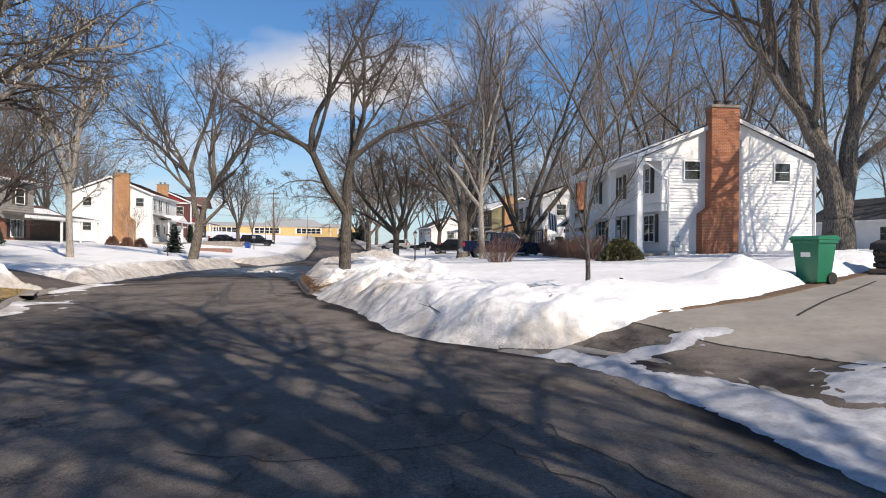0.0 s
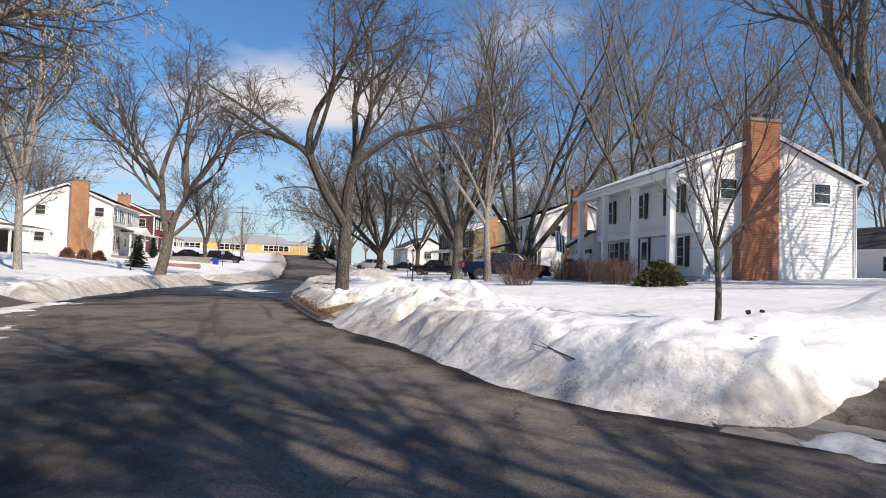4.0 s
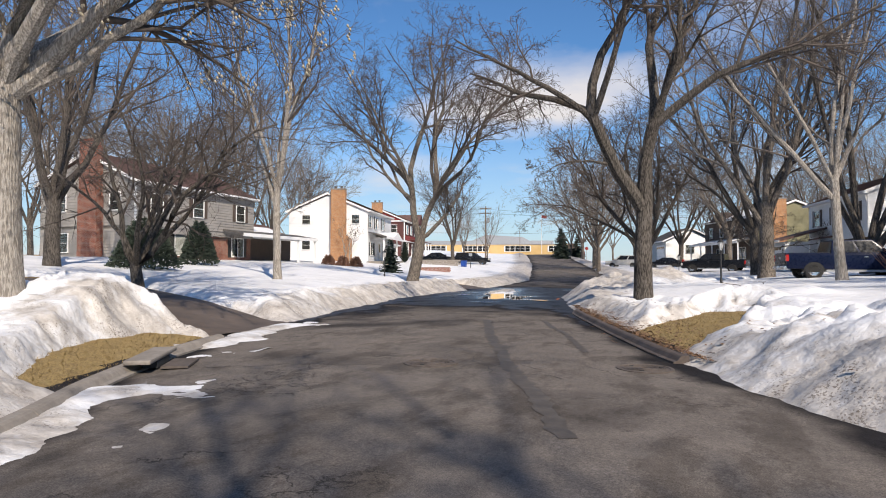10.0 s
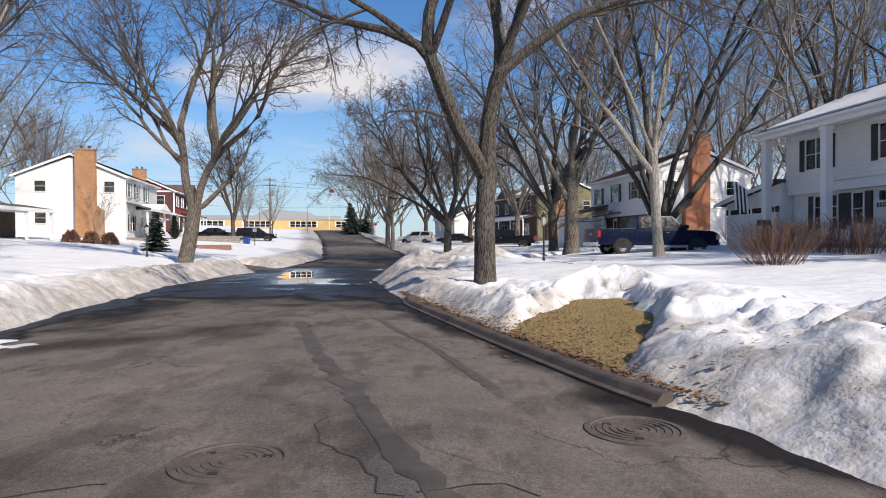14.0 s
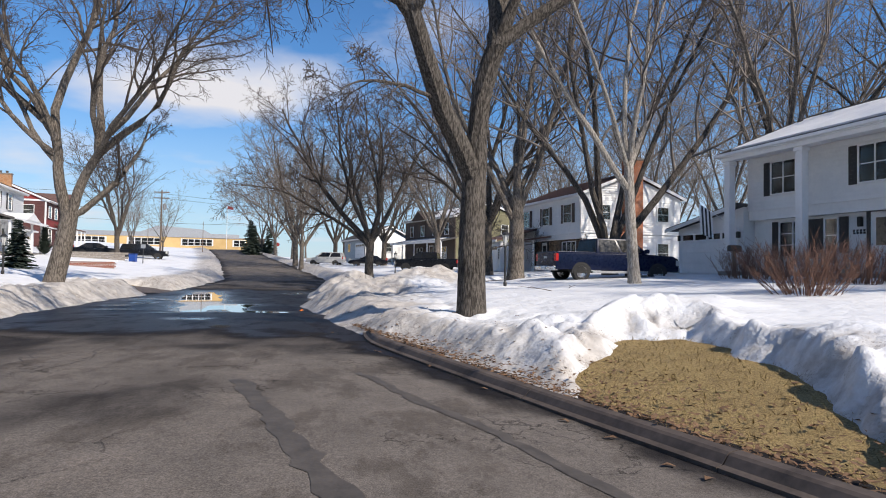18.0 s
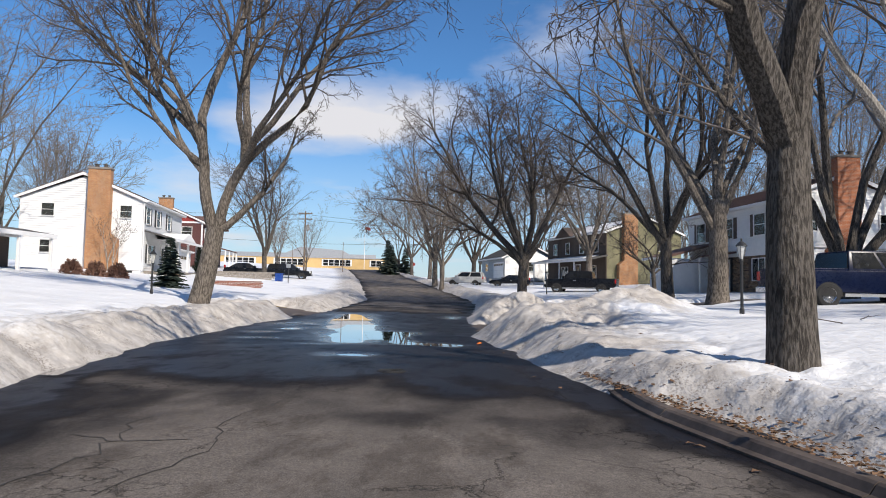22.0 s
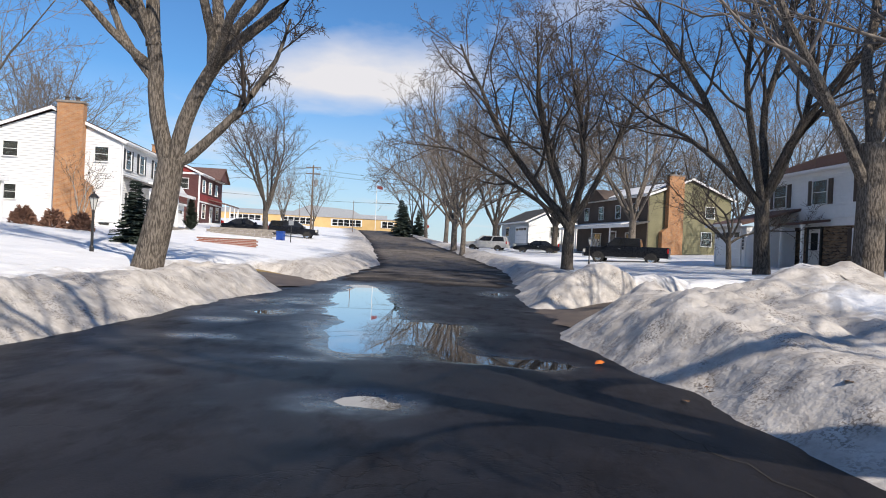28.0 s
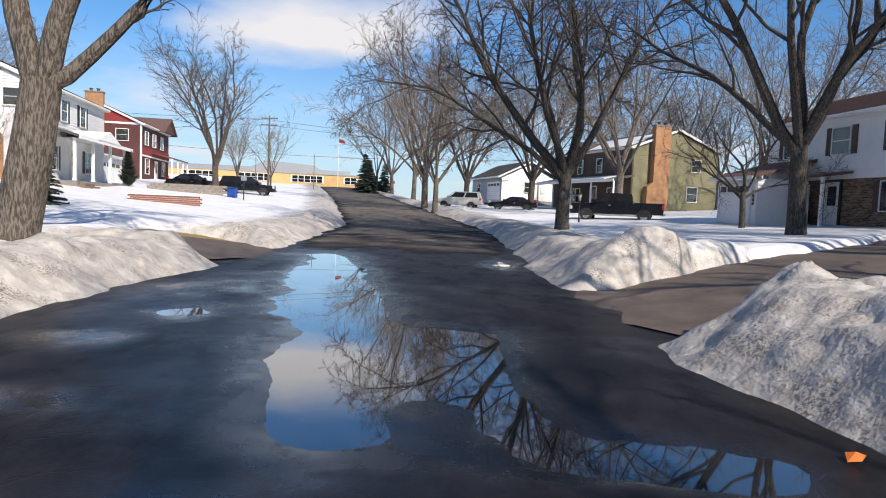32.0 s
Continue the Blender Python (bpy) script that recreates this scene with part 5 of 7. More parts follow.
part("roof_edge", Shape().box(-75.1, -0.15, 2.35, 0.1, 16, 2.55), METAL, sc)
part("hall", Shape().prism([(-26, 3.5), (-10, 3.5), (-12, 4.6), (-22, 5.2)], "y", 6, 18), METAL, sc, "raised grey hall roof")
for x, w in ((-4.2, 2.6), (-13.5, 6.5), (-24.5, 6.5), (-35.5, 6.5), (-46.5, 6.5), (-57.5, 6.5), (-68, 6.5)):
    wd = new("window"); wd.parent = sc
    part("surround", Shape().box(x - w / 2 - 0.25, -0.12, 0.5, x + w / 2 + 0.25, -0.01, 2.05), WHITE, wd)
    n = max(2, int(w / 1.2))
    for k in range(n):
        a = x - w / 2 + k * w / n
        part("pane", Shape().box(a + 0.08, -0.16, 0.6, a + w / n - 0.08, -0.13, 1.2), CARGLASS, wd)
        part("pane", Shape().box(a + 0.08, -0.16, 1.28, a + w / n - 0.08, -0.13, 1.95), CARGLASS, wd)
part("entrance", Shape().box(-0.6, -0.1, -1, 1.6, 6, 2.6), BROWN, sc, "dark entrance bay")


# ---- trees ----
def unit(v):
    return v / np.maximum(np.linalg.norm(v, axis=-1, keepdims=True), 1e-9)


class Crown:
    """Gathers many thin rods at once and links them as one mesh."""

    def __init__(self):
        self.v, self.f, self.n = [], [], 0

    def rods(self, p, r, sides):
        """p: rods x points x 3, r: rods x points."""
        n, k = r.shape
        d = unit(np.gradient(p, axis=1))
        a = unit(np.cross(d, np.array((0.31, 0.17, 0.94)) + 0.2 * d[..., ::-1]))
        c = np.cross(d, a)
        w = 2 * np.pi * np.arange(sides) / sides
        ring = p[:, :, None] + r[:, :, None, None] * (np.cos(w)[:, None] * a[:, :, None] + np.sin(w)[:, None] * c[:, :, None])
        i = np.arange(n * k * sides).reshape(n, k, sides)
        j = np.roll(i, -1, 2)
        self.v.append(ring.reshape(-1, 3))
        self.f.append(np.stack([i[:, :-1], j[:, :-1], j[:, 1:], i[:, 1:]], -1).reshape(-1, 4) + self.n)
        self.n += n * k * sides

    def mesh(self, name, material):
        v, f = np.concatenate(self.v).astype(np.float32), np.concatenate(self.f).astype(np.int32)
        me = bpy.data.meshes.new(name)
        me.vertices.add(len(v))
        me.vertices.foreach_set("co", v.ravel())
        me.loops.add(f.size)
        me.loops.foreach_set("vertex_index", f.ravel())
        me.polygons.add(len(f))
        me.polygons.foreach_set("loop_start", np.arange(0, f.size, 4, dtype=np.int32))
        me.update(calc_edges=True)
        me.materials.append(material)
        me.shade_smooth()
        return me


class Tree:
    """A bare tree grown from a trunk and main limbs; finer wood branches off by chance.
    fine: how many branches, boughs, twigs and sprigs each coarser piece bears."""

    def __init__(self, seed, fine=(9, 8, 8), wiggle=0.16, up=0.10, spread=(0.45, 0.85), shorten=0.5, min_r=0.009, sides=(12, 8, 5, 3, 3, 3), segs=(8, 9, 5, 4, 2, 1), droop=0.0):
        self.rng, self.many = random.Random(seed), np.random.default_rng(seed)
        self.fine, self.wiggle, self.up, self.spread, self.shorten, self.min_r = fine, wiggle, up, spread, shorten, min_r
        self.sides, self.segs, self.droop = sides, segs, droop
        self.trunk, self.limbs, self.crown, self.tips = Shape(), [], Crown(), []

    def run(self, p, d, length, r0, r1, level, wiggle=None, up=None):
        rng = self.rng
        n = self.segs[level]
        w, u = self.wiggle if wiggle is None else wiggle, self.up if up is None else up
        pts, rad = [Vector(p)], [r0]
        d = Vector(d).normalized()
        for i in range(n):
            d = (d + Vector((rng.gauss(0, w), rng.gauss(0, w), rng.gauss(0, w * 0.8) + u))).normalized()
            pts.append(pts[-1] + d * (length / n))
            rad.append(r0 + (r1 - r0) * (i + 1) / n)
        return pts, rad

    def offshoots(self, pts, rad, length):
        """Finer and finer wood along a limb that stands."""
        g = self.many
        p, r, ln = np.array([tuple(q) for q in pts])[None], np.array(rad)[None], np.array([length])
        for level, many in enumerate(self.fine, 2):
            n, k = len(ln), p.shape[1] - 1
            m = max(3, round(many * min(1.3, 0.35 + 0.65 * length / 7.0))) if level == 2 else many
            lo = (0.30, 0.20, 0.10, 0.05)[level - 2]
            t = np.minimum(lo + (1 - lo) * (np.arange(m) + g.random((n, m)) * 0.8) / m, 0.995)
            i = np.minimum((t * k).astype(int), k - 1)
            f = (t * k - i)[..., None]
            row = np.arange(n)[:, None]
            p0, p1 = p[row, i], p[row, i + 1]
            at, d = p0 + (p1 - p0) * f, unit(p1 - p0)
            rr = r[row, i] + (r[row, i + 1] - r[row, i]) * f[..., 0]
            turn = g.random((n, 1)) * 6.28 + 2.4 * np.arange(m) + g.normal(0, 0.4, (n, m))
            o1 = unit(np.cross(d, (0.31, 0.17, 0.94)))
            o2 = np.cross(d, o1)
            side = np.cos(turn)[..., None] * o1 + np.sin(turn)[..., None] * o2
            a = g.uniform(*self.spread, (n, m))[..., None]
            way = d * np.cos(a) + side * np.sin(a)
            way[..., 2] -= self.droop * (0.0, 0.5, 1.0, 1.0)[level - 2]
            size = ln[:, None] * self.shorten * (1.05 - 0.45 * t) * g.uniform(0.65, 1.3, (n, m))
            keep = g.random((n, m)) < (1.0 if level == 2 else 0.92)
            at, d, size, rr = at[keep], unit(way[keep]), size[keep], rr[keep]
            r0 = np.maximum(rr * 0.55, self.min_r)
            r1 = np.maximum(r0 * 0.3, self.min_r * 0.6)
            s = self.segs[level]
            run, w = [at], self.wiggle * (1.0, 1.1, 1.2, 1.2)[level - 2]
            pull = self.up * (0.9, 0.7, 0.5, 0.4)[level - 2] - (self.droop * 0.3 if level >= 4 else 0)
            for q in range(s):
                d = unit(d + g.normal(0, w, d.shape) + np.array((0, 0, pull)))
                run.append(run[-1] + d * (size / s)[:, None])
            p = np.stack(run, 1)
            r = r0[:, None] + (r1 - r0)[:, None] * np.linspace(0, 1, s + 1)
            ln = size
            self.crown.rods(p, r, self.sides[level])
        self.tips += [Vector(q) for q in p[::3, -1].tolist()]

    def grow(self, height, r, limbs, lean=(0, 0), flare=1.35):
        """limbs: (height of the fork, azimuth from +x, elevation, length, radius[, upward pull])."""
        rng = self.rng
        n = 8
        pts, rad = [], []
        ph = rng.random() * 6
        for i in range(n + 1):
            t = i / n
            pts.append(Vector((lean[0] * t + 0.05 * math.sin(3 * t + ph), lean[1] * t + 0.05 * math.cos(2.6 * t + ph), -0.35 + (height + 0.35) * t)))
            rad.append(r * (1 + (flare - 1) * max(0, 1 - t * 4.5) ** 1.5 - 0.22 * t))
        self.trunk.tube(pts, rad, 14)
        self.stems = []
        for fork, az, el, ln, lr, *pull in limbs:
            t = min((fork + 0.35) / (height + 0.35), 1)
            i = min(int(t * n), n - 1)
            p = pts[i].lerp(pts[i + 1], t * n - i)
            a, e = radians(az), radians(el)
            way = Vector((math.cos(a) * math.cos(e), math.sin(a) * math.cos(e), math.sin(e)))
            q, qr = self.run(p - way * lr * 0.6, way, ln, lr, lr * (pull[1] if len(pull) > 1 else 0.22), 1, wiggle=self.wiggle * (0.3 if len(pull) > 1 else 0.62), up=pull[0] if pull else 0.02)
            s = Shape()
            s.tube(q, qr, self.sides[1])
            self.limbs.append(s)
            self.stems.append((q, qr))
            if len(pull) < 2:
                self.offshoots(q, qr, ln)
        return self

    def fork(self, stem, at, az, el, ln, lr, pull=0.04):
        """A limb that springs from an earlier one, at a share of its length."""
        q, qr = self.stems[stem]
        i = min(int(at * (len(q) - 1)), len(q) - 2)
        p = q[i].lerp(q[i + 1], at * (len(q) - 1) - i)
        a, e = radians(az), radians(el)
        way = Vector((math.cos(a) * math.cos(e), math.sin(a) * math.cos(e), math.sin(e)))
        w, wr = self.run(p - way * lr * 0.5, way, ln, lr, lr * 0.22, 1, wiggle=self.wiggle * 0.62, up=pull)
        s = Shape()
        s.tube(w, wr, self.sides[1])
        self.limbs.append(s)
        self.stems.append((w, wr))
        self.offshoots(w, wr, ln)
        return self

    def meshes(self, bark=None, twig=None):
        bark, twig = bark or BARK, twig or TWIG
        return [("trunk", self.trunk.mesh("trunk", bark, smooth=True))] + [("limb", s.mesh("limb", bark, smooth=True)) for s in self.limbs] + [("crown", self.crown.mesh("crown", twig))]


def fast_mesh(name, shape, material, smooth=True):
    me = bpy.data.meshes.new(name)
    me.from_pydata(shape.v, [], shape.f)
    me.materials.append(material)
    if smooth:
        me.shade_smooth()
    return me


def plant(name, made, x, y, label, category="tree", group="", yaw=0.0, size=1.0, sink=0.08, z=None, kind=""):
    top = thing(name, pose(x, y, (ground_at(x, y) if z is None else z) - sink, 0, 0, yaw) @ Matrix.Diagonal((size, size, size, 1)), label, category, group, kind)
    for key, me in made:
        part(key, me, None, top)
    return top


def chance_limbs(seed, n, fork, el=(48, 72), ln=(5.5, 8), lr=(0.10, 0.17)):
    rng = random.Random(seed)
    return [(rng.uniform(*fork), 360 * k / n + rng.uniform(-25, 25), rng.uniform(*el), rng.uniform(*ln), rng.uniform(*lr)) for k in range(n)]


# the two street trees that lean over the road
t = Tree(11, (9, 7, 8, 2), up=0.03, droop=0.16, wiggle=0.24, min_r=0.007, shorten=0.5)
t.grow(3.3, 0.31, [(2.9, 226, 63, 3.8, 0.23, 0.02, 0.72), (3.0, 285, 80, 2.8, 0.24, 0.0, 0.8)], lean=(0.12, 0.1), flare=1.14)
t.fork(0, 1.0, 172, 38, 6.0, 0.13, -0.03).fork(0, 0.9, 225, 46, 5.8, 0.11, 0.0).fork(0, 1.0, 80, 84, 8.6, 0.16).fork(0, 0.95, 285, 66, 6.6, 0.11).fork(0, 0.5, 215, 30, 2.6, 0.05, -0.05)
t.fork(1, 1.0, 4, 48, 6.8, 0.15, -0.03).fork(1, 0.95, 335, 44, 6.4, 0.12, -0.01).fork(1, 1.0, 110, 84, 9.0, 0.17).fork(1, 0.95, 300, 66, 7.0, 0.12).fork(1, 0.9, 60, 56, 6.6, 0.11)
plant("street_tree", t.meshes(BARK_DARK), -6.61, 34.64, "tall bare forked street tree with ridged grey-brown bark", group="street trees")
t = Tree(23, (9, 7, 8, 2), up=0.04, droop=0.10, wiggle=0.22, min_r=0.008, shorten=0.48)
t.grow(2.7, 0.37, [(2.4, 176, 64, 3.2, 0.21, 0.0, 0.75), (2.5, 0, 78, 2.8, 0.20, 0.0, 0.8), (2.55, -4, 30, 4.8, 0.14, 0.07)], lean=(0.55, 0.0), flare=1.12)
t.fork(0, 0.7, 192, 36, 7.0, 0.10, 0.02).fork(0, 1.0, 150, 64, 9.0, 0.13, 0.02).fork(0, 1.0, 178, 48, 8.0, 0.15, 0.02).fork(0, 0.8, 205, 40, 6.2, 0.11, 0.0).fork(0, 1.0, 50, 84, 10.5, 0.17).fork(0, 0.95, 255, 66, 7.5, 0.12)
t.fork(1, 1.0, 0, 48, 8.6, 0.14, 0.0).fork(1, 0.9, 330, 44, 7.5, 0.12, 0.0).fork(1, 0.95, 30, 56, 8.5, 0.13, 0.02).fork(1, 1.0, 120, 84, 10.0, 0.15).fork(1, 0.95, 300, 64, 7.4, 0.12)
plant("street_tree", t.meshes(), -20.8, 48.03, "bare street tree leaning out, one long low limb", group="street trees", size=1.05)

# twin-trunked giant by the driveway
t = Tree(31, (9, 8, 8), up=0.05, wiggle=0.2, min_r=0.009, shorten=0.5)
t.grow(1.5, 0.66, [(1.1, 185, 82, 5.5, 0.42, 0.0, 0.6), (1.1, 5, 76, 5.0, 0.42, 0.0, 0.65)], flare=1.25)
t.fork(0, 1.0, 170, 70, 10.0, 0.24).fork(0, 1.0, 60, 78, 11.0, 0.24).fork(0, 0.55, 188, 46, 9.5, 0.20, 0.06).fork(0, 0.8, 265, 62, 8.5, 0.17)
t.fork(1, 1.0, 10, 66, 10.0, 0.24).fork(1, 1.0, 110, 80, 11.0, 0.24).fork(1, 0.5, 0, 40, 9.5, 0.19, 0.05).fork(1, 0.8, 280, 60, 8.5, 0.17)
plant("twin_trunk_tree", t.meshes(BARK), 13.8, 28.6, "huge bare tree with twin trunks and furrowed bark beside the drive")

# many-stemmed tree behind the blue pickup
t = Tree(41, (10, 8, 7), up=0.05, wiggle=0.17, shorten=0.42, min_r=0.011)
t.grow(1.0, 0.45, [(0.7, 185, 68, 15.5, 0.18, 0.03), (0.8, 140, 79, 18, 0.19, 0.02), (0.9, 60, 81, 18, 0.19, 0.02), (0.9, 350, 58, 17.5, 0.22, 0.02), (0.8, 270, 76, 16, 0.17, 0.02), (0.9, 15, 73, 17, 0.18, 0.02)])
plant("many_stemmed_tree", t.meshes(BARK_DARK, SUNLIT_TWIG), 3.4, 51.6, "bare tree with many dark stems spreading from its foot")

# lighter bark and twig colours here put sun on this tree
t = Tree(43, (10, 8, 7), up=0.06, shorten=0.44, wiggle=0.18, min_r=0.011)
t.grow(4.2, 0.42, [(2.6, 190, 64, 13, 0.17, 0.04), (3.0, 150, 74, 15, 0.17, 0.03), (3.4, 60, 80, 16, 0.19, 0.02), (3.0, 350, 70, 14, 0.17, 0.03), (3.6, 270, 76, 15, 0.16, 0.03), (4.0, 20, 62, 12, 0.14, 0.05)])
plant("street_tree", t.meshes(BARK, SUNLIT_TWIG), -1.24, 52.26, "thick-trunked bare tree with upswept limbs", group="street trees")
t = Tree(47, (10, 8, 7), up=0.06, shorten=0.44, wiggle=0.19, min_r=0.011)
t.grow(3.2, 0.34, [(2.8, 190, 60, 12.5, 0.2, 0.03), (3.1, 120, 76, 14, 0.2, 0.02), (3.1, 20, 62, 12.5, 0.19, 0.03), (3.0, 250, 68, 12, 0.17, 0.03), (3.1, 320, 66, 11.5, 0.16, 0.03), (3.0, 165, 42, 11, 0.14, 0.03), (3.1, 60, 72, 13, 0.18, 0.02)])
plant("street_tree", t.meshes(BARK_DARK), -1.07, 59.99, "dark bare tree before the brick and white house", group="street trees")
t = Tree(53, (10, 8, 8, 2), up=0.02, droop=0.14, shorten=0.46, wiggle=0.2, min_r=0.011)
t.grow(2.6, 0.34, [(2.2, 178, 50, 11.5, 0.24, 0.06), (2.5, 60, 72, 12.5, 0.22, 0.02), (2.5, 10, 60, 11, 0.19, 0.03), (2.4, 140, 72, 12, 0.19, 0.02), (2.5, 250, 66, 10.5, 0.17, 0.02), (2.5, 320, 66, 10.5, 0.16, 0.02), (2.3, 195, 44, 10, 0.15, 0.03)])
plant("street_tree", t.meshes(BARK_DARK), -8.24, 66.45, "dark bare street tree forking low into arching limbs", group="street trees")
t = Tree(59, (8, 7, 7), up=0.05, min_r=0.009, shorten=0.55, wiggle=0.22)
t.grow(2.0, 0.15, chance_limbs(8, 7, (1.2, 2.0), (30, 62), (3.2, 4.8), (0.06, 0.09)))
plant("small_tree", t.meshes(BARK_DARK), -0.08, 66.52, "small crooked bare tree on a snowy lawn")

# birch with pale bark
t = Tree(61, (8, 7, 6), up=0.05, min_r=0.008, shorten=0.45)
t.grow(4.2, 0.20, [(3.2, 185, 58, 10.5, 0.12, 0.05), (4.1, 20, 66, 3.6, 0.14, 0.10), (4.1, 0, 68, 9.0, 0.11, 0.03), (4.1, 120, 78, 10.5, 0.11, 0.02), (4.0, 260, 72, 8.5, 0.09, 0.02), (3.8, 205, 62, 9.5, 0.09, 0.03)], lean=(-0.2, 0), flare=1.5)
plant("pale_tree", t.meshes(BARK_PALE, TWIG), 0.36, 42.12, "slender bare tree with pale whitish bark")

# sapling on the near lawn
t = Tree(67, (7, 5, 3), up=0.10, min_r=0.004, spread=(0.4, 0.75), shorten=0.55, wiggle=0.14)
t.grow(1.35, 0.06, [(0.85, 172, 52, 1.9, 0.024), (1.15, 60, 62, 2.2, 0.028), (1.3, 300, 72, 2.5, 0.03), (1.3, 12, 56, 2.3, 0.028), (1.1, 240, 58, 1.9, 0.024), (0.9, 5, 48, 1.9, 0.024), (1.3, 120, 80, 2.7, 0.034), (1.3, 182, 70, 2.4, 0.028)])
plant("sapling", t.meshes(BARK_DARK, TWIG), 2.5, 18.14, "slim young bare tree in deep snow")

# left side of the street
t = Tree(71, (9, 8, 7), up=0.06, min_r=0.009, shorten=0.45)
t.grow(4.4, 0.20, [(2.6, 0, 35, 3.2, 0.06), (3.4, 178, 66, 11.0, 0.13, 0.02), (4.2, 80, 80, 11.5, 0.14, 0.02), (4.3, 10, 70, 11, 0.13, 0.02), (4.3, 260, 68, 9.0, 0.11), (4.0, 130, 62, 9, 0.1)])
plant("pale_tree", t.meshes(BARK_PALE, TWIG), -23.83, 38.98, "pale-barked bare tree with two ascending limbs")
t = Tree(73, (11, 9, 9), up=-0.02, droop=0.24, wiggle=0.2, min_r=0.007, shorten=0.5)
t.grow(4.5, 0.36, [(4.0, 20, 38, 7.5, 0.20, 0.04), (4.2, 340, 48, 7.5, 0.18, 0.03), (4.4, 70, 55, 7.5, 0.17), (4.3, 300, 42, 7.0, 0.16), (4.4, 130, 62, 7.5, 0.16), (4.4, 210, 60, 7.0, 0.15), (4.4, 0, 72, 8.5, 0.18), (4.0, 45, 30, 7.0, 0.13, 0.02)])
seedy = plant("seed_tree", t.meshes(BARK_PALE, TWIG), -17.2, 21.6, "large bare street tree hung with pale seed clusters")
rng = random.Random(5)
s = Shape()
for p in rng.sample(t.tips, min(900, len(t.tips))):
    for k in range(5):
        a, b, c = [rng.uniform(-0.07, 0.07) for _ in range(3)]
        q = Vector(p) + Vector((a, b, -0.05 - 0.05 * k))
        s.add([tuple(q), tuple(q + Vector((0.028, 0.01, -0.05))), tuple(q + Vector((0.0, 0.028, -0.075))), tuple(q + Vector((-0.022, -0.01, -0.045)))], [(0, 1, 2), (0, 2, 3), (0, 3, 1), (1, 3, 2)])
part("seed_fluff", fast_mesh("seed_fluff", s, SEED), None, seedy)
t = Tree(79, (10, 8, 8), up=0.0, droop=0.06, wiggle=0.24, min_r=0.006, spread=(0.6, 1.1), shorten=0.52)
t.grow(0.7, 0.22, [(0.4, 150, 60, 6.4, 0.13, 0.0), (0.5, 20, 46, 7.2, 0.13, 0.0), (0.6, 80, 58, 7.4, 0.12, 0.0), (0.6, 260, 55, 5.6, 0.11), (0.6, 200, 50, 5.6, 0.1), (0.6, 320, 42, 6.2, 0.1), (0.6, 45, 66, 7.2, 0.11, 0.0), (0.6, 110, 44, 7.0, 0.1, 0.0)])
plant("ornamental_tree", t.meshes(BARK_DARK, TWIG), -22.5, 29.5, "low spreading bare ornamental tree with several stems")
t = Tree(83, (9, 7, 6), min_r=0.012, shorten=0.45)
t.grow(3.0, 0.34, chance_limbs(9, 6, (2.2, 3.0), (60, 80), (9, 12.5), (0.14, 0.2)))
plant("yard_tree", t.meshes(BARK_DARK), -30.2, 32.2, "dark bare tree beside the grey house")

# repeats further off
LIB = []
for k in range(3):
    t = Tree(101 + k, (9, 7, 7), up=0.06, shorten=0.45, wiggle=0.19, segs=(7, 7, 4, 3, 1), min_r=0.012)
    t.grow(3.4, 0.30, chance_limbs(20 + k, 7, (2.2, 3.4), (50, 78), (9.0, 12.5), (0.11, 0.17)))
    LIB.append(t.meshes(BARK_DARK if k == 1 else BARK, SUNLIT_TWIG if k != 1 else TWIG))
WOODS = []
for k in range(4):
    t = Tree(131 + k, (9, 6, 5), up=0.07, shorten=0.42, wiggle=0.17, segs=(6, 7, 3, 2, 1), sides=(8, 5, 3, 3, 3), min_r=0.015)
    t.grow(4.0, 0.26, chance_limbs(40 + k, 6, (2.4, 4.0), (60, 84), (12.0, 16.5), (0.09, 0.14)))
    WOODS.append(t.meshes(BARK_DARK if k % 2 else BARK, SUNLIT_TWIG))

rng = random.Random(77)
for k, (x, y, size) in enumerate([(-1.2, 84.5, 1.1), (-12.5, 110, 1.15), (-16.4, 96, 1.1), (-15.2, 90, 0.85), (-33.0, 87.7, 0.9), (-19.5, 122, 1.15), (-24, 135, 1.1), (-6, 100, 1.15)]):
    plant("street_tree", LIB[k % 3], x, y, "bare street tree in old snow", group="street trees", yaw=k * 77, size=size)
for k, (x, y, size) in enumerate([(19.5, 30.5, 0.8), (14, 53, 1.1), (20, 58, 1.15), (25, 50, 1.1), (33, 46, 1.1), (38, 56, 1.15), (20, 68, 1.05), (17, 76, 1.0), (22, 84, 1.0), (14, 94, 1.0),
                                  (20, 102, 1.0), (10, 104, 1.0), (4, 116, 0.95), (-3, 126, 0.95), (12, 120, 1.0), (-12, 138, 0.85), (-20, 150, 0.8), (0, 142, 0.95), (30, 95, 1.1), (36, 75, 1.1), (44, 40, 1.1),
                                  (-46, 36, 0.95), (-50, 46, 1.0), (-49, 56, 1.0), (-47, 66, 0.95), (-52, 76, 1.0), (-58, 62, 1.05), (-56, 90, 0.75), (-60, 48, 1.05), (-43, 28, 0.9), (-38, 22, 0.85), (-52, 30, 0.95), (-62, 72, 1.05), (-45, 60, 0.85),
                                  (-40, 112, 0.45), (-36, 112, 0.5), (-43, 120, 0.5), (-27, 140, 0.75), (9.5, 47.5, 1.0), (17, 47, 1.05)]):
    plant("bare_tree", WOODS[k % 4], x, y, "bare tree behind the houses", group="trees behind the houses", yaw=rng.uniform(0, 360), size=size * rng.uniform(0.92, 1.08))
# the wood that closes the view beyond the yards
FAR = []
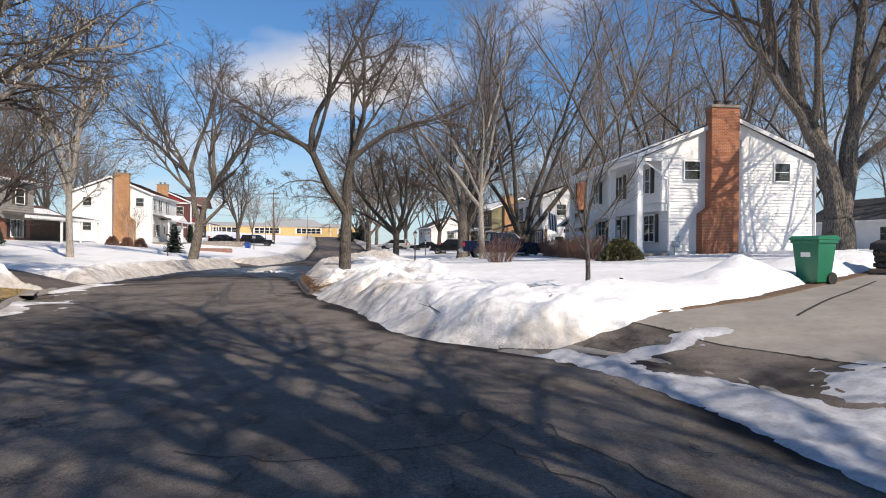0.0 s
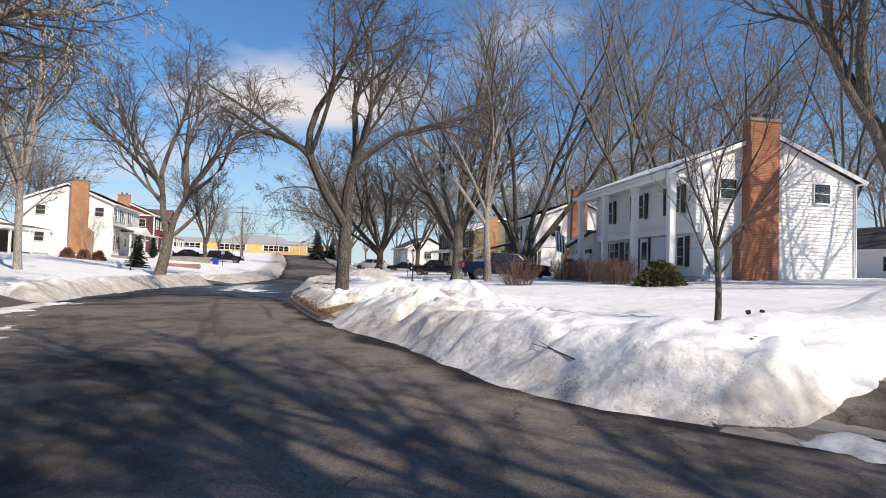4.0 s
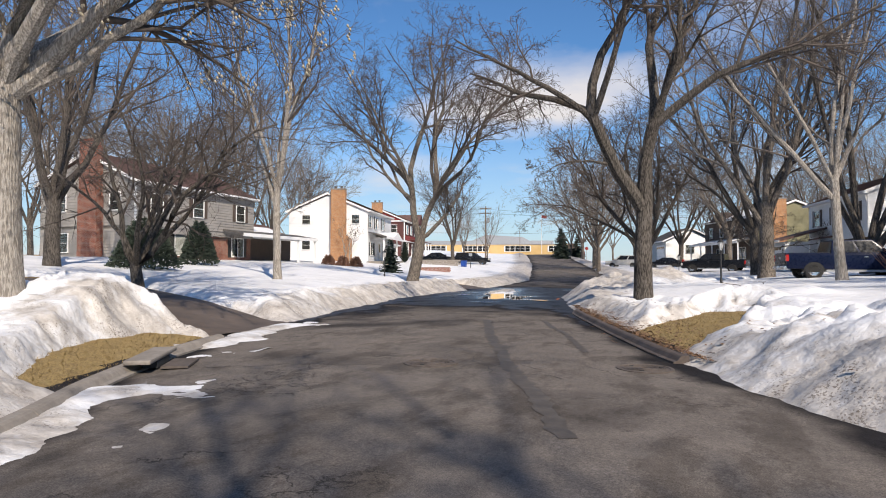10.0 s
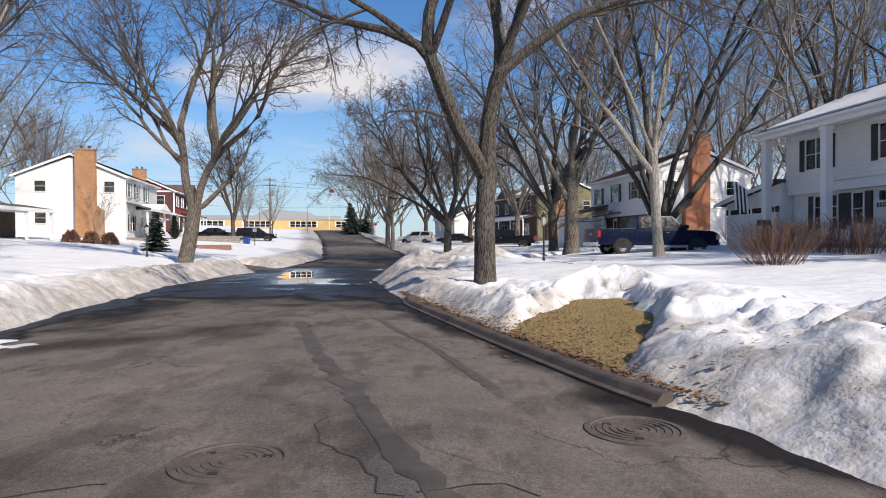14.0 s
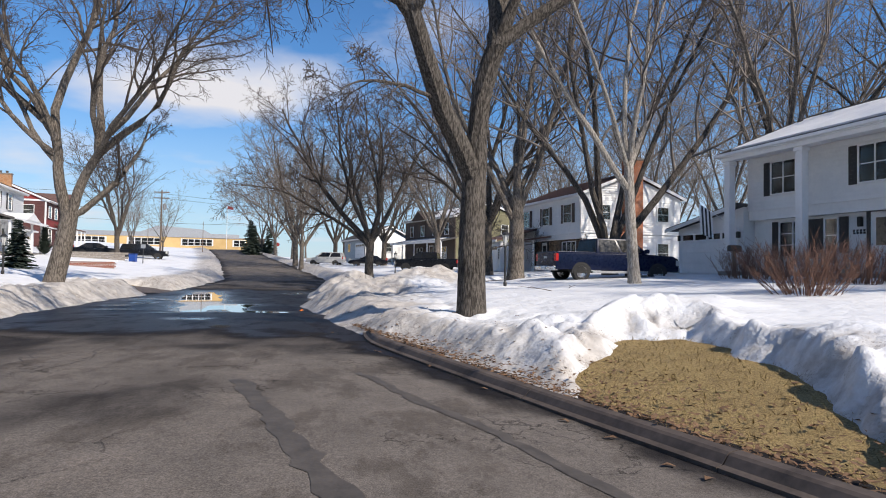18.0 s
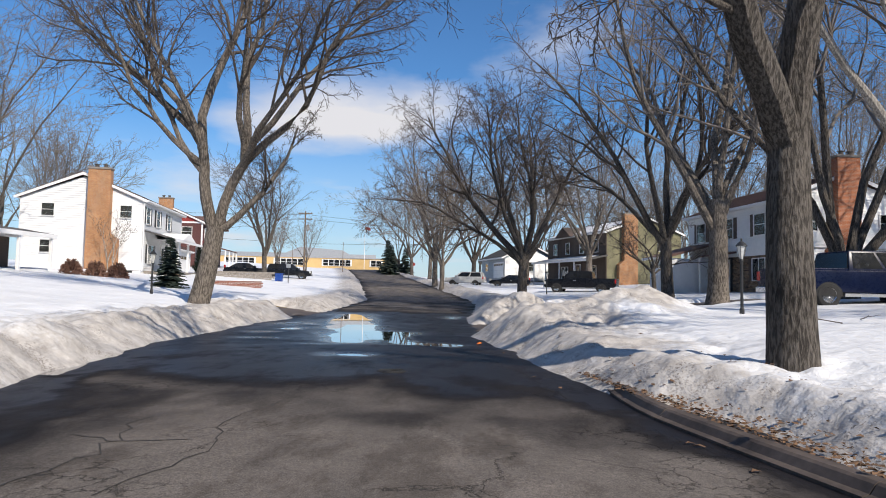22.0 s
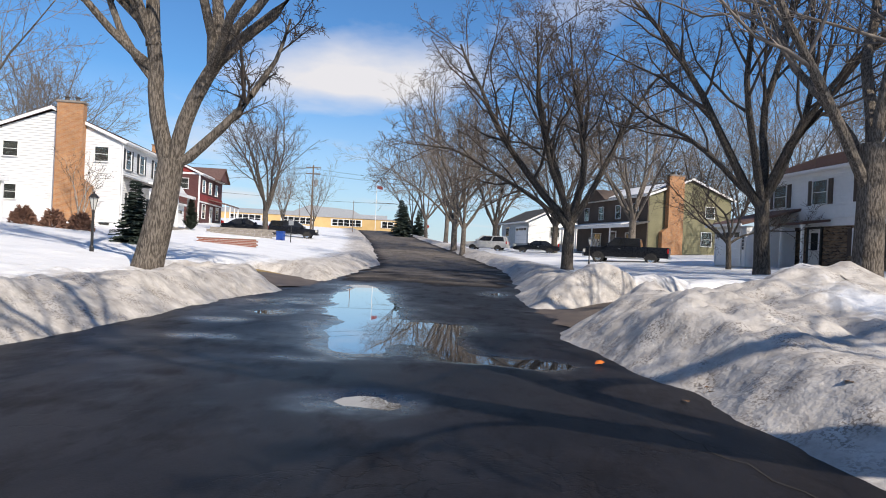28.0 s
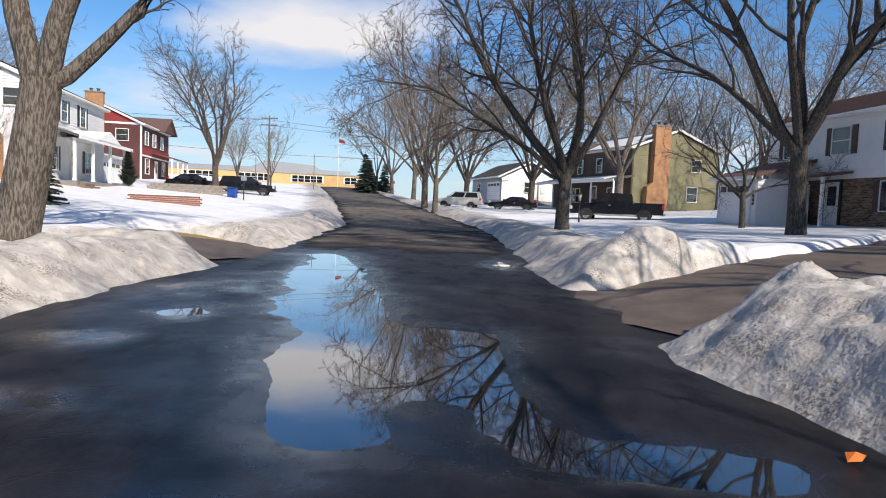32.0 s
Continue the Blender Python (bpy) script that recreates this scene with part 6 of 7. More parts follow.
for k in range(3):
    t = Tree(171 + k, (7, 6, 4), up=0.07, shorten=0.44, segs=(5, 5, 2, 1, 1), sides=(6, 4, 3, 3, 3), min_r=0.016)
    t.grow(4.2, 0.24, chance_limbs(80 + k, 6, (2.2, 4.2), (58, 84), (9.0, 13), (0.08, 0.13)))
    FAR.append(t.meshes(BARK, SUNLIT_TWIG))
rng = random.Random(91)
for k in range(48):
    if k < 30:
        u = k / 29
        x, y = 30 + 34 * (1 - u) + rng.uniform(-7, 7) - 22 * u, 14 + 128 * u + rng.uniform(-4, 4)
    else:
        u = (k - 30) / 17
        x, y = -50 - 16 * rng.random() + 4 * u, 12 + 88 * u + rng.uniform(-3, 3)
    plant("bare_tree", FAR[k % 3], x, y, "bare tree in the wood behind the yards", group="trees behind the houses", yaw=rng.uniform(0, 360), size=rng.uniform(0.8, 1.15))
# trees along the near side of the street, which shade its start
SHADE = []
for k in range(2):
    t = Tree(151 + k, (9, 7, 6), up=0.05, segs=(7, 6, 4, 3, 1), min_r=0.011, shorten=0.46)
    t.grow(3.4, 0.30, chance_limbs(60 + k, 7, (2.2, 3.4), (50, 80), (8.0, 11), (0.13, 0.2)))
    SHADE.append(t.meshes(BARK))
for k, (x, y, size) in enumerate([(6.2, -1.2, 1.15), (7.0, -6.5, 1.25), (21.5, 22.5, 1.15), (5.1, 1.7, 1.15)]):
    plant("street_tree", SHADE[k % 2], x, y, "bare street tree in old snow", group="street trees", yaw=k * 61 + 20, size=size)

# ---- evergreens and shrubs ----
def conifer(seed, height, radius, layers, per, mat, trunk_r=0.06, bare=0.06, lean_up=-0.15):
    rng = random.Random(seed)
    trunk = Shape().tube([(0, 0, -0.3), (0, 0, height * 0.5), (0, 0, height)], [trunk_r, trunk_r * 0.6, 0.01], 7)
    made = [("trunk", trunk.mesh("trunk", BARK_DARK))]
    for k in range(layers):
        s = Shape()
        t = k / (layers - 1)
        z0, r = height * (bare + (1 - bare) * t * 0.97), radius * (1 - t) ** 0.85 + 0.04
        n = max(5, int(per * (1 - 0.6 * t)))
        for j in range(n):
            a = 6.283 * j / n + rng.uniform(-0.3, 0.3) + k
            ln = r * rng.uniform(0.7, 1.15)
            z = z0 + rng.uniform(-0.6, 0.6) * height / layers
            tip = Vector((math.cos(a) * ln, math.sin(a) * ln, lean_up * ln + 0.1 * ln * rng.uniform(-1, 1)))
            s.tube([(0, 0, z), tuple(Vector((0, 0, z)) + tip)], [0.012, 0.005], 3)
            m = max(3, int(ln * 16))
            for q in range(m):
                f = (q + 0.6) / m
                p = Vector((0, 0, z)) + tip * f
                w = 0.10 * (1.25 - f) + 0.05
                for side in (-1, 1):
                    o = Vector((-math.sin(a) * side, math.cos(a) * side, 0)) * w * 1.6 + tip.normalized() * w * 1.1 + Vector((0, 0, rng.uniform(-0.05, 0.03)))
                    up_ = Vector((0, 0, 0.03))
                    s.add([tuple(p - tip.normalized() * 0.02), tuple(p + o * 0.55 + up_), tuple(p + o), tuple(p + tip.normalized() * w * 0.9 - up_)], [(0, 1, 2), (0, 2, 3), (0, 3, 1), (1, 3, 2)])
        made.append(("bough_layer", fast_mesh("bough_layer", s, mat, False)))
    return made


def shrub(seed, wide, deep, high, stems, mat, twig_r=0.007, arch=0.35):
    rng = random.Random(seed)
    s, c = Shape(), Shape()
    for k in range(stems):
        x, y = rng.uniform(-1, 1) * wide * 0.5, rng.uniform(-1, 1) * deep * 0.5
        d = Vector((x / wide * arch * 2 + rng.gauss(0, 0.12), y / max(deep, 0.1) * arch * 2 + rng.gauss(0, 0.12), 1)).normalized()
        ln = high * rng.uniform(0.8, 1.08)
        p = Vector((x * 0.75, y * 0.75, -0.15))
        pts = [p]
        for i in range(4):
            d = (d + Vector((rng.gauss(0, 0.1), rng.gauss(0, 0.1), 0.02))).normalized()
            pts.append(pts[-1] + d * ln / 4)
        s.tube(pts, [twig_r * 1.5, twig_r * 1.3, twig_r, twig_r * 0.8, twig_r * 0.5], 4)
        for i in (1, 2, 3):
            for j in range(3):
                q = pts[i].lerp(pts[i + 1], rng.random())
                e = (d + Vector((rng.gauss(0, 0.55), rng.gauss(0, 0.55), 0.25))).normalized() * ln * rng.uniform(0.14, 0.3)
                c.tube([q, q + e * 0.6, q + e], [twig_r * 0.7, twig_r * 0.55, twig_r * 0.35], 3)
    return [("stem_clump", fast_mesh("stems", s, mat)), ("twig_clump", fast_mesh("twigs", c, mat))]


def needle_mound(seed, wide, deep, high, count, mat):
    rng = random.Random(seed)
    s = Shape()
    for k in range(count):
        a, b = rng.uniform(0, 6.283), rng.random()
        up_ = rng.random() ** 0.7
        p = Vector((math.cos(a) * wide / 2 * b ** 0.5 * (1 - 0.45 * up_), math.sin(a) * deep / 2 * b ** 0.5 * (1 - 0.45 * up_), high * up_ * (1 - 0.5 * b)))
        d = Vector((math.cos(a) + rng.gauss(0, 0.5), math.sin(a) + rng.gauss(0, 0.5), 0.6 + rng.gauss(0, 0.4))).normalized()
        o = d.orthogonal().normalized()
        o.rotate(Matrix.Rotation(rng.random() * 6, 3, d))
        ln, w = rng.uniform(0.14, 0.30), rng.uniform(0.025, 0.06)
        s.add([tuple(p), tuple(p + d * ln * 0.6 + o * w), tuple(p + d * ln), tuple(p + d * ln * 0.55 - o * w + d.cross(o) * w)], [(0, 1, 2), (0, 2, 3), (0, 3, 1), (1, 3, 2)])
    return [("foliage", fast_mesh("foliage", s, mat, False))]


plant("spruce", conifer(3, 2.9, 0.95, 22, 15, NEEDLE), -26.6, 57.0, "small dark green spruce on a snowy lawn", size=0.9)
plant("arborvitae", conifer(4, 2.6, 0.6, 18, 12, NEEDLE, lean_up=0.8), -36.8, 81.5, "narrow dark evergreen beside the drive")
for k, (x, y, sz) in enumerate([(-26.5, 128, 1.6), (-28.0, 134, 1.9), (-25.5, 138, 1.6), (24, 33, 1.6), (30, 31, 1.8)]):
    if k == 0:
        far_fir = conifer(9, 3.0, 0.95, 20, 14, NEEDLE)
    plant("fir", far_fir, x, y, "dark evergreen fir far off", group="far firs", size=sz, yaw=40 * k)
plant("yew", needle_mound(12, 3.6, 3.2, 2.5, 5200, NEEDLE), -29.6, 36.4, "broad dark evergreen bush by the grey house")
plant("yew", needle_mound(13, 2.3, 2.2, 2.7, 4200, NEEDLE), -32.6, 43.2, "dark evergreen bush under the grey house's window")
plant("juniper", needle_mound(5, 2.0, 1.6, 1.0, 2600, JUNIPER), 6.4, 32.0, "olive-brown juniper mound at the house corner", "shrub")
for k, (x, y) in enumerate([(-33.5, 61.5), (-32.6, 62.2), (-34.5, 60.8)]):
    plant("shrub", needle_mound(20 + k, 1.2, 1.1, 0.9, 900, TWIG_RED), x, y, "reddish brown rounded shrub", "shrub", group="red shrubs")
hedge = shrub(6, 3.2, 0.8, 1.25, 150, TWIG_RED)
for x, y in ((5.5, 35.0), (5.0, 38.4), (4.5, 41.6)):
    plant("hedge", hedge, x, y, "clipped leafless brown hedge before the porch", "hedge", group="porch hedge", yaw=99)
plant("red_bush", shrub(8, 0.9, 0.9, 1.45, 90, TWIG_RED, arch=0.8), 1.14, 34.92, "leafless reddish bush fanning from the snow", "shrub")
for k, (x, y, hgt) in enumerate([(-38.4, 70.3, 3.4), (-37.6, 69.6, 3.0)]):
    t = Tree(90 + k, (6, 5, 3), up=0.15, min_r=0.008, segs=(5, 5, 4, 3, 1))
    t.grow(0.9, 0.05, [(0.4, 170, 68, hgt, 0.035), (0.7, 20, 70, hgt, 0.035), (0.8, 90, 75, hgt, 0.03)])
    plant("wall_shrub", t.meshes(BARK_PALE, TWIG), x + 0.8, y - 1.2, "tall thin bare shrub against the white wall", "shrub")


# ---- kerbs, drains and marks on the road ----
def edge_points(side, y0, y1, gap):
    """Places along the road's edge, with the way outwards."""
    out = []
    y = y0
    while y <= y1:
        x = float(edge_r(y) if side > 0 else edge_l(y))
        x2 = float(edge_r(y + 0.2) if side > 0 else edge_l(y + 0.2))
        d = Vector((x2 - x, 0.2)).normalized()
        out.append((Vector((x, y)), Vector((d.y, -d.x)) * side))
        y += gap * abs(d.y)
    return out


KERB_CUT = [(-0.06, 0.0), (0.0, 0.015), (0.05, 0.075), (0.08, 0.092), (0.17, 0.098), (0.19, 0.08), (0.19, -0.2), (-0.06, -0.2)]
for name, side, y0, y1 in (("kerb_right", 1, 23.8, 36.6), ("kerb_left", -1, 13.2, 23.9)):
    k_top = tagged(new(name), "worn dark concrete kerb with gutter", "kerb", kind="structure")
    pts = edge_points(side, y0, y1, 0.5)
    for i in range(0, len(pts) - 1, 5):
        run = pts[i:i + 6]
        s = Shape()
        n = len(KERB_CUT)
        for j, (p, o) in enumerate(run):
            shift = 0.006 if j == 0 else (-0.006 if j == len(run) - 1 else 0)
            tang = Vector((-o.y, o.x)) * side
            p = p + o * (0.55 * float(step(33.0, 36.4, p.y)) if side > 0 else 0.0)
            s.v += [(p.x + o.x * a + tang.x * shift, p.y + o.y * a + tang.y * shift, float(road_z(p.y)) + 0.03 + b) for a, b in KERB_CUT]
        for j in range(len(run) - 1):
            s.f += [(j * n + q, j * n + (q + 1) % n, (j + 1) * n + (q + 1) % n, (j + 1) * n + q) for q in range(n)]
        s.f += [tuple(range(n)), tuple(range((len(run) - 1) * n, len(run) * n))]
        part("kerb_stone", s, DARK_KERB if side > 0 else KERB, k_top)

inlet = thing("storm_drain", pose(-12.45, 20.7, 0.03, 0, 0, 32), "dark storm drain inlet in a concrete kerb", "drain")
part("lintel", Shape().box(-0.25, -0.75, 0.105, 0.10, 0.75, 0.17), KERB, inlet, bevel=0.025)
# solid block, its near-black colour standing for the shade in the opening
part("mouth", Shape().box(-0.12, -0.34, 0.0, 0.085, 0.34, 0.11), DARK, inlet)
part("grate", Shape().box(0.14, -0.4, 0.0, 0.5, 0.4, 0.03), IRON, inlet)


def road_top(x, y):
    return float(road_height(np.array(float(x)), np.array(float(y))))


def manhole(x, y, r, label, sunk=0.0, mat=IRON):
    top = thing("manhole", pose(x, y, road_top(x, y) + 0.006 - sunk), label, "manhole")
    part("ring", Shape().lathe([(r * 1.0, -0.03), (r * 1.16, -0.03), (r * 1.16, 0.012), (r * 1.02, 0.016), (r * 1.0, 0.004)], sides=36, caps=False), mat, top)
    lid = part("lid", Shape().lathe([(r * 0.985, -0.02), (r * 0.985, 0.006)], sides=36), mat, top)
    for k in range(5):
        a = r * (0.16 + 0.17 * k)
        part("raised_ring", Shape().lathe([(a, 0.0055), (a, 0.013), (a + r * 0.06, 0.013), (a + r * 0.06, 0.0055)], sides=28, caps=False), mat, lid)
    # the holes are small near-black blocks, their shade painted rather than cut
    for k in range(3):
        b = 2.1 * k + 0.4
        part("pick_hole", Shape().box(r * 0.7 * math.cos(b) - 0.03, r * 0.7 * math.sin(b) - 0.015, 0.004, r * 0.7 * math.cos(b) + 0.03, r * 0.7 * math.sin(b) + 0.015, 0.0165), DARK, lid)
    return top


manhole(-8.76, 22.15, 0.34, "round cast iron manhole cover in cracked asphalt")
manhole(-5.85, 23.02, 0.34, "round iron manhole cover near the snow")
manhole(-11.89, 36.2, 0.20, "small dark sunken iron cover in the wet asphalt", 0.012, RUBBER)


def mark(name, line, half, label, mat=TAR, wander=0.05, seed=1):
    """A sealed seam: an uneven ribbon a few millimetres over the road."""
    rng = random.Random(seed)
    pts = []
    for (ax, ay), (bx, by) in zip(line, line[1:]):
        n = max(2, int(math.hypot(bx - ax, by - ay) / 0.16))
        pts += [(ax + (bx - ax) * i / n + rng.gauss(0, wander * 0.3), ay + (by - ay) * i / n + rng.gauss(0, wander * 0.3)) for i in range(n)]
    s = Shape()
    for i, (x, y) in enumerate(pts):
        (ax, ay), (bx, by) = pts[max(i - 2, 0)], pts[min(i + 2, len(pts) - 1)]
        d = max(math.hypot(bx - ax, by - ay), 1e-4)
        nx, ny = -(by - ay) / d, (bx - ax) / d
        for q in (-1, 1):
            w = half * rng.uniform(0.6, 1.3) * q
            s.v.append((x + nx * w, y + ny * w, road_top(x + nx * w, y + ny * w) + 0.005))
    s.f = [(2 * i, 2 * i + 1, 2 * i + 3, 2 * i + 2) for i in range(len(pts) - 1)]
    return tagged(new(name, s.mesh(name, mat, smooth=True)), label, "road seam", kind="structure")


mark("tar_seam", [(-6.2, 18.9), (-6.9, 20.7), (-7.6, 22.2), (-8.3, 24.2), (-9.0, 25.9), (-9.7, 28), (-10.3, 29.8)], 0.11, "dark tar seam along the asphalt")
mark("tar_seam_2", [(-6.9, 24.4), (-7.6, 26.9), (-8.3, 28.6), (-8.9, 30.3)], 0.07, "faint tar seam beside the kerb", seed=2)
for k, line in enumerate([[(1.5, 7.4), (0.5, 9.3), (0.1, 8.6), (-0.5, 8.3), (-1.2, 8.0), (-2.2, 8.1)], [(0.2, 8.6), (0.9, 7.6), (1.4, 6.6)], [(-5.6, 9.5), (-5.3, 10.6), (-5.5, 11.8)],
                          [(-12.6, 20.3), (-10.6, 21.4), (-9.2, 21.8)], [(-7.6, 21.6), (-7.9, 22.2), (-8.3, 22.6), (-8.4, 23.4)], [(-7.5, 21.7), (-7.0, 21.9), (-6.6, 21.6)], [(-12.8, 30.2), (-12.6, 31.4), (-12.9, 32.3), (-12.7, 33.6)],
                          [(-13.6, 30.0), (-13.4, 31.2), (-13.8, 32.6)], [(-12.9, 31.6), (-13.5, 31.5), (-14.2, 31.9)], [(-9.6, 35.5), (-9.9, 36.7), (-10.6, 38.4)], [(-9.4, 34.2), (-9.6, 35.4)], [(-5.6, 25.0), (-6.4, 26.6), (-7.2, 28.8), (-7.9, 30.9)]]):
    mark("crack", line, 0.008, "dark crack in the asphalt", CRACK, 0.13, 10 + k)
for k, line in enumerate([[(2.2, 14.7), (3.1, 13.7), (3.85, 12.5), (4.6, 10.8)], [(8.6, 19.0), (12.2, 15.2)], [(5.2, 14.2), (9.6, 19.4)]]):
    s = Shape()
    for (ax, ay), (bx, by) in zip(line, line[1:]):
        n = 12
        d = Vector((bx - ax, by - ay)).normalized()
        m = len(s.v)
        for i in range(n + 1):
            x, y = ax + (bx - ax) * i / n, ay + (by - ay) * i / n
            for q in (-0.025, 0.025):
                s.v.append((x - d.y * q, y + d.x * q, drive_z(x, y) + 0.032))
        s.f += [(m + 2 * i, m + 2 * i + 1, m + 2 * i + 3, m + 2 * i + 2) for i in range(n)]
    tagged(new("drive_joint", s.mesh("drive_joint", DARK)), "dark joint between concrete slabs", "joint", kind="structure")

# thin ice and slush on the apron
SLUSH = [(1.3, 12.8), (1.75, 12.0), (2.4, 11.0), (2.85, 10.2), (3.3, 9.4), (3.6, 8.6), (3.9, 7.6)]
SLUSH_ICE = simple("slush_ice", (0.24, 0.245, 0.26), (0.54, 0.555, 0.585), 4.0, 0.5, bumpy=0.5, dist=0.02)
SLUSH_ARM = [(1.9, 12.3), (2.4, 12.95), (2.9, 13.0), (3.3, 13.5), (3.8, 13.6)]
SLUSH_FIELD = [(4.3, 10.2), (4.5, 9.0)]


def slush_reach(x, y):
    return np.minimum(along(x, y, SLUSH) / np.interp(y, [7.6, 8.6, 9.4, 10.2, 11, 12], [1.3, 1.05, 0.75, 0.6, 0.5, 0.25]), np.minimum(along(x, y, SLUSH_ARM) / 0.17, along(x, y, SLUSH_FIELD) / 0.8))


def ice(x, y):
    q = 0.28 * rough_field(x, y, 0.5, 2) + 0.22 * rough_field(x, y, 0.17, 5) + np.exp(-slush_reach(x, y) ** 2) - 0.42 - 1.4 * (1 - step(-0.6, -0.2, away(x, y)[0]))
    return np.maximum(drive_height(x, y), road_height(x, y)) + 0.03 + 0.10 * np.clip(q, -0.8, 0.7), np.clip(0.85 + 0.5 * rough_field(x, y, 0.6, 3) + 0.5 * rough_field(x, y, 0.15, 6) - 0.4 * np.clip(q, 0, 0.5), 0, 1)


tagged(sheet("slush", np.arange(0.8, 7.5, 0.07), np.arange(6.4, 14, 0.07), ice, SLUSH_ICE, lambda x, y: slush_reach(x, y) < 1.6), "grey slush and thin ice over the drive's mouth", "slush", kind="structure")


def gutter_ice(x, y):
    near = np.minimum(along(x, y, [(-10.2, 16.6), (-11.0, 17.9), (-11.5, 18.9)]) / 0.36, along(x, y, [(-13.4, 22.6), (-13.8, 24.2), (-14.4, 26.6)]) / 0.4)
    q = 0.5 * rough_field(x, y, 0.6, 4) + 1.0 * np.exp(-near ** 2) - 0.5
    return road_height(x, y) + 0.012 + 0.08 * np.clip(q, -1, 0.6), np.clip(0.6 + 0.6 * rough_field(x, y, 0.7, 1), 0, 1)


tagged(sheet("gutter_snow", np.arange(-15.4, -9, 0.08), np.arange(15.6, 27.6, 0.08), gutter_ice, SNOW, lambda x, y: np.minimum(along(x, y, [(-9.9, 16.6), (-10.8, 17.9), (-11.2, 18.9)]), along(x, y, [(-13.4, 22.6), (-13.8, 24.2), (-14.4, 26.6)])) < 1.3), "melting snow left along the gutter", "snow", kind="structure")

# dry grass on the bare patches
rng, g = random.Random(3), np.random.default_rng(4)
for patch in BARE:
    (cx, cy), a, b, turn = patch
    s = Shape()
    tr = radians(turn)
    u, v = g.uniform(-1.25, 1.25, 6500) * a, g.uniform(-1.25, 1.25, 6500) * b
    gx, gy = cx + u * math.cos(tr) - v * math.sin(tr), cy + u * math.sin(tr) + v * math.cos(tr)
    ok = np.maximum(*away(gx, gy)) > 0.3
    for x, y, z in zip(gx[ok].tolist(), gy[ok].tolist(), far_ground(gx[ok], gy[ok]).tolist()):
        h_, az = rng.uniform(0.03, 0.09), rng.uniform(0, 6.28)
        lx, ly = math.cos(az) * h_ * 0.9, math.sin(az) * h_ * 0.9
        s.add([(x - ly * 0.1, y + lx * 0.1, z - 0.01), (x + ly * 0.1, y - lx * 0.1, z - 0.01), (x + lx, y + ly, z + h_ * 0.7)], [(0, 1, 2)])
    tagged(new("dry_grass", fast_mesh("dry_grass", s, GRASS, False)), "matted dry grass between snow and kerb", "grass", kind="stuff")

# fallen leaves
s_leaf = []
for k in range(4):
    s = Shape()
    s.add([(0, 0, 0), (0.05, 0.02, 0.012), (0.11, 0.0, 0.006), (0.05, -0.03, 0.016), (0.02, 0.035, 0.004), (0.085, 0.03, 0.02)], [(0, 1, 3), (1, 2, 3), (0, 4, 1), (1, 5, 2)])
    s_leaf.append(s.mesh("leaf", DEADLEAF))
for k in range(46):
    if k < 30:
        y = rng.uniform(24, 40)
        x = float(edge_r(y)) + rng.uniform(-0.35, 0.9)
    else:
        y = rng.uniform(12, 47)
        x = float(edge_r(y)) + rng.uniform(0.5, 3.0)
    r = float(away(np.array(x), np.array(y))[0])
    z = max(float(snow_field(np.array(x), np.array(y))[0]), float(far_ground(np.array(x), np.array(y))), road_top(x, y) if r < 0 else -1, float(road_z(y)) + 0.18 if 0 < r < 0.28 and 23 < y < 42 else -1)
    ob = new("fallen_leaf", s_leaf[k % 4])
    ob.matrix_world = pose(x, y, z + 0.012, 0, 0, rng.uniform(0, 360))
    tagged(ob, "curled brown fallen leaf", "leaf", group="fallen leaves")
ORANGE = simple("orange_plastic", (0.55, 0.12, 0.01), (0.7, 0.2, 0.03), 5, 0.6, bumpy=0.1)
s = Shape().add([(-0.13, -0.03, 0), (0.0, -0.09, 0.02), (0.14, -0.03, 0.05), (0.1, 0.06, 0.02), (-0.04, 0.08, 0.06), (0.02, 0.0, 0.09)], [(0, 1, 5), (1, 2, 5), (2, 3, 5), (3, 4, 5), (4, 0, 5), (0, 4, 3, 2, 1)])
ob = new("orange_scrap", s.mesh("orange_scrap", ORANGE))
ob.matrix_world = pose(-10.6, 41.1, 0.03, 0, 0, 20) @ Matrix.Diagonal((0.55, 0.55, 0.55, 1))
tagged(ob, "crumpled orange scrap at the snow's edge", "litter")

# leaf litter between kerb and snow and on the bare lawn
g = np.random.default_rng(3)
s, many = Shape(), 3200
ys = g.uniform(23.5, 36.0, many)
xs = edge_r(ys) + np.where(np.arange(many) % 3 > 0, 0.20 + np.abs(g.normal(0, 0.24, many)), g.uniform(0.3, 2.2, many))
tops, lows = snow_field(xs, ys)[0], far_ground(xs, ys)
for k in range(many):
    if tops[k] > lows[k] + 0.16 and k % 7:
        continue
    x, y, z = float(xs[k]), float(ys[k]), float(max(tops[k], lows[k], 0.10)) + 0.012
    a, w = rng.uniform(0, 6.28), rng.uniform(0.018, 0.045)
    c, d = math.cos(a) * w, math.sin(a) * w
    s.add([(x - c, y - d, z), (x + d * 0.6, y - c * 0.6, z + rng.uniform(0, 0.02)), (x + c, y + d, z + rng.uniform(0, 0.025)), (x - d * 0.6, y + c * 0.6, z + rng.uniform(0, 0.02))], [(0, 1, 2), (0, 2, 3)])
tagged(new("leaf_litter", fast_mesh("leaf_litter", s, DEADLEAF, False)), "brown leaf litter between the kerb and the snow", "leaves", kind="stuff")

# twigs lying on the snow
for k, (x, y, ln) in enumerate([(-2.2, 16.9, 1.3), (-0.6, 14.9, 0.9), (-3.4, 39.4, 1.0), (-2.6, 40.2, 0.8), (-7.2, 45.5, 0.9), (1.0, 17.5, 0.7)]):
    z = float(snow_field(np.array(x), np.array(y))[0])
